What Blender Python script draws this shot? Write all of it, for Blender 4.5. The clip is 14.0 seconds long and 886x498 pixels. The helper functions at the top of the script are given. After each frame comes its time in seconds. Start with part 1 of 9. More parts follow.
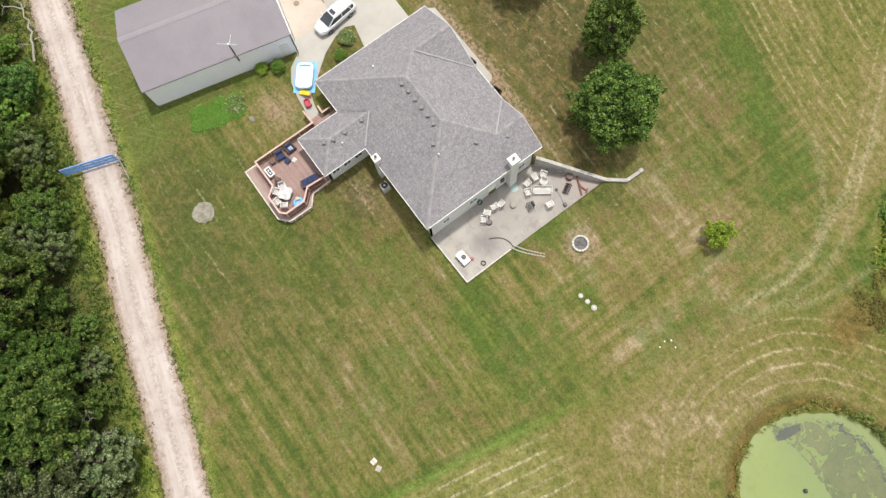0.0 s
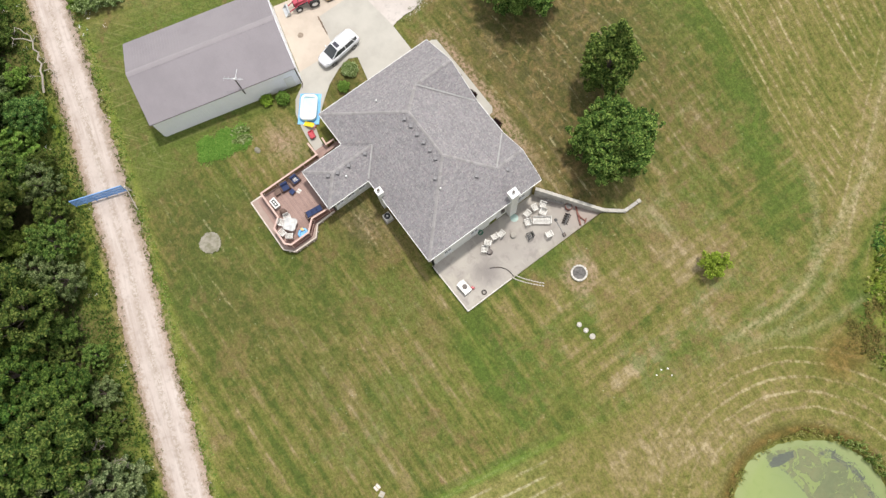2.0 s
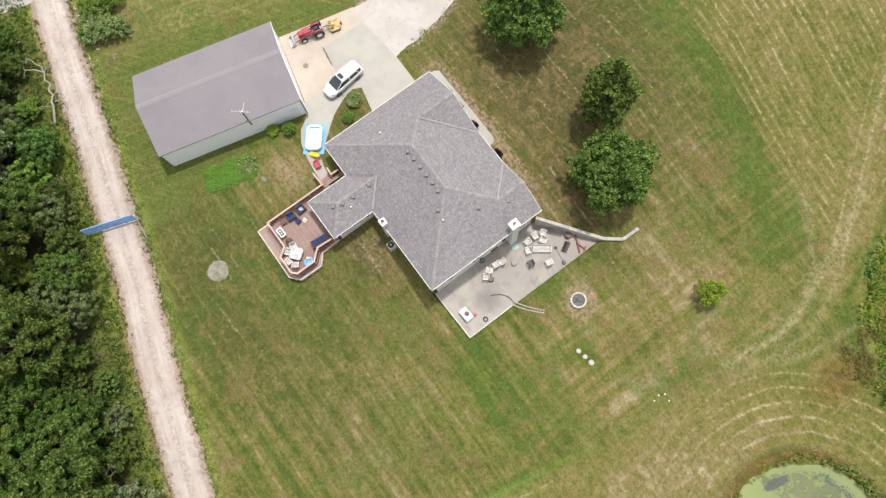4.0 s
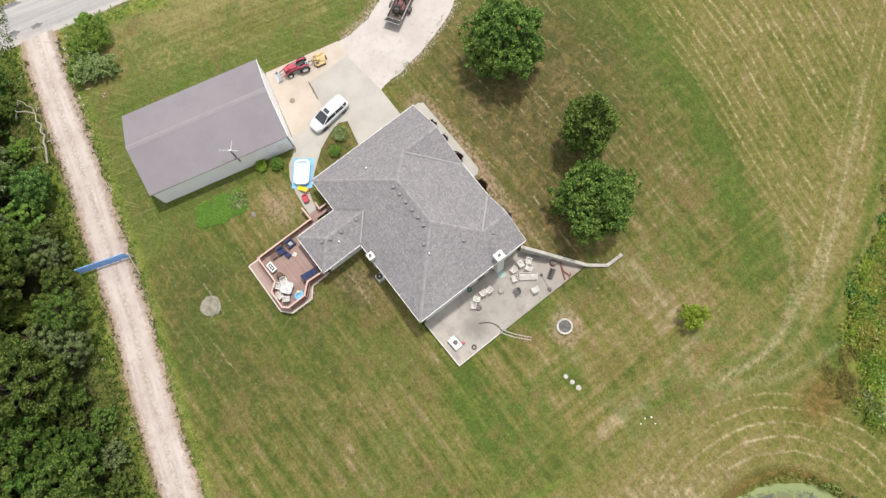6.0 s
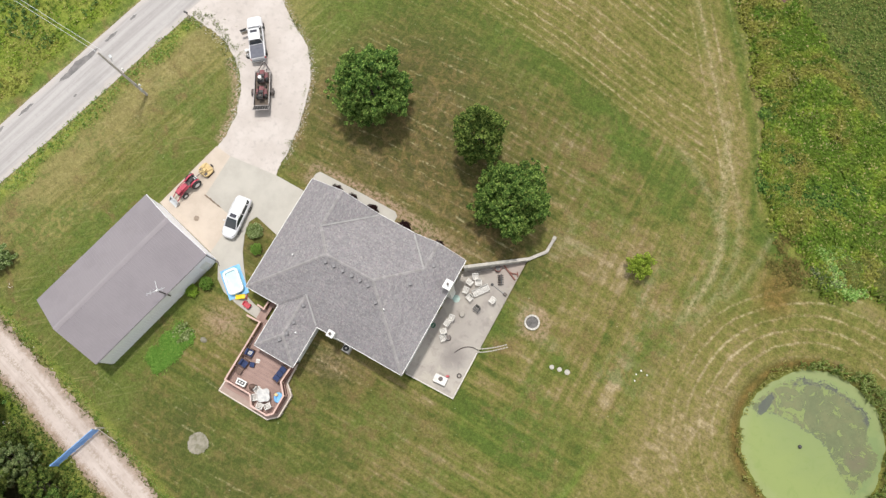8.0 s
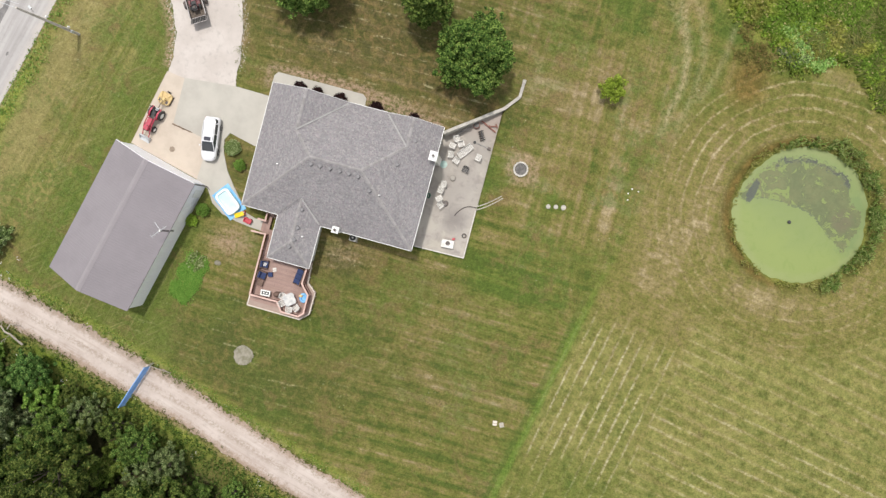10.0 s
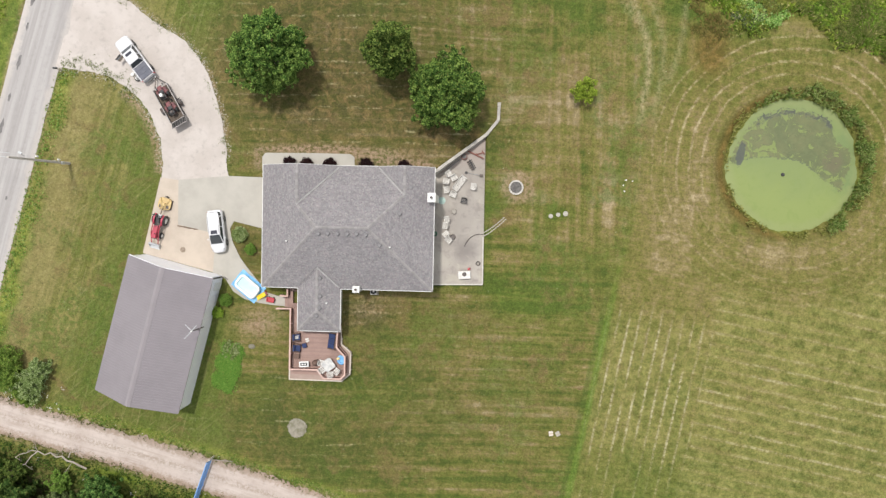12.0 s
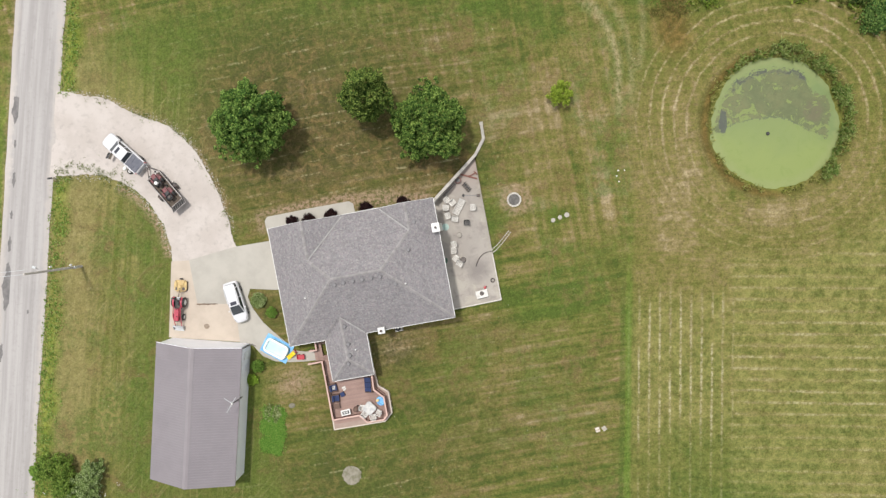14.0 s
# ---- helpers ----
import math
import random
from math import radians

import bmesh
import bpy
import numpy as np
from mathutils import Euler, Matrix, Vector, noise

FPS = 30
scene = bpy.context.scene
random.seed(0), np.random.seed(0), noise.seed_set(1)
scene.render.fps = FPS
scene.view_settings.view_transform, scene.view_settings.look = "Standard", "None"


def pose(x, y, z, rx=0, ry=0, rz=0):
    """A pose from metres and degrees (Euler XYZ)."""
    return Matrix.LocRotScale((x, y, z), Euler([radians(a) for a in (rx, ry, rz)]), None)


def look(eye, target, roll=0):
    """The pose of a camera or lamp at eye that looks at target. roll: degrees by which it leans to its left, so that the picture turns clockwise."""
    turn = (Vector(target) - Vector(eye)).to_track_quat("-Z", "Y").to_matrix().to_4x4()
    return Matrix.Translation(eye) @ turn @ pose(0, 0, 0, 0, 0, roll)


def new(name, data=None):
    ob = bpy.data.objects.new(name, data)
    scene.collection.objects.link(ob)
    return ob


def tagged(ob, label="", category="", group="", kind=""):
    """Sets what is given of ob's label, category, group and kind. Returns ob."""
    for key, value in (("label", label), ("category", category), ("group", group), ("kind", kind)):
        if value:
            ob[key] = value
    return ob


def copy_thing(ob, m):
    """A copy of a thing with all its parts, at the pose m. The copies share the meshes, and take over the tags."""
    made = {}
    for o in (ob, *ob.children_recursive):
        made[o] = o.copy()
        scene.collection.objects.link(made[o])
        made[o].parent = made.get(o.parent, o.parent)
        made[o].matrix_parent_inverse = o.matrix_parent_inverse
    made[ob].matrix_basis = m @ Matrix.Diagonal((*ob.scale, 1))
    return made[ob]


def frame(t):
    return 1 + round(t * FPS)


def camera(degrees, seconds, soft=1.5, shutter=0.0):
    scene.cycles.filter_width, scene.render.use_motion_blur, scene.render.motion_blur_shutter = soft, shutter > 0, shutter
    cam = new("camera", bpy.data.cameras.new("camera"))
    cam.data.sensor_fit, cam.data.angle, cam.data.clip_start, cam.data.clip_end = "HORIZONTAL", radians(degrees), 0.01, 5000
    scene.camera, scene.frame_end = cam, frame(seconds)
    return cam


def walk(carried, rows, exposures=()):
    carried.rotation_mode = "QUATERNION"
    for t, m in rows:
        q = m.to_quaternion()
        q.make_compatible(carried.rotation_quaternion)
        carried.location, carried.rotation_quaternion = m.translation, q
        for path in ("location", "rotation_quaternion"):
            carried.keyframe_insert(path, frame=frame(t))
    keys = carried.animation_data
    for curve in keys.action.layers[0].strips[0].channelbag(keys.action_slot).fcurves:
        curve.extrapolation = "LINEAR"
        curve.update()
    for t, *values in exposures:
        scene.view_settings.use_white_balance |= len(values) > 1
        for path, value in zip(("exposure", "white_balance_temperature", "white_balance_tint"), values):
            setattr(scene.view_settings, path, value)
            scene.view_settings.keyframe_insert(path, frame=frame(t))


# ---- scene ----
cam = camera(63.8, 14.0, 1.4)
# seconds, eye x y z, turn rx ry rz
PATH = [
    (0, 36.195, -20.272, 67.014, 13.668, 2.873, 53.688),
    (0.5, 35.576, -19.788, 67.579, 13.541, 2.895, 53.709),
    (1, 34.919, -19.300, 68.170, 13.375, 2.916, 53.678),
    (1.5, 34.372, -18.881, 68.731, 13.350, 2.931, 53.692),
    (2, 33.806, -18.429, 69.333, 13.295, 2.965, 53.702),
    (2.5, 33.243, -17.896, 69.921, 13.177, 3.054, 53.727),
    (3, 32.712, -17.535, 70.516, 13.174, 3.052, 53.793),
    (5.5, 30.461, -14.870, 73.304, 13.086, 3.199, 53.490),
    (6, 30.169, -13.882, 73.812, 12.916, 3.384, 52.355),
    (6.5, 30.089, -13.430, 74.367, 12.790, 3.660, 41.272),
    (7, 29.618, -13.137, 74.819, 12.792, 3.635, 35.871),
    (7.5, 29.174, -12.795, 75.371, 12.822, 3.607, 32.568),
    (8, 28.524, -12.610, 75.883, 12.901, 3.419, 29.259),
    (8.5, 28.036, -11.853, 76.684, 10.154, 3.519, 25.690),
    (8.7, 27.784, -11.470, 77.130, 6.590, 3.624, 24.263),
    (9.1, 27.45, -10.80, 77.62, 0.2, 3.66, 21.40),
    (9.6, 27.00, -9.90, 78.15, -1.55, 3.70, 17.90),
    (10.2, 26.45, -8.85, 78.75, -1.62, 3.72, 13.70),
    (10.8, 25.888, -7.777, 79.356, -1.645, 3.739, 9.432),
    (11, 25.693, -7.403, 79.588, -1.761, 3.689, 8.658),
    (11.5, 25.450, -6.726, 80.181, -1.859, 3.694, 5.873),
    (12, 25.171, -6.162, 80.751, -1.941, 3.631, 1.300),
    (12.5, 24.975, -5.893, 81.264, -1.896, 3.563, -4.884),
    (13, 24.987, -5.712, 81.809, -1.773, 3.667, -10.261),
    (13.5, 24.743, -5.062, 82.247, -1.750, 3.586, -10.478),
    (14, 24.594, -4.237, 82.327, -1.848, 3.539, -10.549),
]
walk(cam, [(t, pose(x, y, z, rx, ry, rz)) for t, x, y, z, rx, ry, rz in PATH], [(0, 0.57), (8, 0.465), (14, 0.335)])

# ---- daylight: a high sun behind thin cloud, and a bright whitish sky ----
SUN_TO = Vector((-0.1, 0.26, 0.955)).normalized()
sun = new("sun", bpy.data.lights.new("sun", "SUN"))
sun.data.energy, sun.data.angle, sun.data.color = 2.25, radians(4.5), (1.0, 0.95, 0.89)
sun.matrix_world = look(SUN_TO * 200, (0, 0, 0))
world = bpy.data.worlds.new("sky")
scene.world = world
world.use_nodes = True
sky = world.node_tree.nodes.new("ShaderNodeTexSky")
sky.sky_type, sky.sun_disc = "NISHITA", False
sky.sun_elevation = math.asin(SUN_TO.z)
sky.sun_rotation = math.atan2(SUN_TO.x, SUN_TO.y)
sky.dust_density = 1.0
cloud = world.node_tree.nodes.new("ShaderNodeHueSaturation")
cloud.inputs["Saturation"].default_value = 0.15
world.node_tree.links.new(sky.outputs[0], cloud.inputs["Color"])
background = world.node_tree.nodes["Background"]
world.node_tree.links.new(cloud.outputs[0], background.inputs[0])
background.inputs[1].default_value = 0.162

# ---- helpers for shapes ----
def part(name, bm, material, parent=None, label="", smooth=False):
    me = bpy.data.meshes.new(name)
    bmesh.ops.recalc_face_normals(bm, faces=bm.faces)
    bm.to_mesh(me)
    bm.free()
    if material:
        me.materials.append(material)
    if smooth:
        me.shade_smooth()
    ob = new(name, me)
    if parent is not None:
        ob.parent = parent
    if label:
        ob["label"] = label
    return ob


def bulk(name, co, faces, material, parent=None, smooth=False):
    """A mesh from arrays: points (n, 3) and faces (m, 3 or 4)."""
    me = bpy.data.meshes.new(name)
    co, faces = np.asarray(co, np.float32), np.asarray(faces, np.int32)
    k = faces.shape[1]
    me.vertices.add(len(co))
    me.vertices.foreach_set("co", co.ravel())
    me.loops.add(faces.size)
    me.loops.foreach_set("vertex_index", faces.ravel())
    me.polygons.add(len(faces))
    me.polygons.foreach_set("loop_start", np.arange(0, faces.size, k, dtype=np.int32))
    me.update(calc_edges=True)
    me.validate()
    if smooth:
        me.shade_smooth()
    if material:
        me.materials.append(material)
    ob = new(name, me)
    if parent is not None:
        ob.parent = parent
    return ob


def thing(name, x, y, z, turn=0.0, label="", category="", group="", kind=""):
    ob = new(name)
    ob.empty_display_size = 0.2
    ob.matrix_basis = pose(x, y, z, 0, 0, turn)
    return tagged(ob, label, category, group, kind)


def box(bm, x, y, z, sx, sy, sz, turn=None, bevel=0.0):
    """A box centred at x, y with its foot at z."""
    m = Matrix.Translation((x, y, z + sz / 2))
    if turn is not None:
        m = m @ (pose(0, 0, 0, *turn) if isinstance(turn, tuple) else pose(0, 0, 0, 0, 0, turn))
    got = bmesh.ops.create_cube(bm, size=1.0, matrix=m @ Matrix.Diagonal((sx, sy, sz, 1)))
    if bevel:
        edges = list({e for v in got["verts"] for e in v.link_edges})
        bmesh.ops.bevel(bm, geom=edges, offset=bevel, segments=2, profile=0.6, affect="EDGES")
    return bm


def rod(bm, a, b, r, r2=None, seg=8):
    a, b = Vector(a), Vector(b)
    way = b - a
    m = Matrix.Translation((a + b) / 2) @ way.to_track_quat("Z", "Y").to_matrix().to_4x4()
    bmesh.ops.create_cone(bm, cap_ends=True, segments=seg, radius1=r, radius2=r if r2 is None else r2, depth=way.length, matrix=m)
    return bm


def ball(bm, x, y, z, rx, ry, rz, sub=2):
    bmesh.ops.create_icosphere(bm, subdivisions=sub, radius=1.0, matrix=Matrix.Translation((x, y, z)) @ Matrix.Diagonal((rx, ry, rz, 1)))
    return bm


def prism(bm, outline, z0, z1):
    """A slab with the outline (list of x, y) from z0 to z1."""
    low = [bm.verts.new((x, y, z0)) for x, y in outline]
    top = [bm.verts.new((x, y, z1)) for x, y in outline]
    bm.faces.new(low[::-1])
    bm.faces.new(top)
    n = len(outline)
    for i in range(n):
        bm.faces.new((low[i], low[(i + 1) % n], top[(i + 1) % n], top[i]))
    return bm


def plate(bm, corners, thick):
    """A flat solid plate: corners of its upper face, with the thickness going straight down."""
    top = [bm.verts.new(c) for c in corners]
    low = [bm.verts.new((c[0], c[1], c[2] - thick)) for c in corners]
    bm.faces.new(top)
    bm.faces.new(low[::-1])
    n = len(corners)
    for i in range(n):
        bm.faces.new((low[i], low[(i + 1) % n], top[(i + 1) % n], top[i]))
    return bm


def rounded(sx, sy, r, n=5):
    """The outline of a rectangle with rounded corners."""
    out = []
    for cx, cy, a0 in ((sx / 2 - r, sy / 2 - r, 0), (-sx / 2 + r, sy / 2 - r, 90), (-sx / 2 + r, -sy / 2 + r, 180), (sx / 2 - r, -sy / 2 + r, 270)):
        for k in range(n):
            a = radians(a0 + 90 * k / (n - 1))
            out.append((cx + r * math.cos(a), cy + r * math.sin(a)))
    return out


def loft(bm, sections):
    """A skin over sections, each a list of points of equal count, closed at both ends."""
    rings = [[bm.verts.new(p) for p in s] for s in sections]
    n = len(rings[0])
    for a, b in zip(rings, rings[1:]):
        for i in range(n):
            bm.faces.new((a[i], a[(i + 1) % n], b[(i + 1) % n], b[i]))
    bm.faces.new(rings[0][::-1])
    bm.faces.new(rings[-1])
    return bm


# ---- materials ----
def nodes_of(name):
    m = bpy.data.materials.new(name)
    m.use_nodes = True
    t = m.node_tree
    return m, t, t.nodes["Principled BSDF"]


def link(t, a, b):
    t.links.new(a, b)


def noise_node(t, vector, scale, detail=4.0, rough=0.6, distort=0.0):
    n = t.nodes.new("ShaderNodeTexNoise")
    n.inputs["Scale"].default_value, n.inputs["Detail"].default_value = scale, detail
    n.inputs["Roughness"].default_value, n.inputs["Distortion"].default_value = rough, distort
    if vector is not None:
        link(t, vector, n.inputs["Vector"])
    return n.outputs["Fac"]


def ramp(t, value, lo, hi):
    n = t.nodes.new("ShaderNodeMapRange")
    n.interpolation_type = "SMOOTHSTEP"
    link(t, value, n.inputs["Value"])
    n.inputs["From Min"].default_value, n.inputs["From Max"].default_value = lo, hi
    return n.outputs["Result"]


def calc(t, op, a, b=0.0, c=None):
    n = t.nodes.new("ShaderNodeMath")
    n.operation = op
    for k, v in enumerate((a, b) if c is None else (a, b, c)):
        if isinstance(v, (int, float)):
            n.inputs[k].default_value = v
        else:
            link(t, v, n.inputs[k])
    return n.outputs[0]


def blend(t, fac, a, b, mode="MIX"):
    n = t.nodes.new("ShaderNodeMix")
    n.data_type, n.blend_type = "RGBA", mode
    for key, v in ((0, fac), (6, a), (7, b)):
        if isinstance(v, (int, float)):
            n.inputs[key].default_value = v
        elif isinstance(v, tuple):
            n.inputs[key].default_value = (*v, 1)
        else:
            link(t, v, n.inputs[key])
    return n.outputs[2]


def bump(t, bsdf, height, strength, distance):
    n = t.nodes.new("ShaderNodeBump")
    n.inputs["Strength"].default_value, n.inputs["Distance"].default_value = strength, distance
    link(t, height, n.inputs["Height"])
    link(t, n.outputs[0], bsdf.inputs["Normal"])


def place_of(t, world_space=False):
    if world_space:
        return t.nodes.new("ShaderNodeNewGeometry").outputs["Position"]
    return t.nodes.new("ShaderNodeTexCoord").outputs["Object"]


def surf(name, a, b, scale=2.0, fine=40.0, rough=0.7, metal=0.0, relief=0.15, grit=0.25, each=0.0, coat=0.0):
    """A worn surface: two tones in patches, fine grain, relief; each: how far one piece differs from the next."""
    m, t, s = nodes_of(name)
    p = place_of(t)
    big = ramp(t, noise_node(t, p, scale, 5), 0.35, 0.68)
    small = noise_node(t, p, fine, 3)
    col = blend(t, big, a, b)
    col = blend(t, calc(t, "MULTIPLY", small, grit), col, tuple(0.45 * v for v in a))
    if each:
        info = t.nodes.new("ShaderNodeObjectInfo")
        hsv = t.nodes.new("ShaderNodeHueSaturation")
        link(t, calc(t, "MULTIPLY_ADD", info.outputs["Random"], each, 1 - each / 2), hsv.inputs["Value"])
        link(t, col, hsv.inputs["Color"])
        col = hsv.outputs[0]
    link(t, col, s.inputs["Base Color"])
    s.inputs["Metallic"].default_value = metal
    s.inputs["Coat Weight"].default_value = coat
    link(t, calc(t, "MULTIPLY_ADD", big, 0.15, rough - 0.07), s.inputs["Roughness"])
    bump(t, s, small, relief, 0.02)
    return m


def leafy(name, dark, mid, light, dry=(0.2, 0.17, 0.05), dry_share=0.05, each=0.55):
    """Leaves: every leaf has its own tone, the light shines through a little."""
    m, t, s = nodes_of(name)
    g = t.nodes.new("ShaderNodeNewGeometry")
    r = g.outputs["Random Per Island"]
    big = noise_node(t, place_of(t), 0.9, 3)
    wide = noise_node(t, place_of(t, True), 0.13, 4)
    col = blend(t, ramp(t, r, 0.1, 0.6), dark, mid)
    col = blend(t, calc(t, "MULTIPLY", ramp(t, r, 0.55, 0.9), ramp(t, big, 0.22, 0.6)), col, light)
    col = blend(t, calc(t, "MULTIPLY", ramp(t, calc(t, "FRACT", calc(t, "MULTIPLY", r, 37.0)), 1 - dry_share, 1.0), 0.8), col, dry)
    col = blend(t, calc(t, "MULTIPLY", ramp(t, wide, 0.52, 0.75), 0.35), col, blend(t, 0.5, light, dry))
    info = t.nodes.new("ShaderNodeObjectInfo")
    hsv = t.nodes.new("ShaderNodeHueSaturation")
    link(t, calc(t, "MULTIPLY_ADD", info.outputs["Random"], each, 0.995 - each / 2), hsv.inputs["Value"])
    link(t, calc(t, "MULTIPLY_ADD", info.outputs["Random"], 0.03, 0.485), hsv.inputs["Hue"])
    link(t, col, hsv.inputs["Color"])
    col = hsv.outputs[0]
    link(t, col, s.inputs["Base Color"])
    s.inputs["Roughness"].default_value = 0.7
    s.inputs["Specular IOR Level"].default_value = 0.12
    through_light = t.nodes.new("ShaderNodeBsdfTranslucent")
    link(t, col, through_light.inputs["Color"])
    mix = t.nodes.new("ShaderNodeMixShader")
    mix.inputs[0].default_value = 0.3
    link(t, s.outputs[0], mix.inputs[1])
    link(t, through_light.outputs[0], mix.inputs[2])
    link(t, mix.outputs[0], t.nodes["Material Output"].inputs["Surface"])
    return m


def meadow(name):
    """Rank meadow growth: patches of lime, deep green, olive and dry stalks."""
    m, t, s = nodes_of(name)
    r = t.nodes.new("ShaderNodeNewGeometry").outputs["Random Per Island"]
    p = place_of(t, True)
    wide, near, close = noise_node(t, p, 0.1, 5, 0.6, 1.0), noise_node(t, p, 0.26, 6, 0.66, 1.4), noise_node(t, p, 0.9, 5, 0.7, 0.8)
    col = blend(t, ramp(t, near, 0.4, 0.62), (0.096, 0.168, 0.022), (0.205, 0.285, 0.035))
    col = blend(t, calc(t, "MULTIPLY", ramp(t, wide, 0.46, 0.6), ramp(t, near, 0.36, 0.56)), col, blend(t, close, (0.164, 0.182, 0.033), (0.273, 0.25, 0.064)))
    col = blend(t, ramp(t, calc(t, "ADD", wide, calc(t, "MULTIPLY_ADD", near, 0.5, -0.25)), 0.5, 0.38), col, blend(t, close, (0.073, 0.141, 0.018), (0.164, 0.25, 0.033)))
    col = blend(t, calc(t, "MULTIPLY", ramp(t, close, 0.6, 0.74), 0.5), col, (0.3, 0.27, 0.13))
    col = blend(t, calc(t, "MULTIPLY", ramp(t, r, 0.9, 0.98), 0.7), col, (0.3, 0.24, 0.12))
    hsv = t.nodes.new("ShaderNodeHueSaturation")
    link(t, calc(t, "MULTIPLY_ADD", r, 1.0, 0.6), hsv.inputs["Value"])
    link(t, col, hsv.inputs["Color"])
    link(t, hsv.outputs[0], s.inputs["Base Color"])
    s.inputs["Roughness"].default_value = 0.75
    s.inputs["Specular IOR Level"].default_value = 0.1
    through_light = t.nodes.new("ShaderNodeBsdfTranslucent")
    link(t, hsv.outputs[0], through_light.inputs["Color"])
    mix = t.nodes.new("ShaderNodeMixShader")
    mix.inputs[0].default_value = 0.35
    link(t, s.outputs[0], mix.inputs[1])
    link(t, through_light.outputs[0], mix.inputs[2])
    link(t, mix.outputs[0], t.nodes["Material Output"].inputs["Surface"])
    return m


def paint(name, c, rough=0.3, metal=0.0, coat=0.6):
    return surf(name, c, tuple(0.93 * v for v in c), 1.5, 30, rough, metal, 0.02, 0.04, coat=coat)


def glass_dark(name="car_glass"):
    m, t, s = nodes_of(name)
    s.inputs["Base Color"].default_value = (0.03, 0.036, 0.04, 1)
    s.inputs["Roughness"].default_value = 0.06
    s.inputs["Specular IOR Level"].default_value = 0.9
    return m


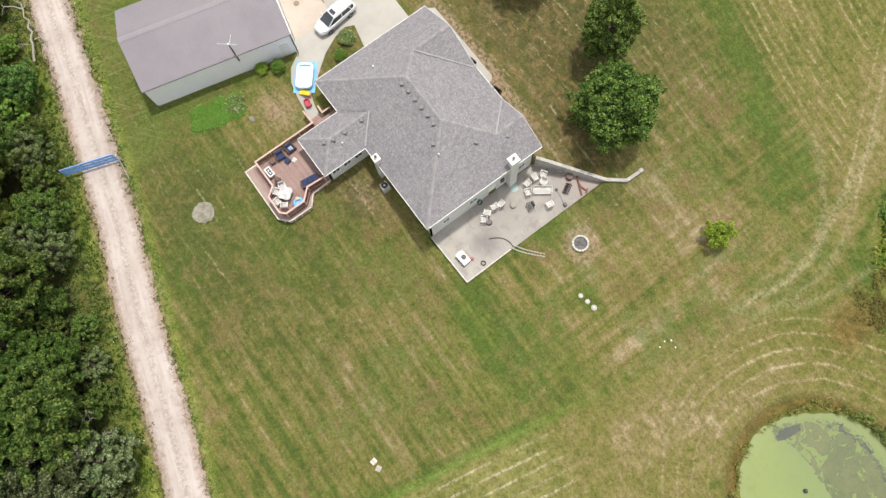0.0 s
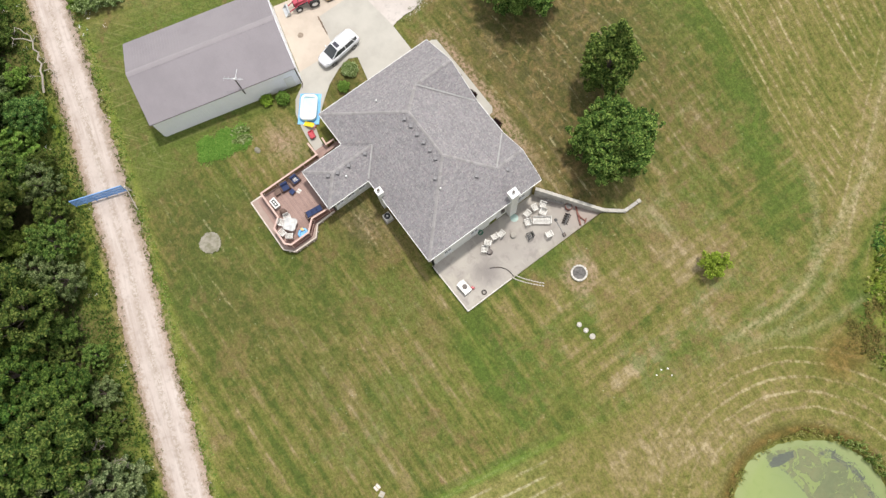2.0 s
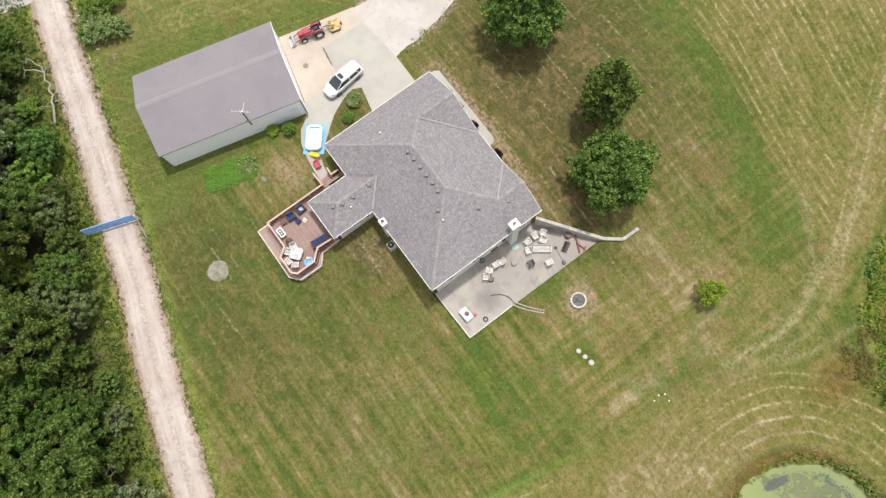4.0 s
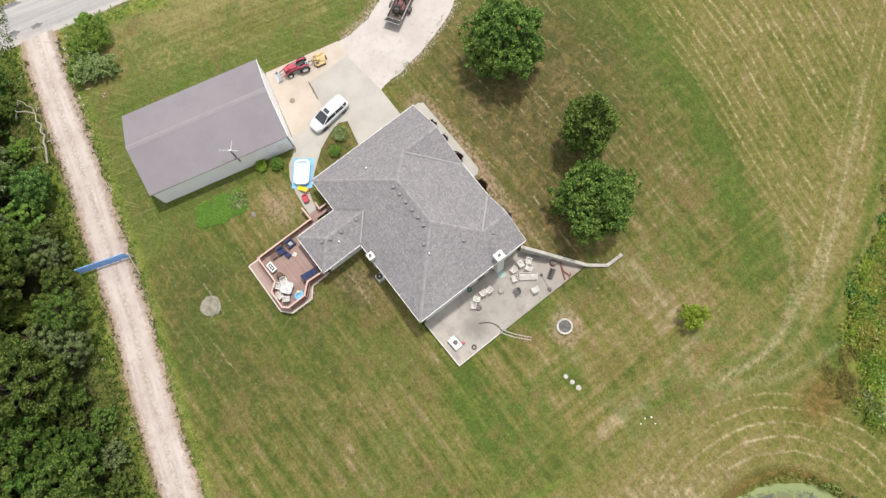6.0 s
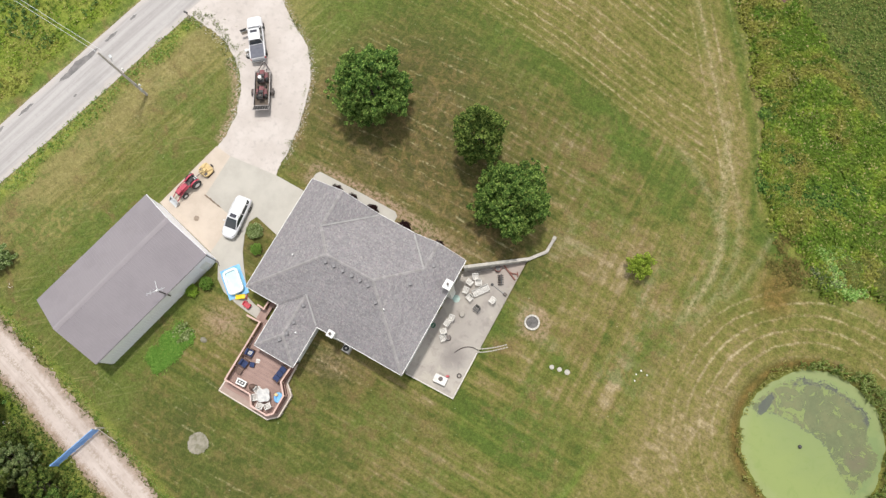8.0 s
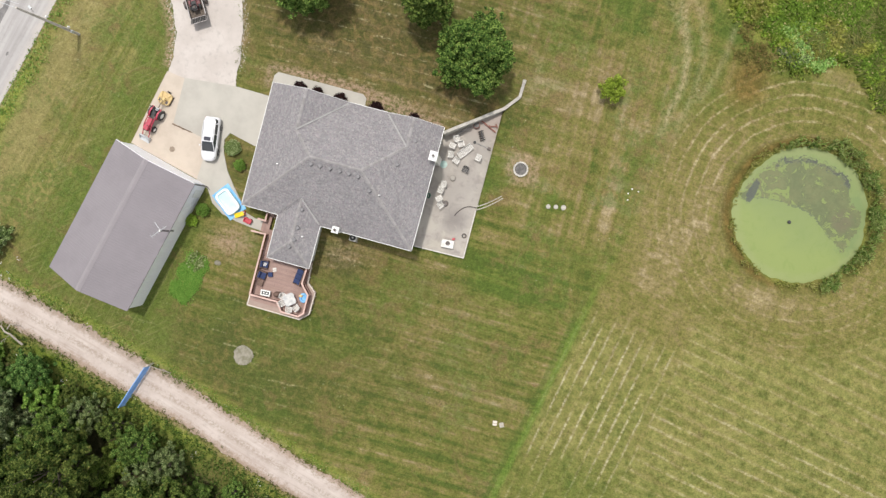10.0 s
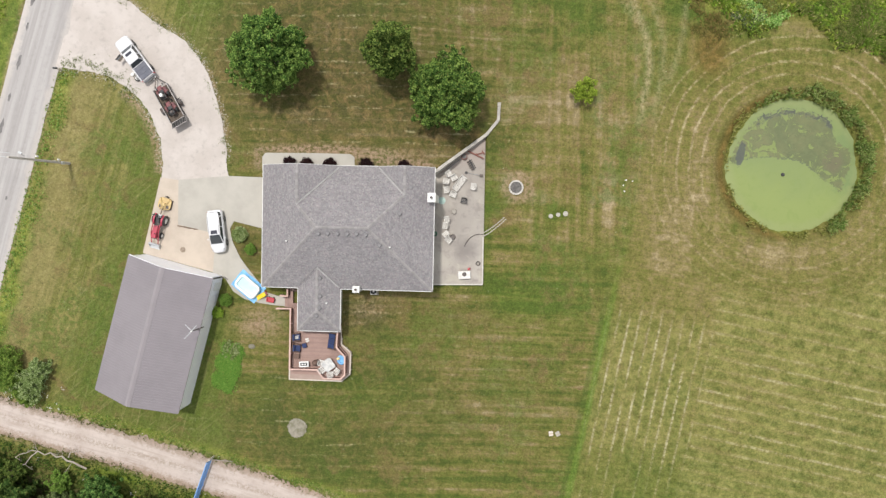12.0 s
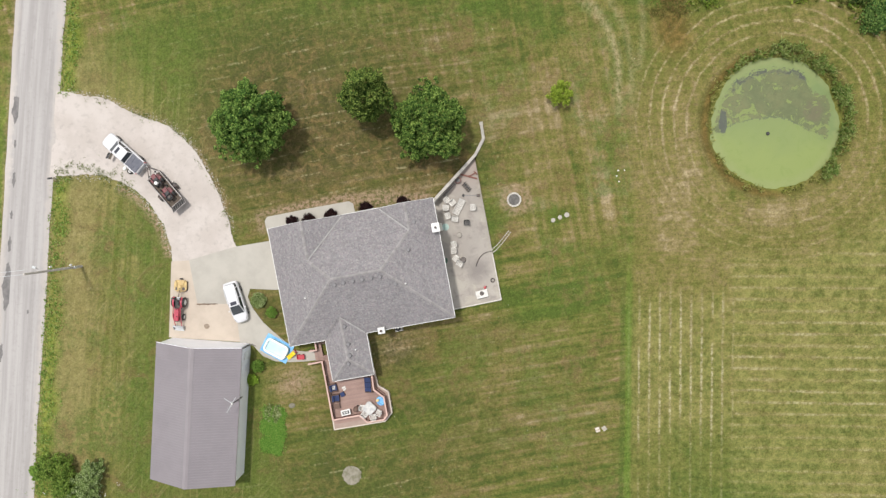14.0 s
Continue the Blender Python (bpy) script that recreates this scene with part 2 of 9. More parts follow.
M = {
    "siding": surf("pale_siding", (0.66, 0.66, 0.62), (0.58, 0.57, 0.53), 0.6, 14, 0.6),
    "white": surf("white_paint", (0.78, 0.78, 0.76), (0.7, 0.7, 0.67), 1.5, 25, 0.5, grit=0.12),
    "shed_wall": surf("shed_wall_steel", (0.9, 0.9, 0.93), (0.86, 0.86, 0.9), 0.5, 8, 0.5, 0.1, grit=0.1),
    "shed_roof": surf("shed_roof_steel", (0.25, 0.226, 0.24), (0.228, 0.206, 0.22), 0.25, 5, 0.55, 0.1, 0.03, 0.1),
    "concrete": surf("grey_concrete", (0.45, 0.425, 0.375), (0.39, 0.368, 0.325), 0.35, 12, 0.85, grit=0.2),
    "pad": surf("tan_concrete", (0.53, 0.455, 0.375), (0.47, 0.4, 0.33), 0.5, 12, 0.85, grit=0.25),
    "patio": surf("stained_patio_concrete", (0.37, 0.34, 0.3), (0.27, 0.25, 0.22), 0.45, 10, 0.8, grit=0.25),
    "block": surf("pale_wall_block", (0.5, 0.47, 0.42), (0.38, 0.36, 0.32), 2.5, 30, 0.85, each=0.25),
    "deck": surf("brown_deck_board", (0.34, 0.225, 0.19), (0.295, 0.195, 0.165), 0.8, 20, 0.7, each=0.2),
    "rail": surf("pink_brown_rail", (0.6, 0.41, 0.35), (0.5, 0.34, 0.29), 1.2, 20, 0.6),
    "lattice": surf("red_brown_lattice", (0.17, 0.066, 0.05), (0.13, 0.052, 0.042), 1.5, 20, 0.75),
    "pale_wood": surf("bleached_edge_board", (0.7, 0.63, 0.55), (0.6, 0.53, 0.46), 1.5, 20, 0.8),
    "landing": surf("faded_pink_boards", (0.4, 0.3, 0.255), (0.33, 0.25, 0.21), 1.0, 18, 0.8),
    "skirt": surf("grey_weathered_wood", (0.42, 0.36, 0.29), (0.33, 0.28, 0.23), 1.2, 20, 0.8),
    "pole": surf("weathered_pole_wood", (0.56, 0.51, 0.46), (0.46, 0.42, 0.38), 2, 30, 0.85),
    "car": paint("white_car_paint", (0.66, 0.66, 0.68)),
    "glass": glass_dark(),
    "tyre": surf("black_rubber", (0.025, 0.025, 0.025), (0.035, 0.033, 0.03), 5, 60, 0.8),
    "black": surf("black_plastic", (0.03, 0.03, 0.032), (0.045, 0.045, 0.045), 4, 60, 0.6),
    "steel": surf("grey_steel", (0.42, 0.42, 0.42), (0.33, 0.33, 0.33), 3, 40, 0.4, 0.7),
    "dark_steel": surf("dark_steel", (0.09, 0.085, 0.085), (0.13, 0.1, 0.085), 3, 40, 0.55, 0.5),
    "red": surf("faded_red_paint", (0.5, 0.06, 0.1), (0.4, 0.05, 0.08), 2, 30, 0.45),
    "rust": surf("rusty_red_steel", (0.25, 0.1, 0.075), (0.17, 0.075, 0.06), 3, 30, 0.8),
    "yellow": surf("yellow_ochre_paint", (0.62, 0.46, 0.2), (0.5, 0.36, 0.17), 2, 30, 0.5),
    "toy_yellow": surf("yellow_plastic", (0.85, 0.62, 0.03), (0.8, 0.56, 0.03), 2, 30, 0.4, grit=0.05),
    "toy_red": surf("red_plastic", (0.5, 0.05, 0.07), (0.42, 0.045, 0.06), 2, 30, 0.4, grit=0.05),
    "tarp": surf("blue_tarpaulin", (0.15, 0.4, 0.72), (0.22, 0.5, 0.78), 1.5, 12, 0.5, grit=0.1),
    "gate": surf("blue_gate_paint", (0.24, 0.43, 0.76), (0.2, 0.37, 0.7), 1.0, 15, 0.45, grit=0.1),
    "pool": surf("white_pool_vinyl", (0.82, 0.85, 0.87), (0.78, 0.82, 0.85), 1.5, 15, 0.4, grit=0.05),
    "pool_blue": surf("pale_blue_vinyl", (0.3, 0.66, 0.78), (0.35, 0.7, 0.8), 1.5, 15, 0.35, grit=0.05),
    "navy": surf("navy_cushion", (0.022, 0.036, 0.1), (0.035, 0.055, 0.14), 3, 60, 0.9),
    "wicker": surf("brown_wicker", (0.16, 0.1, 0.075), (0.12, 0.075, 0.06), 6, 80, 0.75),
    "plastic": surf("white_resin", (0.7, 0.68, 0.64), (0.56, 0.54, 0.5), 2, 30, 0.5),
    "lid": surf("weathered_concrete", (0.45, 0.42, 0.36), (0.36, 0.34, 0.29), 3, 30, 0.85),
    "mulch": surf("bare_soil_mulch", (0.2, 0.14, 0.1), (0.13, 0.095, 0.07), 2, 25, 0.95, relief=0.5, grit=0.5),
    "ash": surf("ash_and_charcoal", (0.1, 0.095, 0.09), (0.2, 0.19, 0.18), 5, 30, 0.95, relief=0.5),
    "green": surf("green_hose", (0.02, 0.13, 0.07), (0.02, 0.1, 0.06), 4, 40, 0.5),
    "mint": surf("mint_plastic", (0.36, 0.5, 0.45), (0.32, 0.44, 0.4), 3, 30, 0.5),
    "stone": surf("pale_stone", (0.6, 0.57, 0.52), (0.48, 0.45, 0.41), 3, 25, 0.85, each=0.3),
    "bark": surf("grey_bark", (0.14, 0.11, 0.085), (0.1, 0.08, 0.065), 4, 30, 0.9, relief=0.5),
    "dead": surf("bleached_dead_wood", (0.42, 0.37, 0.31), (0.33, 0.29, 0.25), 4, 30, 0.85),
    "lamp": surf("grey_lamp_housing", (0.6, 0.62, 0.63), (0.5, 0.52, 0.53), 3, 30, 0.4, 0.3),
    "leaf_maple": leafy("maple_leaf", (0.03, 0.076, 0.016), (0.118, 0.205, 0.038), (0.31, 0.425, 0.1), dry_share=0.03, each=0.2),
    "leaf_dark": leafy("dark_maple_leaf", (0.028, 0.07, 0.016), (0.085, 0.155, 0.034), (0.22, 0.31, 0.08)),
    "leaf_young": leafy("young_tree_leaf", (0.13, 0.21, 0.022), (0.25, 0.36, 0.04), (0.36, 0.48, 0.07), each=0.15),
    "leaf_wood": leafy("woodland_leaf", (0.03, 0.066, 0.014), (0.1, 0.16, 0.03), (0.24, 0.295, 0.072), dry_share=0.04),
    "leaf_bush": leafy("wild_bush_leaf", (0.075, 0.135, 0.022), (0.165, 0.255, 0.042), (0.29, 0.38, 0.085)),
    "leaf_pale": leafy("pale_bush_leaf", (0.1, 0.15, 0.04), (0.215, 0.285, 0.09), (0.43, 0.49, 0.25), dry_share=0.02),
    "petal": surf("white_petal", (0.62, 0.62, 0.56), (0.55, 0.56, 0.48), 3, 30, 0.7),
    "leaf_silver": leafy("grey_willow_leaf", (0.05, 0.078, 0.03), (0.12, 0.16, 0.06), (0.35, 0.39, 0.2), dry_share=0.03),
    "leaf_grey": leafy("silvery_leaf", (0.07, 0.11, 0.034), (0.15, 0.205, 0.07), (0.32, 0.37, 0.17)),
    "leaf_deep": leafy("deep_green_leaf", (0.028, 0.072, 0.014), (0.08, 0.16, 0.028), (0.2, 0.31, 0.06)),
    "leaf_marsh": meadow("marsh_leaf"),
    "leaf_sorrel": leafy("sorrel_leaf", (0.11, 0.11, 0.026), (0.18, 0.165, 0.04), (0.26, 0.22, 0.07), (0.26, 0.16, 0.07), 0.12),
    "leaf_straw": leafy("dead_stalk", (0.2, 0.17, 0.09), (0.32, 0.28, 0.16), (0.46, 0.41, 0.27)),
    "leaf_sedge": leafy("sedge_leaf", (0.1, 0.15, 0.03), (0.18, 0.23, 0.055), (0.3, 0.33, 0.1), (0.3, 0.26, 0.12), 0.15),
    "leaf_field": leafy("field_leaf", (0.075, 0.12, 0.024), (0.135, 0.185, 0.04), (0.23, 0.26, 0.075), (0.26, 0.21, 0.1), 0.12),
    "leaf_weed": leafy("tall_weed_leaf", (0.08, 0.15, 0.022), (0.15, 0.235, 0.042), (0.24, 0.31, 0.08), (0.3, 0.25, 0.12), 0.2),
    "leaf_reed": leafy("reed_leaf", (0.17, 0.2, 0.045), (0.32, 0.34, 0.085), (0.5, 0.48, 0.18), (0.2, 0.17, 0.07), 0.15),
    "leaf_rush": leafy("rush_leaf", (0.1, 0.2, 0.04), (0.23, 0.36, 0.08), (0.4, 0.5, 0.18), (0.2, 0.17, 0.07), 0.12),
    "leaf_purple": leafy("dark_purple_leaf", (0.018, 0.008, 0.01), (0.03, 0.014, 0.014), (0.05, 0.024, 0.02), (0.06, 0.03, 0.02)),
    "leaf_garden": leafy("garden_leaf", (0.09, 0.19, 0.026), (0.15, 0.27, 0.042), (0.22, 0.34, 0.07), dry_share=0.03),
    "leaf_shrub": leafy("clipped_shrub_leaf", (0.08, 0.15, 0.022), (0.14, 0.225, 0.036), (0.21, 0.29, 0.06)),
}

# ---- the lie of the land ----
def ss(a, b, v):
    k = np.clip((np.asarray(v, float) - a) / (b - a), 0, 1)
    return k * k * (3 - 2 * k)


PATIO_Z = -2.5
PATIO = [(18.7, -13.45), (24.8, -13.25), (24.75, -7.4), (24.7, 4.1), (18.7, -0.35)]
POND = (60.2, 1.5, 7.6)
WATER_Z = -4.6
LANE = ((-60.0, -22.8), (-33.6, -29.5), (-15.4, -34.1), (0.3, -38.1), (22.3, -45.6), (60.0, -59.0))
MARSH = ((10, 85), (20, 63), (30.4, 45.5), (40.8, 30.6), (44.9, 21.3), (52.5, 17.4), (60.6, 16.6), (75, 11.5), (95, 3))


def inside(outline, x, y):
    hit = np.zeros(np.shape(x), bool)
    n = len(outline)
    for i in range(n):
        (x0, y0), (x1, y1) = outline[i], outline[(i + 1) % n]
        cross = (y0 > y) != (y1 > y)
        hit ^= cross & (x < (x1 - x0) * (y - y0) / ((y1 - y0) or 1e-9) + x0)
    return hit


def height(x, y):
    x, y = np.asarray(x, float), np.asarray(y, float)
    front = ss(-13.5, -1.0, y)
    z = -2.75 * ((1 - front) * ss(2, 27, x) + front * ss(13, 31, x))
    z = z - 1.3 * ss(28, 52, x) + 0.7 * ss(-15, -27, x)
    r = np.hypot(1.035 * (x - POND[0]), 0.985 * (y - POND[1]))
    a = np.arctan2(y - POND[1], x - POND[0])
    r = r * (1 + 0.018 * np.sin(3 * a + 0.6) + 0.014 * np.sin(5 * a + 1.0) + 0.009 * np.sin(11 * a) + 0.006 * np.sin(23 * a + 1) + 0.005 * np.sin(41 * a))
    z = z - 1.3 * ss(8.9, 6.0, r)
    return np.where(inside(PATIO, x, y), np.minimum(z, PATIO_Z - 0.3), z)


def ground_z(x, y):
    return float(height(np.array([x]), np.array([y]))[0])


def road_x(y):
    return -30.87 + 0.2716 * y


def lane_y(x):
    return np.interp(x, [p[0] for p in LANE], [p[1] for p in LANE])


def road_off(x, y):
    """Signed distance from the middle of the paved road, to its east."""
    return (x - road_x(y)) * 0.965


def lane_off(x, y):
    """Signed distance from the middle of the gravel lane, to its north."""
    return (y - lane_y(x)) * 0.967


def marsh_off(x, y):
    return y - np.interp(x, [p[0] for p in MARSH], [p[1] for p in MARSH])


def far_off(x, y):
    """How far a place lies beyond the marsh, in the next field."""
    return (y - 48.6 + 0.65 * (x - 36.8)) * 0.84


def near_line(x, y, line, width):
    best = np.full(np.shape(x), 1e9)
    for (x0, y0), (x1, y1) in zip(line, line[1:]):
        k = np.clip(((x - x0) * (x1 - x0) + (y - y0) * (y1 - y0)) / ((x1 - x0) ** 2 + (y1 - y0) ** 2), 0, 1)
        best = np.minimum(best, np.hypot(x - x0 - k * (x1 - x0), y - y0 - k * (y1 - y0)))
    return np.exp(-((best / width) ** 2))


def blob(x, y, cx, cy, rx, ry=None):
    return np.exp(-(((x - cx) / rx) ** 2 + ((y - cy) / (ry or rx)) ** 2))


# mowing runs along u and v, turned a little from the house
FU, FV = (0.983, -0.183), (0.183, 0.983)


def weeds(x, y):
    """How far the ground is overgrown with tall weeds, 0 to 1."""
    ro, lo, mo = road_off(x, y), lane_off(x, y), marsh_off(x, y)
    r = np.hypot(x - POND[0], y - POND[1])
    w = 0.8 * ss(5.6, 4.0, ro + 0.5 * np.sin(y * 0.9) * np.sin(y * 0.31)) * ss(2.7, 3.1, ro) * (1 - ss(9.5, 11, y) * ss(20.5, 19.5, y))
    w = np.maximum(w, ss(-4.4, -5.4, ro + 0.6 * np.sin(y * 0.7) * np.sin(y * 0.23)))
    w = np.maximum(w, 0.75 * ss(3.6, 2.7, lo) * ss(1.9, 2.4, lo))
    w = np.maximum(w, ss(-2.2, -2.9, lo))
    w = np.maximum(w, ss(0.0, 2.6, mo + 0.7 * np.sin(x * 1.1) * np.sin(y * 0.9)) * ss(0.5, -1.0, far_off(x, y)))
    w = np.maximum(w, 0.8 * ss(8.5, 7.9, r))
    return w


# kinds of ground, three to an attribute
MARKS = (("rowu", "rowv", "rows"), ("beside", "ring", "mow"), ("brown", "west", "dry"), ("track", "lush", "weed"), ("soil", "shore", "litter"), ("purple", "bank", "moss"))


def land_marks(x, y):
    u, v = FU[0] * x + FU[1] * y, FV[0] * x + FV[1] * y
    r, lo_ = np.hypot(x - POND[0], y - POND[1]), lane_off(x, y)
    hay = ss(41.4, 42.6, u) * ss(12.0, 9.5, v)
    out_of_ring = ss(14.5, 18.5, r)
    rowu = hay * ss(55, 53, u) * ss(-6, -11, v) * (0.35 + 0.65 * ss(-26.5, -22.0, v)) * out_of_ring
    rowv = hay * ss(53, 55, u) * out_of_ring
    ring = ss(8.6, 9.6, r) * ss(18.5, 15.0, r)
    north = ss(28.4, 29.2, y + 0.14 * x) * ss(-6, 0, x) * ss(0.5, -0.5, far_off(x, y))
    beside = ss(44.6, 45.6, 0.815 * x + 0.58 * y) * ss(17, 21, y) * north
    rows = np.clip(north, 0, 1) * (1 - ring) * (1 - beside)
    mow = (1 - hay) * (1 - rows) * (1 - ring) * (1 - beside)
    dry = 0.55 * blob(x, y, 9, 4.5, 13, 4) + 0.6 * blob(x, y, 22, -16.5, 5, 2.2) + 1.0 * blob(x, y, -1.0, -18.2, 2.4, 1.7) + 0.5 * blob(x, y, 0.6, -16.9, 1.6, 1.2)
    dry += 0.7 * blob(x, y, 10.5, -16.2, 1.4, 2.6) + 0.5 * blob(x, y, 28.3, -1.8, 2.4) + 0.35 * blob(x, y, 47, -2, 5.5, 9)
    dry += 0.55 * blob(x, y, 27, -20, 6, 2.0) + 0.55 * blob(x, y, 61, -9.0, 6, 2.0) + 0.5 * blob(x, y, 14, -41.0, 6, 2.0) + 1.0 * blob(x, y, 59.5, 16.8, 4.0, 1.1) + 0.35 * blob(x, y, 49.5, 2, 3.0, 7)
    dry += 0.45 * blob(x, y, -21, -6, 4, 14) + 0.6 * blob(x, y, 28, 8.8, 3.0, 2.6) + 0.5 * blob(x, y, 20, -28, 9, 1.4) + 0.4 * blob(x, y, 12, -33, 7, 1.2)
    dry += 0.45 * blob(x, y, 31, -27.5, 4, 1.0) + 0.1 * blob(x, y, 50, -28, 14, 16) + 0.22 * rows + 0.25 * beside + 0.6 * blob(x, y, 56.2, -8.6, 4, 1.5) + 0.2 * blob(x, y, 45.5, -9, 2.6, 5) + 0.5 * blob(x, y, 40.6, -0.6, 2.6, 1.8) + 0.35 * blob(x, y, 37, 3, 8, 13) + 0.25 * blob(x, y, 50, -4, 3.5, 7) + 0.35 * blob(x, y, 31, 10, 7, 6) + 0.05 * hay
    track = near_line(x, y, ((37.3, 29.8), (39.7, 23.9), (41.5, 19.3), (42.9, 15.9), (43.4, 12.5), (42.9, 9.4), (42.5, 6.5), (42.3, 3.5)), 0.38)
    track = np.maximum(track, 0.6 * near_line(x, y, ((33.8, 24.5), (37.5, 22.2), (40.3, 19.9), (41.9, 17.3)), 0.35))
    track = np.maximum(track, 0.55 * near_line(x, y, ((26.9, 43.1), (31.6, 36.8), (35.9, 31.0), (40.0, 25.0), (43.6, 19.8), (44.9, 15.5), (44.9, 12.0), (44.4, 9.0), (44.0, 5.5)), 0.35))
    track = np.maximum(track, 0.5 * near_line(x, y, ((47.3, 19.7), (47.2, 17.0), (46.6, 14.0), (45.6, 11.0)), 0.35))
    arc = [(24.6 + 3.0 * math.cos(a), 8.6 + 3.0 * math.sin(a)) for a in np.linspace(-0.6, 2.6, 9)]
    track = np.maximum(track, 0.35 * near_line(x, y, arc, 0.3))
    track = track * ss(3.5, 9.0, y)
    track = np.maximum(track, 0.55 * near_line(x, y, ((34.2, 40.8), (37.5, 36.2), (40.3, 32.2), (41.8, 29.0), (42.6, 27.0)), 0.2))
    lush = 0.35 * blob(x, y, 14, -36, 14, 6) + 0.3 * near_line(x, y, ((42.2, -4.0), (39.3, -17.2), (38.0, -24.5), (35.2, -39.3), (34.0, -46.0)), 0.4)
    lush = np.maximum(lush, 0.2 * near_line(x, y, ((39.3, -8.5), (39.0, -18.0)), 1.0))
    lush += 0.6 * blob(x, y, 27.0, -14.2, 2.2, 1.6) + 0.5 * blob(x, y, 29, -17, 7, 3.5) 
    lush += 0.6 * blob(x, y, 46.0, -42, 10, 3.0) + 0.5 * blob(x, y, 43, -36, 6, 4) + 0.25 * blob(x, y, 56, -37, 12, 5) + 0.35 * blob(x, y, -16, -2, 2.0, 9) + 0.5 * blob(x, y, 15, -26, 7, 4)
    lush += 0.7 * near_line(x, y, ((16.0, 25.6), (24.0, 23.6), (32.0, 20.6), (36.0, 17.5)), 1.5) + 0.45 * blob(x, y, 46.3, 19, 1.4, 4) + 0.25 * blob(x, y, 6, 22, 24, 6) + 0.6 * near_line(x, y, ((10.0, 26.4), (18.0, 24.8), (27.0, 22.6)), 1.4)
    w = weeds(x, y)
    lush += 1.0 * blob(x, y, -8.5, 22.5, 7, 4.5) + 0.6 * blob(x, y, 3, 26, 9, 4)  + 0.5 * blob(x, y, 31, -15, 4, 2)
    lush += 0.9 * ss(-0.5, 1.0, far_off(x, y)) + 0.5 * blob(x, y, 1.5, -29.5, 7.5, 4.0) + 0.5 * blob(x, y, 9, -27, 5, 3) + 0.1 * blob(x, y, -7, -27, 6, 5)
    lush += 0.06 * hay + 0.9 * blob(x, y, 33.3, -4.8, 1.8, 0.9) + 0.55 * near_line(x, y, ((24.4, -13.7), (25.1, -13.3), (25.0, -7.6), (25.0, 3.0)), 0.7)
    lush += 0.9 * np.exp(-((marsh_off(x, y) + 0.8) / 1.1) ** 2) * ss(14, 18, y)
    litter = np.maximum(ss(-4.6, -6.4, lo_), 0.45 * ss(-2.8, -4.2, lo_)) * (1 - ss(3.2, 2.0, np.hypot(x - 1.6, y + 53.2)))
    soil = blob(x, y, 9.5, 1.9, 6.5, 0.45) + 0.8 * blob(x, y, 13.5, 0.8, 4.5, 0.6) + 0.5 * ss(0.55, 0.0, np.abs(np.abs(road_off(x, y)) - 3.0))
    soil += 1.2 * near_line(x, y, ((-17.4, 8.0), (-15.9, 6.9), (-14.7, 5.3), (-13.5, 2.6), (-13.15, -0.6)), 0.42) + 0.5 * near_line(x, y, ((-20.0, 19.9), (-15.4, 17.9), (-9.8, 14.3), (-7.3, 10.7), (-5.6, 5.5), (-5.0, 1.2)), 0.3)
    soil += (0.5 + 0.4 * np.sin(x * 0.53 + 1.3 * np.sin(x * 0.21)) * np.sin(y * 0.37)) * ss(1.0, 0.0, np.abs(np.abs(lane_off(x, y)) - 2.1))
    soil += 0.7 * ss(0.9, 0.1, np.abs(np.hypot(x - 28.5, y + 1.75) - 1.35))
    soil += 0.75 * blob(x, y, -1.0, -18.2, 2.3, 1.7) + 0.35 * blob(x, y, 11.5, -16.3, 2.6, 1.3) + 0.9 * near_line(x, y, ((-1.4, 0.0), (-1.5, 1.9), (4.0, 2.15), (9.6, 2.1), (10.4, 1.0), (14.0, 0.9), (18.4, 0.4)), 0.42)
    shore = 1.6 * blob(x, y, 50.4, 14.4, 1.8, 2.3) + ss(0.8, 0.0, np.abs(r - 8.3)) * ss(0.3, -0.5, (x - POND[0]) / 8)
    west = ss(-3, -7, x) * ss(30, 20, y)
    brown = 1.0 * blob(x, y, 8, 8, 16, 8) + 0.95 * blob(x, y, 11.0, -17.0, 4.0, 3.0) + 0.45 * blob(x, y, 1.5, -27.0, 2.0, 5.0) + 0.4 * blob(x, y, 22.0, -17.0, 5.0, 2.5) + 0.42 * blob(x, y, 18, -27, 15, 7) + 0.62 * blob(x, y, 5, -32, 12, 5) + 0.3 * blob(x, y, -7, -29, 9, 3) + 0.4 * blob(x, y, 12, 19, 18, 6)
    # first spot: dark grass plus the round maple's shade, painted into the ground colour
    brown += 0.9 * blob(x, y, 21.0, 4.3, 5.0, 2.4) + 0.7 * blob(x, y, -2.2, -9.6, 1.8, 2.8) + 0.35 * blob(x, y, 1, 23, 15, 5) + 0.55 * blob(x, y, 2, 16, 9, 8)
    purple = ss(0.9, 0.45, np.hypot((x - 36.4) / 1.5, (y - 48.3) / 2.2) + 0.2 * np.sin(2.1 * x + y))
    bank = ss(1.2, 0.2, np.abs(r - 8.4)) * (0.55 + 0.6 * ss(-0.3, 0.3, np.sin(2.3 * np.arctan2(y - POND[1], x - POND[0]) + 1)))
    moss = 0.8 * ss(0.0, 2.0, far_off(x, y))
    marks = dict(bank=bank, moss=moss, beside=beside, litter=litter, purple=purple, brown=brown, west=west, mow=mow, rowu=rowu, rowv=rowv, ring=ring, rows=rows, dry=dry, track=track, lush=lush, weed=w, soil=soil, shore=shore)
    return {k: np.clip(q, 0, 1) for k, q in marks.items()}


def blend_value(t, k, a, b):
    return calc(t, "MULTIPLY_ADD", k, b - a, a)


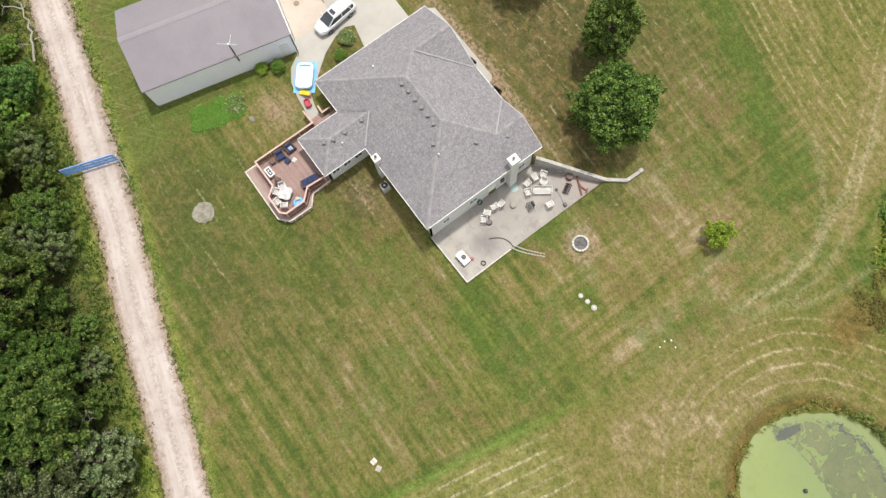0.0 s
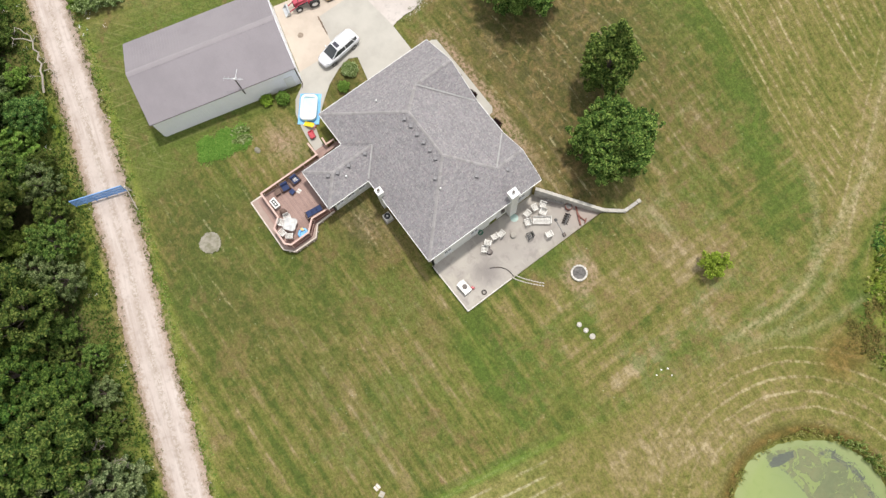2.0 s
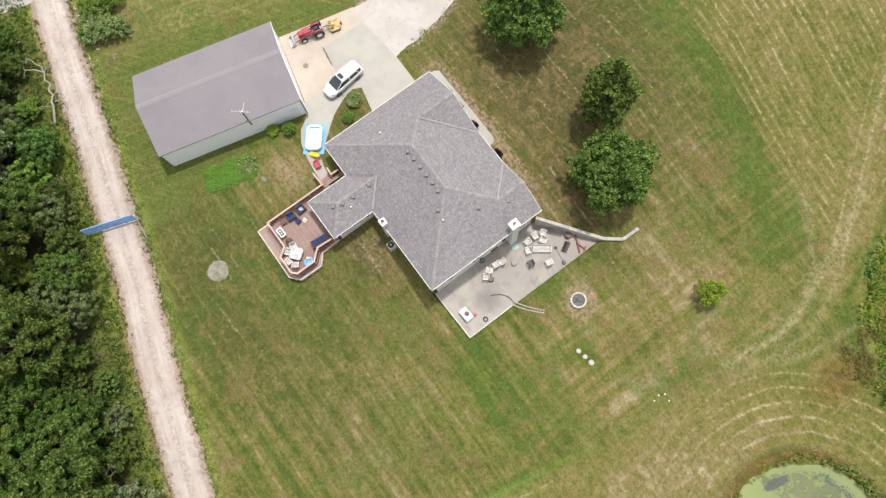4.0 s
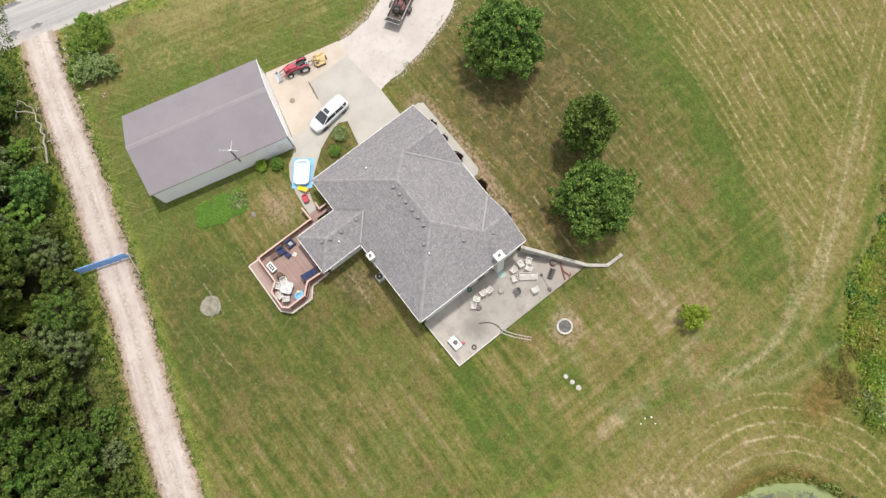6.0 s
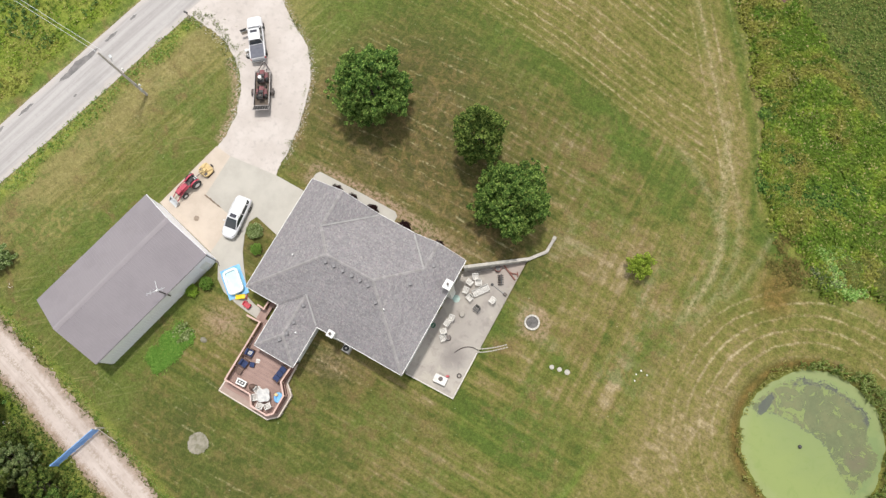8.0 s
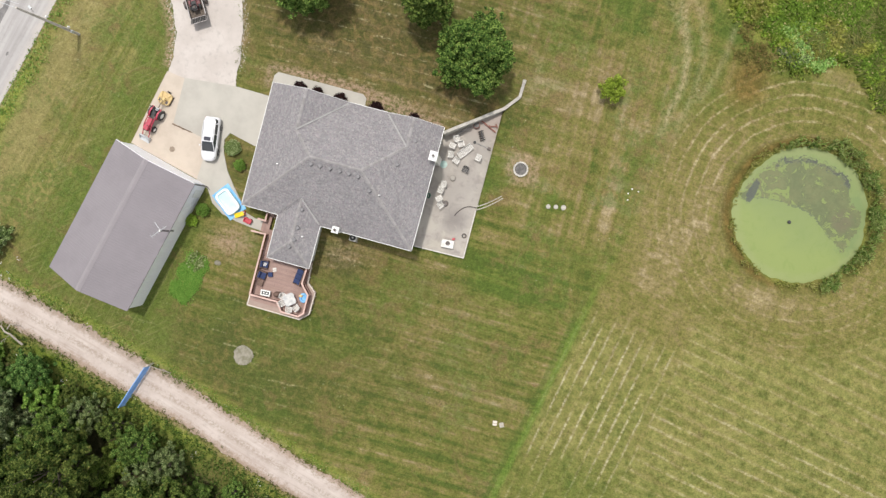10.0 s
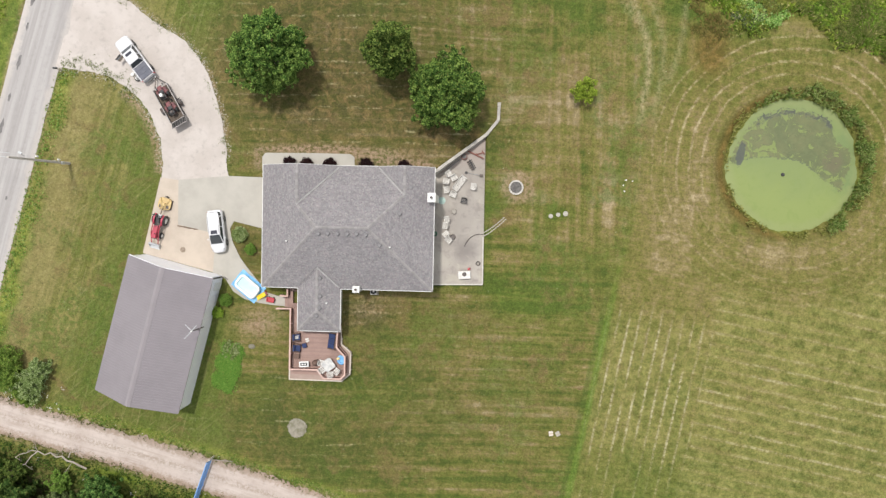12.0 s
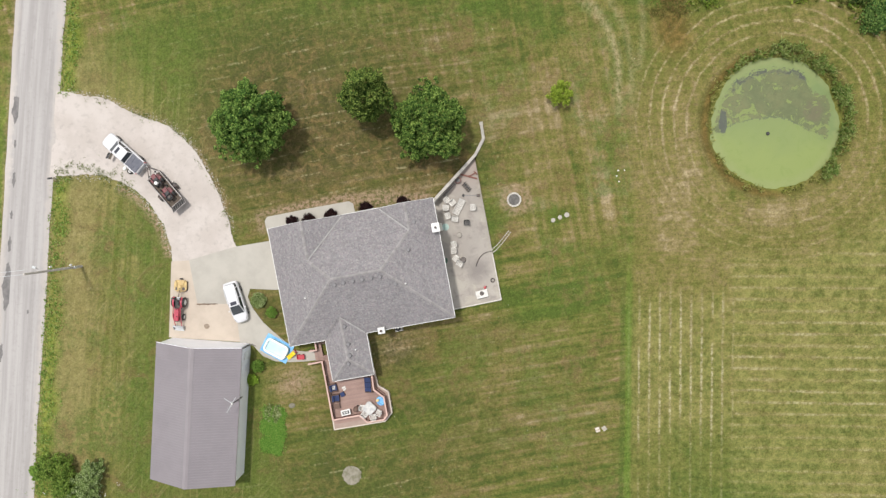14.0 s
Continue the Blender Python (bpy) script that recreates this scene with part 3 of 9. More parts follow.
def lawn_material():
    m, t, s = nodes_of("summer_lawn")
    p = place_of(t, True)
    mark = {}
    for trio in MARKS:
        a = t.nodes.new("ShaderNodeAttribute")
        a.attribute_name = "_".join(trio)
        three = t.nodes.new("ShaderNodeSeparateXYZ")
        link(t, a.outputs["Vector"], three.inputs[0])
        for key, socket in zip(trio, three.outputs):
            mark[key] = socket
    sep = t.nodes.new("ShaderNodeSeparateXYZ")
    link(t, p, sep.inputs[0])
    x, y = sep.outputs[0], sep.outputs[1]
    sway = calc(t, "MULTIPLY_ADD", noise_node(t, p, 0.16, 3), 2.4, -1.2)
    u = calc(t, "ADD", calc(t, "MULTIPLY", x, FU[0]), calc(t, "MULTIPLY", y, FU[1]))
    v = calc(t, "ADD", calc(t, "MULTIPLY", x, FV[0]), calc(t, "MULTIPLY", y, FV[1]))
    big, mid = noise_node(t, p, 0.09, 4, 0.55), noise_node(t, p, 0.45, 5, 0.62)
    small, fine = noise_node(t, p, 2.6, 4, 0.65), noise_node(t, p, 9.5, 3, 0.8)

    def stripes(value, period, sharp=0.25, drift=1.0):
        a = calc(t, "MULTIPLY", calc(t, "ADD", value, calc(t, "MULTIPLY", sway, drift)), 2 * math.pi / period)
        return ramp(t, calc(t, "SINE", a), -sharp, 1.0)

    # streaks drawn out along the mowing
    def streak(along, across, la, lc):
        c = t.nodes.new("ShaderNodeCombineXYZ")
        link(t, calc(t, "MULTIPLY", along, la), c.inputs[0])
        link(t, calc(t, "MULTIPLY", across, lc), c.inputs[1])
        return noise_node(t, c.outputs[0], 1.0, 2.5, 0.5)

    def swing(value, amount):
        return calc(t, "MULTIPLY_ADD", value, amount, -0.5 * amount)

    tuft, speck = noise_node(t, p, 4.5, 3, 0.75), noise_node(t, p, 1.1, 4, 0.7)
    # mowing: streaks along x near the house, along u in the front yard
    road_along = calc(t, "ADD", calc(t, "MULTIPLY", x, 0.262), calc(t, "MULTIPLY", y, 0.965))
    road_across = calc(t, "SUBTRACT", calc(t, "MULTIPLY", x, 0.965), calc(t, "MULTIPLY", y, 0.262))
    # east of the patio the mower ran north and south
    turned = calc(t, "MULTIPLY", ramp(t, calc(t, "ADD", x, swing(mid, 6.0)), 25.0, 36.0), ramp(t, calc(t, "ADD", y, swing(mid, 6.0)), -17.0, -5.0))
    long_streak = blend(t, mark["west"], blend(t, turned, streak(x, y, 0.06, 1.5), streak(y, x, 0.07, 1.4)), streak(road_along, road_across, 0.06, 1.5))
    short_streak = streak(u, v, 0.25, 3.2)
    broad = blend(t, mark["west"], blend(t, turned, streak(x, y, 0.05, 0.5), streak(y, x, 0.08, 0.4)), streak(road_along, road_across, 0.05, 0.5))
    crossing = calc(t, "MULTIPLY", calc(t, "MULTIPLY", stripes(x, 1.5, -0.2, 0.3), mark["mow"]), calc(t, "MULTIPLY", ramp(t, y, 9.0, 14.0), ramp(t, x, 37.0, 31.0)))
    band = calc(t, "MULTIPLY", stripes(y, 2.3, 0.6, 0.3), mark["mow"])
    dryness = calc(t, "ADD", 0.39, swing(mid, 0.8))
    dryness = calc(t, "ADD", dryness, swing(big, 0.6))
    dryness = calc(t, "ADD", dryness, calc(t, "MULTIPLY", swing(long_streak, 1.6), calc(t, "SUBTRACT", mark["mow"], calc(t, "ADD", calc(t, "MULTIPLY", mark["west"], 0.6), calc(t, "MULTIPLY", turned, 0.35)))))
    dryness = calc(t, "ADD", dryness, calc(t, "MULTIPLY", swing(broad, 1.0), mark["mow"]))
    dryness = calc(t, "ADD", dryness, calc(t, "MULTIPLY", calc(t, "MULTIPLY", crossing, ramp(t, noise_node(t, p, 0.2, 3), 0.36, 0.56)), 0.26))
    dryness = calc(t, "ADD", dryness, swing(short_streak, 0.5))
    blotch = noise_node(t, p, 0.85, 4, 0.6, 1.2)
    dryness = calc(t, "ADD", dryness, swing(speck, 0.6))
    dryness = calc(t, "ADD", dryness, swing(blotch, 0.6))
    dryness = calc(t, "SUBTRACT", dryness, calc(t, "MULTIPLY", band, 0.1))
    wisps = calc(t, "MULTIPLY", calc(t, "MULTIPLY", stripes(y, 1.15, -0.3, 0.3), calc(t, "SUBTRACT", mark["mow"], calc(t, "MULTIPLY", turned, 0.8))), ramp(t, mid, 0.4, 0.65))
    dryness = calc(t, "ADD", dryness, calc(t, "MULTIPLY", wisps, 0.2))
    dryness = calc(t, "ADD", dryness, calc(t, "MULTIPLY", mark["dry"], 0.38))
    dryness = calc(t, "SUBTRACT", dryness, calc(t, "MULTIPLY", mark["lush"], 0.42))
    # windrows of cut hay in the field
    row_u = calc(t, "ADD", calc(t, "ADD", u, -0.379), swing(mid, 0.25))
    row_v = calc(t, "ADD", calc(t, "ADD", v, 0.481), swing(mid, 0.25))
    cut_u = calc(t, "MULTIPLY", calc(t, "MULTIPLY", stripes(row_u, 1.246, -0.62, 0.08), mark["rowu"]), calc(t, "MULTIPLY", ramp(t, streak(u, v, 0.7, 0.2), 0.34, 0.56), ramp(t, mid, 0.25, 0.45)))
    cut_v = calc(t, "MULTIPLY", calc(t, "MULTIPLY", stripes(row_v, 1.3694, -0.6, 0.08), mark["rowv"]), calc(t, "MULTIPLY", ramp(t, streak(u, v, 0.1, 0.6), 0.38, 0.58), ramp(t, blotch, 0.28, 0.5)))
    cut_v = calc(t, "MULTIPLY", cut_v, blend_value(t, calc(t, "MULTIPLY", ramp(t, calc(t, "ADD", v, swing(mid, 4.0)), -10.0, -12.5), ramp(t, calc(t, "ADD", v, swing(mid, 4.0)), -24.0, -20.0)), 0.35, 0.8))
    north_y = calc(t, "MULTIPLY_ADD", x, 0.14, y)
    cut_x = calc(t, "MULTIPLY", calc(t, "MULTIPLY", stripes(calc(t, "ADD", north_y, swing(mid, 0.5)), 0.96, -0.35, 0.12), mark["rows"]), ramp(t, streak(x, north_y, 0.05, 1.2), 0.34, 0.62))
    furrow = calc(t, "MULTIPLY", calc(t, "MULTIPLY", stripes(calc(t, "ADD", north_y, 0.5), 0.96, -0.3, 0.12), mark["rows"]), ramp(t, streak(x, north_y, 0.07, 0.9), 0.36, 0.56))
    edge_along = calc(t, "SUBTRACT", calc(t, "MULTIPLY", x, 0.58), calc(t, "MULTIPLY", y, 0.815))
    edge_across = calc(t, "ADD", calc(t, "MULTIPLY", x, 0.815), calc(t, "MULTIPLY", y, 0.58))
    cut_m = calc(t, "MULTIPLY", calc(t, "MULTIPLY", stripes(edge_across, 1.2, -0.45, 0.2), mark["beside"]), ramp(t, streak(edge_along, edge_across, 0.12, 1.3), 0.36, 0.6))
    cut_x = calc(t, "MAXIMUM", cut_x, calc(t, "MULTIPLY", cut_m, 0.8))
    dx, dy = calc(t, "SUBTRACT", x, POND[0]), calc(t, "SUBTRACT", y, POND[1])
    away = calc(t, "SQRT", calc(t, "ADD", calc(t, "MULTIPLY", dx, dx), calc(t, "MULTIPLY", dy, dy)))
    cut_r = calc(t, "MULTIPLY", calc(t, "MULTIPLY", stripes(away, 1.45, -0.66, 0.4), mark["ring"]), ramp(t, noise_node(t, p, 0.35, 4, 0.6), 0.26, 0.46))
    cut_r = calc(t, "MULTIPLY", cut_r, blend_value(t, ramp(t, dy, -4.0, 3.0), 0.4, 0.9))
    groove = calc(t, "MULTIPLY", calc(t, "MULTIPLY", stripes(calc(t, "ADD", away, 0.55), 1.45, -0.2, 0.4), mark["ring"]), ramp(t, dy, -2.0, 4.0))
    furrow = calc(t, "MAXIMUM", furrow, calc(t, "MULTIPLY", calc(t, "MULTIPLY", groove, ramp(t, mid, 0.4, 0.58)), 0.75))
    cut_f = calc(t, "MULTIPLY", calc(t, "MULTIPLY", stripes(y, 1.3, -0.65, 0.25), mark["brown"]), ramp(t, streak(x, y, 0.35, 1.6), 0.5, 0.6))
    cut_x = calc(t, "MAXIMUM", cut_x, cut_f)
    cut = calc(t, "MAXIMUM", calc(t, "MAXIMUM", cut_u, cut_v), calc(t, "MAXIMUM", cut_x, cut_r))
    dryness = calc(t, "SUBTRACT", calc(t, "ADD", dryness, calc(t, "MULTIPLY", cut, 0.2)), calc(t, "MULTIPLY", furrow, 0.14))
    swath = calc(t, "ADD", calc(t, "MULTIPLY", swing(stripes(row_v, 1.3694, 0.6, 0.08), 0.22), mark["rowv"]), calc(t, "MULTIPLY", swing(stripes(row_u, 1.246, 0.6, 0.08), 0.13), mark["rowu"]))
    dryness = calc(t, "ADD", dryness, swath)
    tones = t.nodes.new("ShaderNodeValToRGB")
    link(t, dryness, tones.inputs[0])
    tones.color_ramp.elements[0].position, tones.color_ramp.elements[0].color = 0.0, (0.068, 0.092, 0.02, 1)
    tones.color_ramp.elements[1].position, tones.color_ramp.elements[1].color = 1.0, (0.31, 0.25, 0.15, 1)
    for at_, c_ in ((0.3, (0.12, 0.124, 0.032)), (0.5, (0.159, 0.143, 0.047)), (0.72, (0.204, 0.165, 0.076))):
        tones.color_ramp.elements.new(at_).color = (*c_, 1)
    col = tones.outputs[0]
    # brown turf; by the retaining wall its dark tone also paints tree shade
    col = blend(t, calc(t, "MULTIPLY", mark["brown"], calc(t, "MULTIPLY_ADD", ramp(t, speck, 0.35, 0.65), 0.4, 0.58)), col, blend(t, ramp(t, blotch, 0.44, 0.68), (0.062, 0.06, 0.022), (0.16, 0.115, 0.05)))
    calm = blend(t, ramp(t, streak(road_along, road_across, 0.05, 1.1), 0.38, 0.62), (0.112, 0.122, 0.03), (0.215, 0.192, 0.072))
    calm = blend(t, calc(t, "MULTIPLY", stripes(road_across, 1.1, -0.1, 0.6), 0.4), calm, (0.21, 0.19, 0.075))
    calm = blend(t, calc(t, "MULTIPLY", ramp(t, blotch, 0.42, 0.62), 0.35), calm, (0.09, 0.115, 0.026))
    verge = calc(t, "ADD", road_across, calc(t, "ADD", swing(mid, 9.0), swing(big, 8.0)))
    calm = blend(t, calc(t, "MULTIPLY", ramp(t, verge, -19.0, -23.5), 0.8), calm, blend(t, speck, (0.17, 0.15, 0.055), (0.29, 0.245, 0.115)))
    calm = blend(t, calc(t, "MULTIPLY", ramp(t, verge, -18.5, -15.0), 0.8), calm, (0.086, 0.118, 0.025))
    calm = blend(t, calc(t, "MULTIPLY", ramp(t, calc(t, "ADD", road_across, swing(mid, 3.0)), -13.0, -8.5), ramp(t, y, 1.0, 4.0)), calm, blend(t, ramp(t, blotch, 0.4, 0.64), (0.08, 0.085, 0.026), (0.165, 0.13, 0.055)))
    slant_along = calc(t, "ADD", calc(t, "MULTIPLY", x, 0.77), calc(t, "MULTIPLY", y, 0.64))
    slant_across = calc(t, "SUBTRACT", calc(t, "MULTIPLY", y, 0.77), calc(t, "MULTIPLY", x, 0.64))
    scratch = calc(t, "MAXIMUM", ramp(t, streak(slant_along, slant_across, 0.16, 3.4), 0.57, 0.7), ramp(t, streak(road_along, road_across, 0.1, 3.6), 0.56, 0.7))
    calm = blend(t, calc(t, "MULTIPLY", calc(t, "MULTIPLY", scratch, ramp(t, blotch, 0.3, 0.6)), 0.5), calm, (0.3, 0.265, 0.125))
    beyond = ramp(t, calc(t, "ADD", road_across, swing(mid, 1.5)), -32.4, -33.2)
    calm = blend(t, calc(t, "MULTIPLY", beyond, 0.9), calm, blend(t, ramp(t, speck, 0.36, 0.64), (0.085, 0.14, 0.022), (0.165, 0.215, 0.042)))
    col = blend(t, calc(t, "MULTIPLY", mark["west"], 0.8), col, calm)
    green = calc(t, "MULTIPLY", ramp(t, noise_node(t, p, 0.13, 4, 0.6, 0.6), 0.5, 0.62), calc(t, "MULTIPLY", mark["mow"], ramp(t, blotch, 0.36, 0.56)))
    col = blend(t, calc(t, "MULTIPLY", green, calc(t, "MULTIPLY_ADD", mark["brown"], -0.45, 0.62)), col, (0.075, 0.118, 0.024))
    rust = calc(t, "MULTIPLY", ramp(t, noise_node(t, p, 0.3, 5, 0.68, 0.8), 0.5, 0.66), calc(t, "MULTIPLY", mark["mow"], ramp(t, speck, 0.3, 0.6)))
    col = blend(t, calc(t, "MULTIPLY", rust, 0.7), col, (0.148, 0.105, 0.048))
    hay_part = calc(t, "MAXIMUM", mark["rowu"], mark["rowv"])
    col = blend(t, calc(t, "MULTIPLY", hay_part, calc(t, "MULTIPLY_ADD", ramp(t, speck, 0.35, 0.65), 0.4, 0.12)), col, (0.245, 0.236, 0.085))
    pale = calc(t, "MULTIPLY", cut, ramp(t, small, 0.4, 0.62))
    col = blend(t, calc(t, "MULTIPLY", calc(t, "MULTIPLY", pale, ramp(t, speck, 0.34, 0.54)), 0.58), col, (0.37, 0.335, 0.2))
    col = blend(t, calc(t, "MULTIPLY", calc(t, "MULTIPLY", calc(t, "MAXIMUM", cut_u, calc(t, "MULTIPLY", cut_v, 0.6)), ramp(t, small, 0.36, 0.6)), 0.36), col, (0.42, 0.415, 0.29))
    col = blend(t, calc(t, "MULTIPLY", mark["lush"], 0.35), col, blend(t, small, (0.062, 0.105, 0.018), (0.11, 0.165, 0.03)))
    # the unmown strip between lawn and hay field, and a dark wheel rut beside it
    border = calc(t, "ADD", calc(t, "SUBTRACT", calc(t, "MULTIPLY_ADD", y, -0.192, x), 42.55), swing(mid, 0.5))
    far_down = ramp(t, y, -5.0, -20.0)
    rut = calc(t, "MULTIPLY", ramp(t, calc(t, "ABSOLUTE", calc(t, "ADD", border, 0.6)), 0.5, 0.1), far_down)
    col = blend(t, calc(t, "MULTIPLY", rut, 0.55), col, (0.07, 0.105, 0.022))
    strip_ = calc(t, "MULTIPLY", ramp(t, calc(t, "ABSOLUTE", calc(t, "SUBTRACT", border, 0.1)), 0.6, 0.15), far_down)
    col = blend(t, calc(t, "MULTIPLY", strip_, 0.55), col, blend(t, small, (0.07, 0.14, 0.02), (0.13, 0.2, 0.035)))
    col = blend(t, calc(t, "MULTIPLY", calc(t, "MULTIPLY", mark["track"], ramp(t, small, 0.3, 0.58)), 0.55), col, (0.36, 0.31, 0.19))
    rank = blend(t, ramp(t, mid, 0.35, 0.65), (0.12, 0.17, 0.022), (0.21, 0.24, 0.05))
    col = blend(t, mark["weed"], col, blend(t, ramp(t, big, 0.45, 0.7), rank, (0.16, 0.15, 0.045)))
    col = blend(t, calc(t, "MULTIPLY", mark["bank"], 0.75), col, blend(t, mid, (0.06, 0.085, 0.02), (0.15, 0.1, 0.04)))
    col = blend(t, mark["moss"], col, blend(t, ramp(t, calc(t, "ADD", mid, swing(speck, 0.6)), 0.38, 0.64), (0.045, 0.076, 0.014), (0.1, 0.104, 0.028)))
    col = blend(t, mark["litter"], col, blend(t, small, (0.045, 0.05, 0.018), (0.085, 0.075, 0.035)))
    col = blend(t, calc(t, "MULTIPLY", mark["purple"], ramp(t, small, 0.3, 0.5)), col, blend(t, fine, (0.085, 0.045, 0.05), (0.16, 0.09, 0.085)))
    col = blend(t, calc(t, "MULTIPLY", mark["shore"], 0.85), col, blend(t, ramp(t, blotch, 0.4, 0.6), (0.1, 0.078, 0.022), (0.17, 0.115, 0.038)))
    col = blend(t, calc(t, "MULTIPLY", mark["soil"], ramp(t, small, 0.35, 0.6)), col, blend(t, fine, (0.22, 0.15, 0.1), (0.36, 0.27, 0.19)))
    # blades: fine light and dark grain, and pale straw specks
    straw = calc(t, "MULTIPLY", ramp(t, noise_node(t, p, 6.5, 2, 0.8), 0.58, 0.72), calc(t, "MULTIPLY", calc(t, "MULTIPLY_ADD", ramp(t, mid, 0.4, 0.7), 0.32, 0.06), calc(t, "MULTIPLY_ADD", mark["brown"], -0.45, 1.0)))
    col = blend(t, calc(t, "MULTIPLY", straw, calc(t, "SUBTRACT", 1.0, calc(t, "MULTIPLY", mark["lush"], 0.7))), col, (0.38, 0.33, 0.19))
    clover = calc(t, "MULTIPLY", ramp(t, noise_node(t, p, 3.1, 2, 0.6), 0.7, 0.76), calc(t, "MULTIPLY", mark["mow"], ramp(t, noise_node(t, p, 0.21, 3), 0.45, 0.62)))
    col = blend(t, calc(t, "MULTIPLY", clover, 0.5), col, (0.42, 0.43, 0.3))
    shine = calc(t, "ADD", calc(t, "ADD", 1.0, swing(tuft, 1.2)), calc(t, "ADD", swing(fine, 1.3), calc(t, "ADD", swing(small, 0.9), swing(speck, 0.5))))
    tone = t.nodes.new("ShaderNodeHueSaturation")
    link(t, calc(t, "MINIMUM", calc(t, "MAXIMUM", shine, 0.4), 1.8), tone.inputs["Value"])
    tone.inputs["Saturation"].default_value = 1.03
    link(t, col, tone.inputs["Color"])
    col = tone.outputs[0]
    link(t, col, s.inputs["Base Color"])
    s.inputs["Roughness"].default_value = 0.9
    s.inputs["Specular IOR Level"].default_value = 0.15
    bump(t, s, calc(t, "ADD", fine, small), 0.5, 0.12)
    return m


def spaced(*runs):
    """Grid lines from runs of (start, end, step)."""
    return np.unique(np.concatenate([np.arange(a, b, c) for a, b, c in runs]).round(3))


GX = spaced((-900, -120, 60), (-120, -60, 4), (-60, -40, 1), (-40, 18.4, 0.45), (18.4, 27, 0.2), (27, 51, 0.45), (51, 69.5, 0.22), (69.5, 82, 0.45), (82, 110, 2), (110, 950, 60))
GY = spaced((-900, -120, 60), (-120, -70, 4), (-70, -50, 1), (-50, -14.2, 0.45), (-14.2, 11, 0.2), (11, 50, 0.45), (50, 90, 2), (90, 950, 60))
gx, gy = np.meshgrid(GX, GY)
nx, ny = len(GX), len(GY)
ids = np.arange(nx * ny).reshape(ny, nx)
quads = np.stack([ids[:-1, :-1], ids[:-1, 1:], ids[1:, 1:], ids[1:, :-1]], -1).reshape(-1, 4)
fx, fy = gx.ravel(), gy.ravel()
rough_z = 0.025 * np.sin(fx * 1.9 + np.sin(fy * 1.3)) * np.sin(fy * 2.3 + 0.7)
ground = bulk("ground", np.stack([fx, fy, height(fx, fy) + rough_z * 0.6 - 0.015], 1), quads, lawn_material(), smooth=True)
kinds_of_ground = land_marks(fx, fy)
for trio in MARKS:
    values = np.stack([kinds_of_ground[key] for key in trio], 1).astype(np.float32)
    ground.data.attributes.new("_".join(trio), "FLOAT_VECTOR", "POINT").data.foreach_set("vector", values.ravel())
tagged(ground, "mown summer lawn and hay field with dry patches", "ground", kind="structure")


# ---- road, lane, drive and slabs ----
def wavy(outline, step=0.5, amount=0.12, seed=0):
    """The outline with more points and ragged edges."""
    out = []
    n = len(outline)
    for i in range(n):
        a, b = Vector((*outline[i], 0)), Vector((*outline[(i + 1) % n], 0))
        k = max(1, int((b - a).length / step))
        side = Vector((-(b - a).y, (b - a).x, 0)).normalized()
        for j in range(k):
            q = a.lerp(b, j / k)
            q += side * amount * (0.8 * noise.noise((q.x * 0.9, q.y * 0.9, seed)) + 0.6 * noise.noise((q.x * 2.7, q.y * 2.7, seed + 5)) + 0.7 * noise.noise((q.x * 6.1, q.y * 6.1, seed + 9)))
            out.append((q.x, q.y))
    return out


def draped(name, outline, lift, material, step=0.8, thick=0.12, label="", category="", kind="structure"):
    """A thin sheet that lies on the ground within the outline, with an edge going down."""
    bm = bmesh.new()
    bm.faces.new([bm.verts.new((x, y, 0)) for x, y in outline])
    xs, ys = [p[0] for p in outline], [p[1] for p in outline]
    for axis, lo, hi in ((0, min(xs), max(xs)), (1, min(ys), max(ys))):
        for c in np.arange(lo + step / 2, hi, step):
            co, no = (Vector((c, 0, 0)), Vector((1, 0, 0))) if axis == 0 else (Vector((0, c, 0)), Vector((0, 1, 0)))
            bmesh.ops.bisect_plane(bm, geom=bm.verts[:] + bm.edges[:] + bm.faces[:], plane_co=co, plane_no=no)
    z = height(np.array([v.co.x for v in bm.verts]), np.array([v.co.y for v in bm.verts]))
    for v, h in zip(bm.verts, z):
        v.co.z = h + lift
    rim = [e for e in bm.edges if e.is_boundary]
    got = bmesh.ops.extrude_edge_only(bm, edges=rim)
    for v in got["geom"]:
        if isinstance(v, bmesh.types.BMVert):
            v.co.z -= thick
    ob = part(name, bm, material)
    return tagged(ob, label, category, kind=kind)


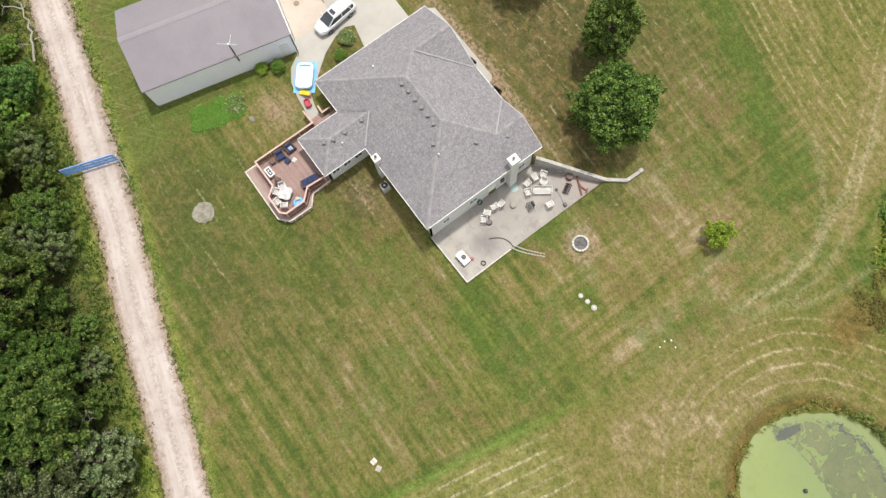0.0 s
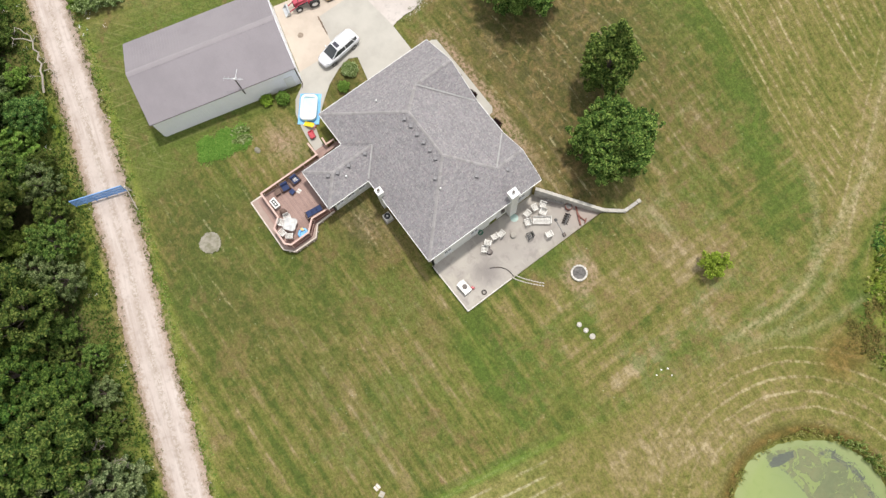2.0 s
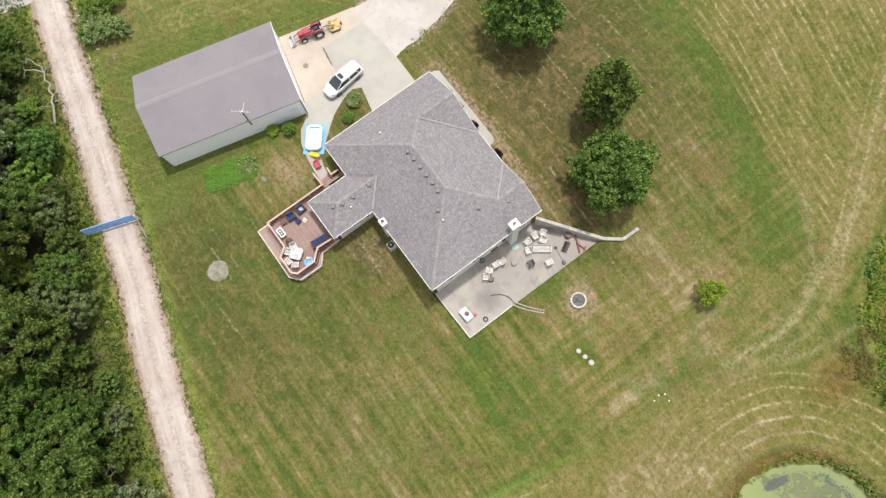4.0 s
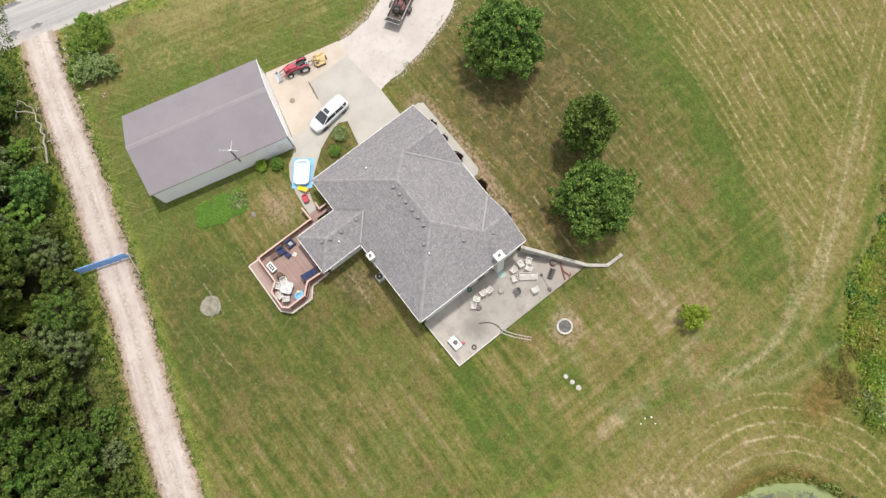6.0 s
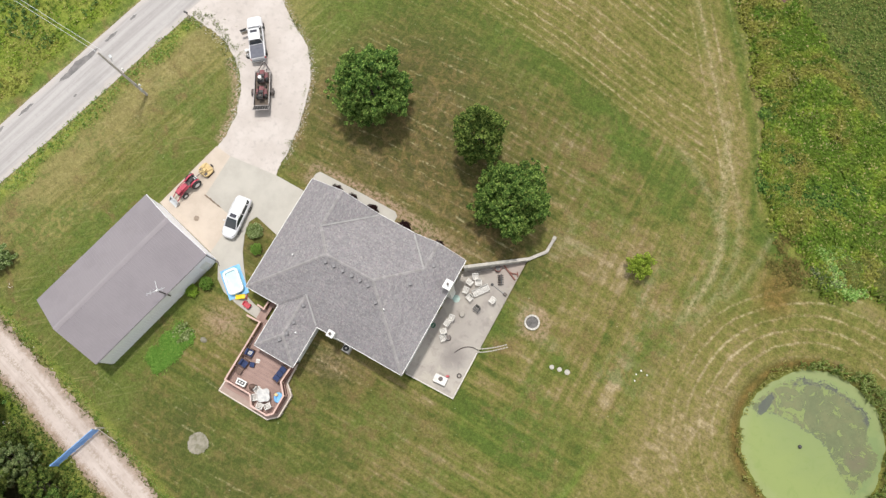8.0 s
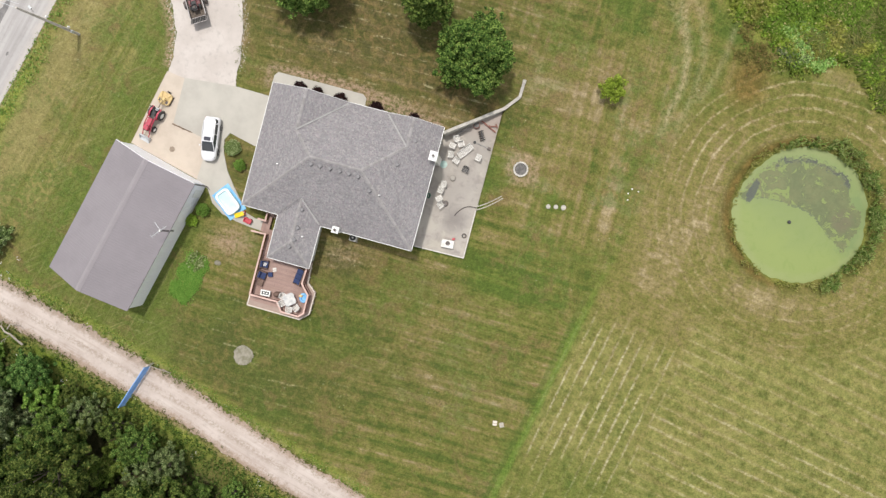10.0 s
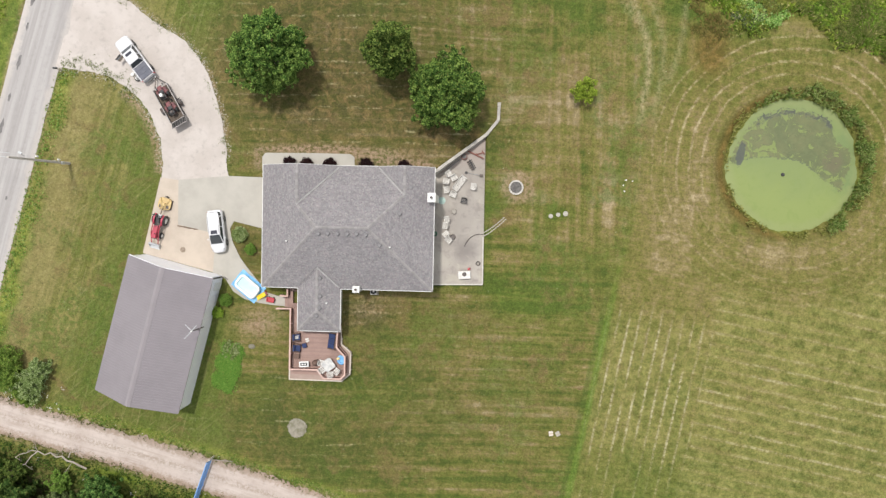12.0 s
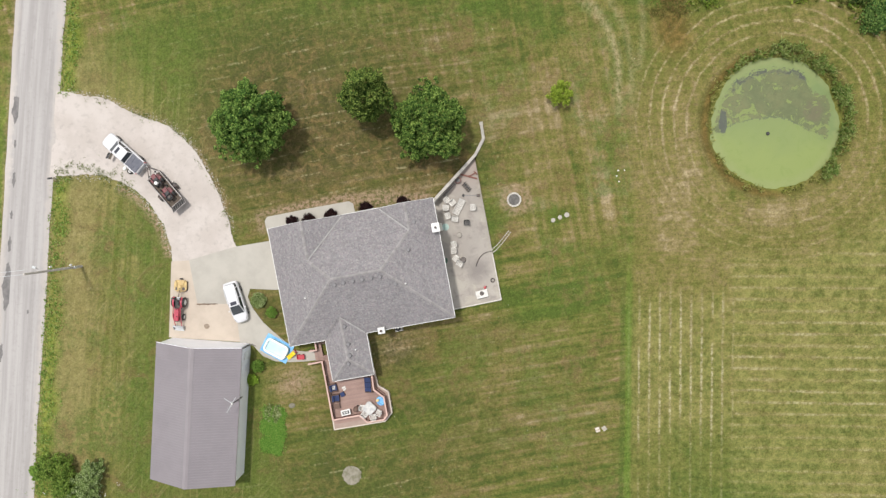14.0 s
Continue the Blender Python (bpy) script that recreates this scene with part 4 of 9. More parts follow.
def gravel_material(name, pale, tint, wheel=None):
    """Crushed stone; wheel: a function of nodes for the middle strip between the tracks."""
    m, t, s = nodes_of(name)
    p = place_of(t, True)
    big, mid, fine = noise_node(t, p, 0.3, 4), noise_node(t, p, 1.6, 5, 0.65), noise_node(t, p, 14, 3, 0.7)
    col = blend(t, ramp(t, big, 0.35, 0.65), pale, tint)
    col = blend(t, calc(t, "MULTIPLY", ramp(t, mid, 0.5, 0.72), 0.4), col, tuple(0.62 * c for c in tint))
    if wheel:
        a = t.nodes.new("ShaderNodeAttribute")
        a.attribute_name = "across"
        off = calc(t, "ABSOLUTE", a.outputs["Fac"])
        crown = calc(t, "MULTIPLY", ramp(t, calc(t, "ADD", off, calc(t, "MULTIPLY_ADD", mid, 1.3, -0.65)), 0.65, 0.1), ramp(t, noise_node(t, p, 3.2, 4, 0.8), 0.42, 0.6))
        col = blend(t, calc(t, "MULTIPLY", crown, 0.7), col, blend(t, noise_node(t, p, 0.5, 3), (0.25, 0.215, 0.14), (0.31, 0.24, 0.195)))
        seat = t.nodes.new("ShaderNodeSeparateXYZ")
        link(t, p, seat.inputs[0])
        run = t.nodes.new("ShaderNodeCombineXYZ")
        link(t, calc(t, "MULTIPLY", seat.outputs[0], 0.16), run.inputs[0])
        link(t, calc(t, "MULTIPLY", a.outputs["Fac"], 2.6), run.inputs[1])
        rubbed = noise_node(t, run.outputs[0], 1.0, 4, 0.6)
        col = blend(t, calc(t, "MULTIPLY", ramp(t, rubbed, 0.52, 0.66), 0.45), col, (0.36, 0.29, 0.245))
        col = blend(t, calc(t, "MULTIPLY", ramp(t, rubbed, 0.46, 0.34), 0.5), col, (0.62, 0.56, 0.515))
        edge = ramp(t, calc(t, "ADD", calc(t, "ADD", off, calc(t, "MULTIPLY_ADD", mid, 1.3, -0.65)), calc(t, "MULTIPLY_ADD", noise_node(t, p, 5.0, 4, 0.75), 1.8, -0.9)), 1.0, 2.1)
        col = blend(t, calc(t, "MULTIPLY", edge, 0.9), col, blend(t, mid, (0.38, 0.26, 0.2), (0.22, 0.165, 0.095)))
        east = t.nodes.new("ShaderNodeSeparateXYZ")
        link(t, p, east.inputs[0])
        shoulder = calc(t, "MULTIPLY", ramp(t, calc(t, "ADD", a.outputs["Fac"], calc(t, "MULTIPLY_ADD", mid, 0.9, -0.45)), 1.1, 1.65), ramp(t, east.outputs[0], 12.0, -8.0))
        col = blend(t, calc(t, "MULTIPLY", calc(t, "MULTIPLY", shoulder, ramp(t, noise_node(t, p, 2.2, 4, 0.7), 0.36, 0.58)), 0.75), col, blend(t, noise_node(t, p, 5.0, 3), (0.2, 0.155, 0.115), (0.36, 0.29, 0.235)))
    col = blend(t, calc(t, "MULTIPLY", fine, 0.3), col, tuple(0.5 * c for c in tint))
    link(t, col, s.inputs["Base Color"])
    s.inputs["Roughness"].default_value = 0.9
    bump(t, s, fine, 0.5, 0.03)
    return m


def strip(name, middle, half, lift, material, ragged=0.0, columns=9):
    """A strip of road along points (x, y), draped on the ground."""
    pts, across, faces = [], [], []
    for i, (x, y) in enumerate(middle):
        ax, ay = middle[max(i - 1, 0)]
        bx, by = middle[min(i + 1, len(middle) - 1)]
        n = Vector((-(by - ay), bx - ax)).normalized()
        for j in range(columns):
            k = 2 * j / (columns - 1) - 1
            o = k * (half + ragged * (noise.noise((x * 0.5, y * 0.5, 3.0 + math.copysign(2, k))) + noise.noise((x * 2.3, y * 2.3, 8.0 + math.copysign(2, k)))) * abs(k) ** 3)
            pts.append((x + n.x * o, y + n.y * o))
            across.append(o)
    for i in range(len(middle) - 1):
        for j in range(columns - 1):
            a = i * columns + j
            faces.append((a, a + 1, a + columns + 1, a + columns))
    pts = np.array(pts)
    crown = 0.05 * (1 - (np.abs(across) / half) ** 2)
    ob = bulk(name, np.column_stack([pts, height(pts[:, 0], pts[:, 1]) + lift + crown - 0.05 * (np.abs(across) > half * 0.99)]), faces, material, smooth=True)
    ob.data.attributes.new("across", "FLOAT", "POINT").data.foreach_set("value", np.array(across, np.float32))
    return ob


def asphalt_material():
    m, t, s = nodes_of("pale_chip_seal")
    p = place_of(t, True)
    a = t.nodes.new("ShaderNodeAttribute")
    a.attribute_name = "across"
    big, mid, fine = noise_node(t, p, 0.2, 4), noise_node(t, p, 1.2, 5, 0.65), noise_node(t, p, 14, 3, 0.7)
    off = a.outputs["Fac"]
    sep = t.nodes.new("ShaderNodeSeparateXYZ")
    link(t, p, sep.inputs[0])
    c = t.nodes.new("ShaderNodeCombineXYZ")
    link(t, calc(t, "MULTIPLY", off, 1.3), c.inputs[0])
    link(t, calc(t, "MULTIPLY", sep.outputs[1], 0.05), c.inputs[1])
    wear = noise_node(t, c.outputs[0], 1.0, 4, 0.6)
    col = blend(t, ramp(t, wear, 0.36, 0.64), (0.33, 0.312, 0.302), (0.43, 0.41, 0.396))
    track = calc(t, "MULTIPLY", ramp(t, calc(t, "SINE", calc(t, "MULTIPLY", off, 3.3)), 0.2, 1.0), ramp(t, mid, 0.3, 0.7))
    col = blend(t, calc(t, "MULTIPLY", track, 0.3), col, (0.27, 0.252, 0.24))
    edge = ramp(t, calc(t, "ADD", calc(t, "ABSOLUTE", off), calc(t, "MULTIPLY_ADD", mid, 1.6, -0.8)), 2.0, 2.7)
    col = blend(t, calc(t, "MULTIPLY", edge, 0.7), col, (0.48, 0.435, 0.4))
    blot = ramp(t, noise_node(t, p, 2.4, 5, 0.75), 0.52, 0.7)
    col = blend(t, calc(t, "MULTIPLY", blot, 0.3), col, (0.25, 0.238, 0.23))
    # crushed stone carried from the drive on to the road
    north = sep.outputs[1]
    mouth = calc(t, "MULTIPLY", ramp(t, north, 9.0, 11.5), ramp(t, north, 25.5, 21.0))
    carried_stone = calc(t, "MULTIPLY", mouth, ramp(t, calc(t, "ADD", off, calc(t, "ADD", calc(t, "MULTIPLY_ADD", mid, 2.2, -1.1), calc(t, "MULTIPLY_ADD", blot, 0.6, -0.3))), 1.5, 2.9))
    col = blend(t, carried_stone, col, (0.53, 0.485, 0.45))
    col = blend(t, calc(t, "MULTIPLY", fine, 0.25), col, (0.19, 0.178, 0.17))
    link(t, col, s.inputs["Base Color"])
    s.inputs["Roughness"].default_value = 0.85
    bump(t, s, fine, 0.3, 0.01)
    return m


road_line = [(float(road_x(y)), float(y)) for y in np.arange(-140, 200, 2.0)]
road = strip("road", road_line, 2.95, 0.06, asphalt_material(), 0.12)
tagged(road, "pale worn chip-seal country road", "road", kind="structure")
lane_line = [(float(x), float(lane_y(x))) for x in np.arange(-35.9, 62, 0.22)]
lane = strip("lane", lane_line, 2.1, 0.05, gravel_material("lane_gravel", (0.56, 0.485, 0.44), (0.47, 0.395, 0.35), True), 0.34, 15)
tagged(lane, "pale gravel lane with two wheel tracks", "lane", kind="structure")

DRIVE = [(-25.4, 21.9), (-22.6, 20.9), (-19.6, 19.7), (-17.3, 19.1), (-15.6, 17.7), (-13.8, 16.3), (-12.0, 15.3), (-10.0, 14.1), (-8.7, 12.5), (-7.5, 10.6), (-6.6, 8.2),
         (-5.8, 5.5), (-5.4, 3.2), (-5.1, 1.2), (-4.9, -1.6), (-10.8, -2.3), (-12.85, -2.0), (-12.6, 0.0), (-13.0, 2.8), (-14.2, 5.7), (-15.4, 7.4), (-16.9, 8.7),
         (-19.0, 10.0), (-21.6, 10.6), (-24.4, 10.9), (-27.6, 10.5), (-26.0, 16.0)]
draped("gravel_drive", wavy(DRIVE, 0.13, 0.16), 0.05, gravel_material("drive_gravel", (0.56, 0.51, 0.472), (0.485, 0.435, 0.397)), label="pale crushed-stone driveway curving to the road", category="driveway")
PAD = [(-12.95, -1.5), (-10.7, -1.8), (-10.7, -6.9), (-6.2, -7.85), (-6.5, -12.4), (-15.0, -10.35)]
draped("concrete_pad", PAD, 0.066, M["pad"], label="tan stained concrete pad before the shed", category="pavement")
APRON = [(-10.8, -1.75), (-4.9, -1.2), (0.4, -1.3), (0.4, -7.0), (-1.1, -7.1), (-4.2, -6.4), (-4.65, -7.3), (-4.3, -8.8), (-3.4, -10.6), (-2.4, -11.9), (-1.3, -13.2), (-0.4, -14.5),
         (1.0, -14.9), (2.1, -15.0), (2.1, -16.1), (0.6, -16.0), (-1.0, -15.8), (-2.8, -15.4), (-4.2, -14.5), (-5.1, -13.1), (-6.6, -12.45), (-6.33, -7.9), (-10.8, -6.95)]
draped("concrete_apron", APRON, 0.075, M["concrete"], label="pale grey concrete driveway slab and curved walk", category="pavement")
WALK = [(-0.95, 0.2), (-0.95, 1.1), (-0.6, 1.55), (5.0, 1.6), (9.3, 1.55), (9.75, 1.2), (9.8, 0.3)] 
draped("front_walk", WALK + [(9.8, -0.4), (-0.9, -0.4)], 0.06, M["concrete"], label="pale concrete front walk along the house", category="pavement")

# ---- pond ----
def pond_material():
    m, t, s = nodes_of("duckweed_pond")
    p = place_of(t)
    sep = t.nodes.new("ShaderNodeSeparateXYZ")
    link(t, p, sep.inputs[0])
    x, y = sep.outputs[0], sep.outputs[1]
    big, mid, fine = noise_node(t, p, 0.22, 5, 0.6, 0.6), noise_node(t, p, 0.7, 6, 0.65, 0.9), noise_node(t, p, 7, 3, 0.7)
    curd, swirl = noise_node(t, p, 1.5, 6, 0.7, 1.6), noise_node(t, p, 0.55, 6, 0.68, 2.2)

    def oval(cx, cy, rx, ry, rag=0.35):
        dx, dy = calc(t, "MULTIPLY", calc(t, "SUBTRACT", x, cx), 1 / rx), calc(t, "MULTIPLY", calc(t, "SUBTRACT", y, cy), 1 / ry)
        q = calc(t, "SQRT", calc(t, "ADD", calc(t, "MULTIPLY", dx, dx), calc(t, "MULTIPLY", dy, dy)))
        return calc(t, "ADD", q, calc(t, "ADD", calc(t, "MULTIPLY_ADD", mid, rag * 2, -rag), calc(t, "MULTIPLY_ADD", curd, rag * 3, -1.5 * rag)))

    # duckweed: yellower towards the south, duller along the east
    col = blend(t, ramp(t, calc(t, "ADD", y, calc(t, "MULTIPLY_ADD", big, 8.0, -4.0)), 1.0, -5.0), (0.185, 0.235, 0.085), (0.215, 0.265, 0.082))
    col = blend(t, calc(t, "MULTIPLY", ramp(t, swirl, 0.52, 0.66), 0.35), col, (0.16, 0.225, 0.055))
    col = blend(t, calc(t, "MULTIPLY", ramp(t, oval(6.2, 2.2, 2.6, 4.6), 1.0, 0.7), 0.65), col, (0.145, 0.205, 0.08))
    r0 = calc(t, "SQRT", calc(t, "ADD", calc(t, "MULTIPLY", x, x), calc(t, "MULTIPLY", y, y)))
    # paler scum along the rim
    col = blend(t, calc(t, "MULTIPLY", ramp(t, calc(t, "ADD", r0, calc(t, "MULTIPLY_ADD", mid, 2.0, -1.0)), 6.4, 7.3), 0.45), col, (0.25, 0.28, 0.12))
    # the murky part: north of a curved edge, with a lobe reaching down in the east
    x1 = calc(t, "ADD", x, 1.0)
    arc = calc(t, "ADD", calc(t, "SUBTRACT", y, 0.6), calc(t, "MULTIPLY", calc(t, "MULTIPLY", x1, x1), 0.054))
    arc = calc(t, "ADD", arc, calc(t, "ADD", calc(t, "MULTIPLY_ADD", mid, 1.2, -0.6), calc(t, "MULTIPLY_ADD", curd, 1.3, -0.65)))
    rim = calc(t, "ADD", r0, calc(t, "ADD", calc(t, "MULTIPLY_ADD", big, 1.6, -0.8), calc(t, "MULTIPLY_ADD", curd, 2.6, -1.3)))
    rim = calc(t, "ADD", rim, calc(t, "MULTIPLY", ramp(t, x, -2.0, -5.5), -0.35))
    inner = calc(t, "MULTIPLY", calc(t, "MULTIPLY", ramp(t, arc, 0.0, 0.12), ramp(t, rim, 6.5, 6.4)), ramp(t, calc(t, "ADD", calc(t, "ADD", x, calc(t, "MULTIPLY", y, 0.5)), calc(t, "MULTIPLY_ADD", curd, 1.6, -0.8)), 6.2, 5.9))
    lobe_off = oval(4.45, 1.25, 2.05, 2.3, 0.22)
    film = calc(t, "MAXIMUM", inner, ramp(t, lobe_off, 1.02, 0.96))
    murk = blend(t, ramp(t, big, 0.38, 0.62), (0.1, 0.115, 0.055), (0.145, 0.145, 0.068))
    murk = blend(t, calc(t, "MULTIPLY", ramp(t, curd, 0.45, 0.6), 0.35), murk, (0.15, 0.175, 0.08))
    murk = blend(t, calc(t, "MULTIPLY", ramp(t, lobe_off, 0.75, 0.3), 0.6), murk, (0.14, 0.11, 0.075))
    col = blend(t, calc(t, "MULTIPLY", film, 0.95), col, murk)
    # rafts of duckweed adrift in it, each with a dark edge
    float_ = calc(t, "ADD", noise_node(t, p, 0.5, 7, 0.72, 2.2), calc(t, "ADD", calc(t, "MULTIPLY", ramp(t, arc, 2.4, 0.2), 0.05), calc(t, "MULTIPLY_ADD", big, 0.3, -0.16)))
    edge_ = calc(t, "MULTIPLY", calc(t, "MULTIPLY", ramp(t, float_, 0.515, 0.53), ramp(t, float_, 0.555, 0.54)), film)
    col = blend(t, calc(t, "MULTIPLY", edge_, 0.6), col, (0.07, 0.08, 0.05))
    col = blend(t, calc(t, "MULTIPLY", calc(t, "MULTIPLY", film, ramp(t, float_, 0.54, 0.56)), 0.85), col, (0.19, 0.24, 0.075))
    shore = calc(t, "MULTIPLY", calc(t, "MULTIPLY", ramp(t, arc, -0.02, 0.06), ramp(t, arc, 0.3, 0.1)), calc(t, "MULTIPLY", ramp(t, x, 4.6, 3.8), ramp(t, swirl, 0.4, 0.52)))
    shore = calc(t, "MULTIPLY", shore, ramp(t, r0, 6.3, 5.9))
    col = blend(t, calc(t, "MULTIPLY", shore, 0.65), col, (0.085, 0.1, 0.07))
    # bare water: a notch in the west and a broken line along the northern edge
    notch = ramp(t, oval(-6.0, 0.15, 0.5, 1.5, 0.3), 1.0, 0.9)
    north_line = calc(t, "MULTIPLY", calc(t, "MULTIPLY", ramp(t, rim, 5.7, 6.15), film), calc(t, "MULTIPLY", ramp(t, swirl, 0.42, 0.55), ramp(t, y, 3.2, 4.2)))
    bare = calc(t, "MAXIMUM", notch, north_line)
    col = blend(t, calc(t, "MULTIPLY", bare, 0.85), col, (0.082, 0.085, 0.088))
    col = blend(t, calc(t, "MULTIPLY", fine, 0.2), col, (0.12, 0.16, 0.05))
    link(t, col, s.inputs["Base Color"])
    s.inputs["Specular IOR Level"].default_value = 0.3
    link(t, calc(t, "MULTIPLY_ADD", bare, -0.35, 0.5), s.inputs["Roughness"])
    return m


bm = bmesh.new()
bmesh.ops.create_circle(bm, cap_ends=True, segments=72, radius=8.3)
pond = part("pond", bm, pond_material())
pond.matrix_basis = pose(POND[0], POND[1], WATER_Z, 0, 0, -10.5)
tagged(pond, "small round pond covered with bright green duckweed", "pond", kind="structure")

# ---- the house ----
def shingle_material():
    m, t, s = nodes_of("grey_shingles")
    p = place_of(t)
    big, mid, fine = noise_node(t, p, 0.35, 4), noise_node(t, p, 3.2, 4, 0.7), noise_node(t, p, 9.0, 3, 0.75)
    tabs = t.nodes.new("ShaderNodeTexVoronoi")
    tabs.inputs["Scale"].default_value = 7.5
    link(t, p, tabs.inputs["Vector"])
    tone = t.nodes.new("ShaderNodeSeparateColor")
    link(t, tabs.outputs["Color"], tone.inputs[0])
    col = blend(t, ramp(t, big, 0.35, 0.65), (0.25, 0.241, 0.246), (0.226, 0.218, 0.225))
    # single tabs: slate, buff and plum
    col = blend(t, calc(t, "MULTIPLY", ramp(t, tone.outputs[0], 0.45, 1.0), 0.6), col, (0.13, 0.122, 0.128))
    col = blend(t, calc(t, "MULTIPLY", ramp(t, tone.outputs[1], 0.55, 1.0), 0.52), col, (0.385, 0.355, 0.335))
    col = blend(t, calc(t, "MULTIPLY", ramp(t, tone.outputs[2], 0.6, 1.0), 0.5), col, (0.25, 0.2, 0.225))
    col = blend(t, calc(t, "MULTIPLY", ramp(t, mid, 0.5, 0.75), 0.25), col, (0.33, 0.305, 0.295))
    col = blend(t, calc(t, "MULTIPLY", ramp(t, fine, 0.4, 0.7), 0.3), col, (0.12, 0.115, 0.115))
    band = t.nodes.new("ShaderNodeMapping")
    band.inputs["Scale"].default_value = (1.1, 1.1, 11.0)
    link(t, p, band.inputs["Vector"])
    col = blend(t, calc(t, "MULTIPLY", ramp(t, noise_node(t, band.outputs[0], 1.0, 3, 0.6), 0.48, 0.66), 0.4), col, (0.15, 0.14, 0.143))
    link(t, col, s.inputs["Base Color"])
    s.inputs["Roughness"].default_value = 0.9
    bump(t, s, fine, 0.3, 0.03)
    return m


M["shingle"] = shingle_material()
M["ridge_cap"] = surf("ridge_cap_shingle", (0.305, 0.289, 0.284), (0.27, 0.255, 0.25), 1.5, 9, 0.9, each=0.25)
M["valley"] = surf("valley_flashing", (0.45, 0.44, 0.43), (0.37, 0.36, 0.355), 1.5, 20, 0.6, 0.2)
E, PITCH = 2.6, 0.5
W, D = 19.2, 13.65
WX0, WX1, WY = 4.15, 8.95, -18.45


def up(x, y, rise):
    return (x, y, E + PITCH * rise)


house = thing("house", 0, 0, 0, label="single-storey house with grey shingle hip roof and walk-out basement", category="house")
half, wing_half, wc = D / 2, (WX1 - WX0) / 2, (WX0 + WX1) / 2
A_, B_, C_, D_ = up(0, 0, 0), up(W, 0, 0), up(W, -D, 0), up(0, -D, 0)
RW, RE = up(half, -half, half), up(W - half, -half, half)
GW0, GW1, GE0 = 4.4, 8.8, 12.9
GE1 = (GE0 + W) / 2
JW, JE = up(GW0, -GW0, GW0), up(GE1, -(W - GE1), W - GE1)
PW, PE = up(GW0, 0, GW0), up(GE1, 0, W - GE1)
VW, VE = up(GW1, 0, 0), up(GE0, 0, 0)
JS, HS = up(wc, -D + wing_half, wing_half), up(wc, WY + wing_half, wing_half)
WA, WB = up(WX0, -D, 0), up(WX1, -D, 0)
WC, WD = up(WX1, WY, 0), up(WX0, WY, 0)
for corners in ((D_, RW, JW, PW, A_), (PW, JW, VW), (VW, JW, RW, RE, JE, VE), (VE, JE, PE), (PE, JE, RE, C_, B_), (C_, RE, RW, D_, WA, JS, WB),
                (WA, JS, HS, WD), (WD, HS, WC), (WC, HS, JS, WB)):
    part("roof_slope", plate(bmesh.new(), corners, 0.16), M["shingle"], house)


def capped(a, b, name, material, width=0.15, lift=0.03):
    """A strip of cap shingles or flashing along a line of the roof."""
    a, b = Vector(a), Vector(b)
    n = max(2, int((b - a).length / 0.33)) if name == "ridge_cap" else 1
    side = Vector((-(b - a).y, (b - a).x, 0)).normalized() * width
    for i in range(n):
        bm = bmesh.new()
        p, q = a.lerp(b, i / n), a.lerp(b, min(1, (i + 0.96) / n))
        drop = Vector((0, 0, -0.06)) if name == "ridge_cap" else Vector((0, 0, 0.075))
        up1, up2 = Vector((0, 0, lift + 0.012)), Vector((0, 0, lift))
        rows = [[p + side + drop + up1, p + up1, p - side + drop + up1], [q + side + drop + up2, q + up2, q - side + drop + up2]]
        verts = [[bm.verts.new(v) for v in r] for r in rows]
        for j in range(2):
            bm.faces.new((verts[0][j], verts[0][j + 1], verts[1][j + 1], verts[1][j]))
        got = bmesh.ops.extrude_face_region(bm, geom=bm.faces[:])
        for v in got["geom"]:
            if isinstance(v, bmesh.types.BMVert):
                v.co.z -= 0.02
        part(name, bm, material, house)


for a, b in ((RW, RE), (D_, RW), (RW, JW), (C_, RE), (RE, JE), (JW, PW), (JE, PE), (JS, HS), (HS, WC), (HS, WD)):
    capped(a, b, "ridge_cap", M["ridge_cap"])
for a, b in ((JW, VW), (JE, VE)):
    capped(a, b, "valley_flashing", M["valley"], 0.09)
capped(JS, WA, "valley_flashing", M["shingle"], 0.1, 0.01)
capped(JS, WB, "valley_flashing", M["valley"], 0.09)

# eaves: gutters and fascia along level edges, rakes on the two front gables
def edge_board(a, b, name, material, drop, out, high):
    a, b = Vector(a), Vector(b)
    way = (b - a).normalized()
    side = Vector((way.y, -way.x, 0)) * out
    bm = bmesh.new()
    secs = []
    for p in (a, b):
        secs.append([p + Vector((0, 0, -drop)), p + side + Vector((0, 0, -drop)), p + side + Vector((0, 0, -drop - high)), p + Vector((0, 0, -drop - high))])
    loft(bm, secs)
    return part(name, bm, material, house)


for a, b in ((A_, D_), (C_, B_), (VE, VW), (D_, WA), (WA, WD), (WD, WC), (WC, WB), (WB, C_)):
    edge_board(a, b, "gutter", M["white"], 0.005, 0.055, 0.13)
for a, b in ((PW, A_), (VW, PW), (PE, VE), (B_, PE)):
    edge_board(a, b, "rake_board", M["white"], 0.0, 0.035, 0.2)

# walls, set back under the eaves
IN = 0.45
T = 0.18


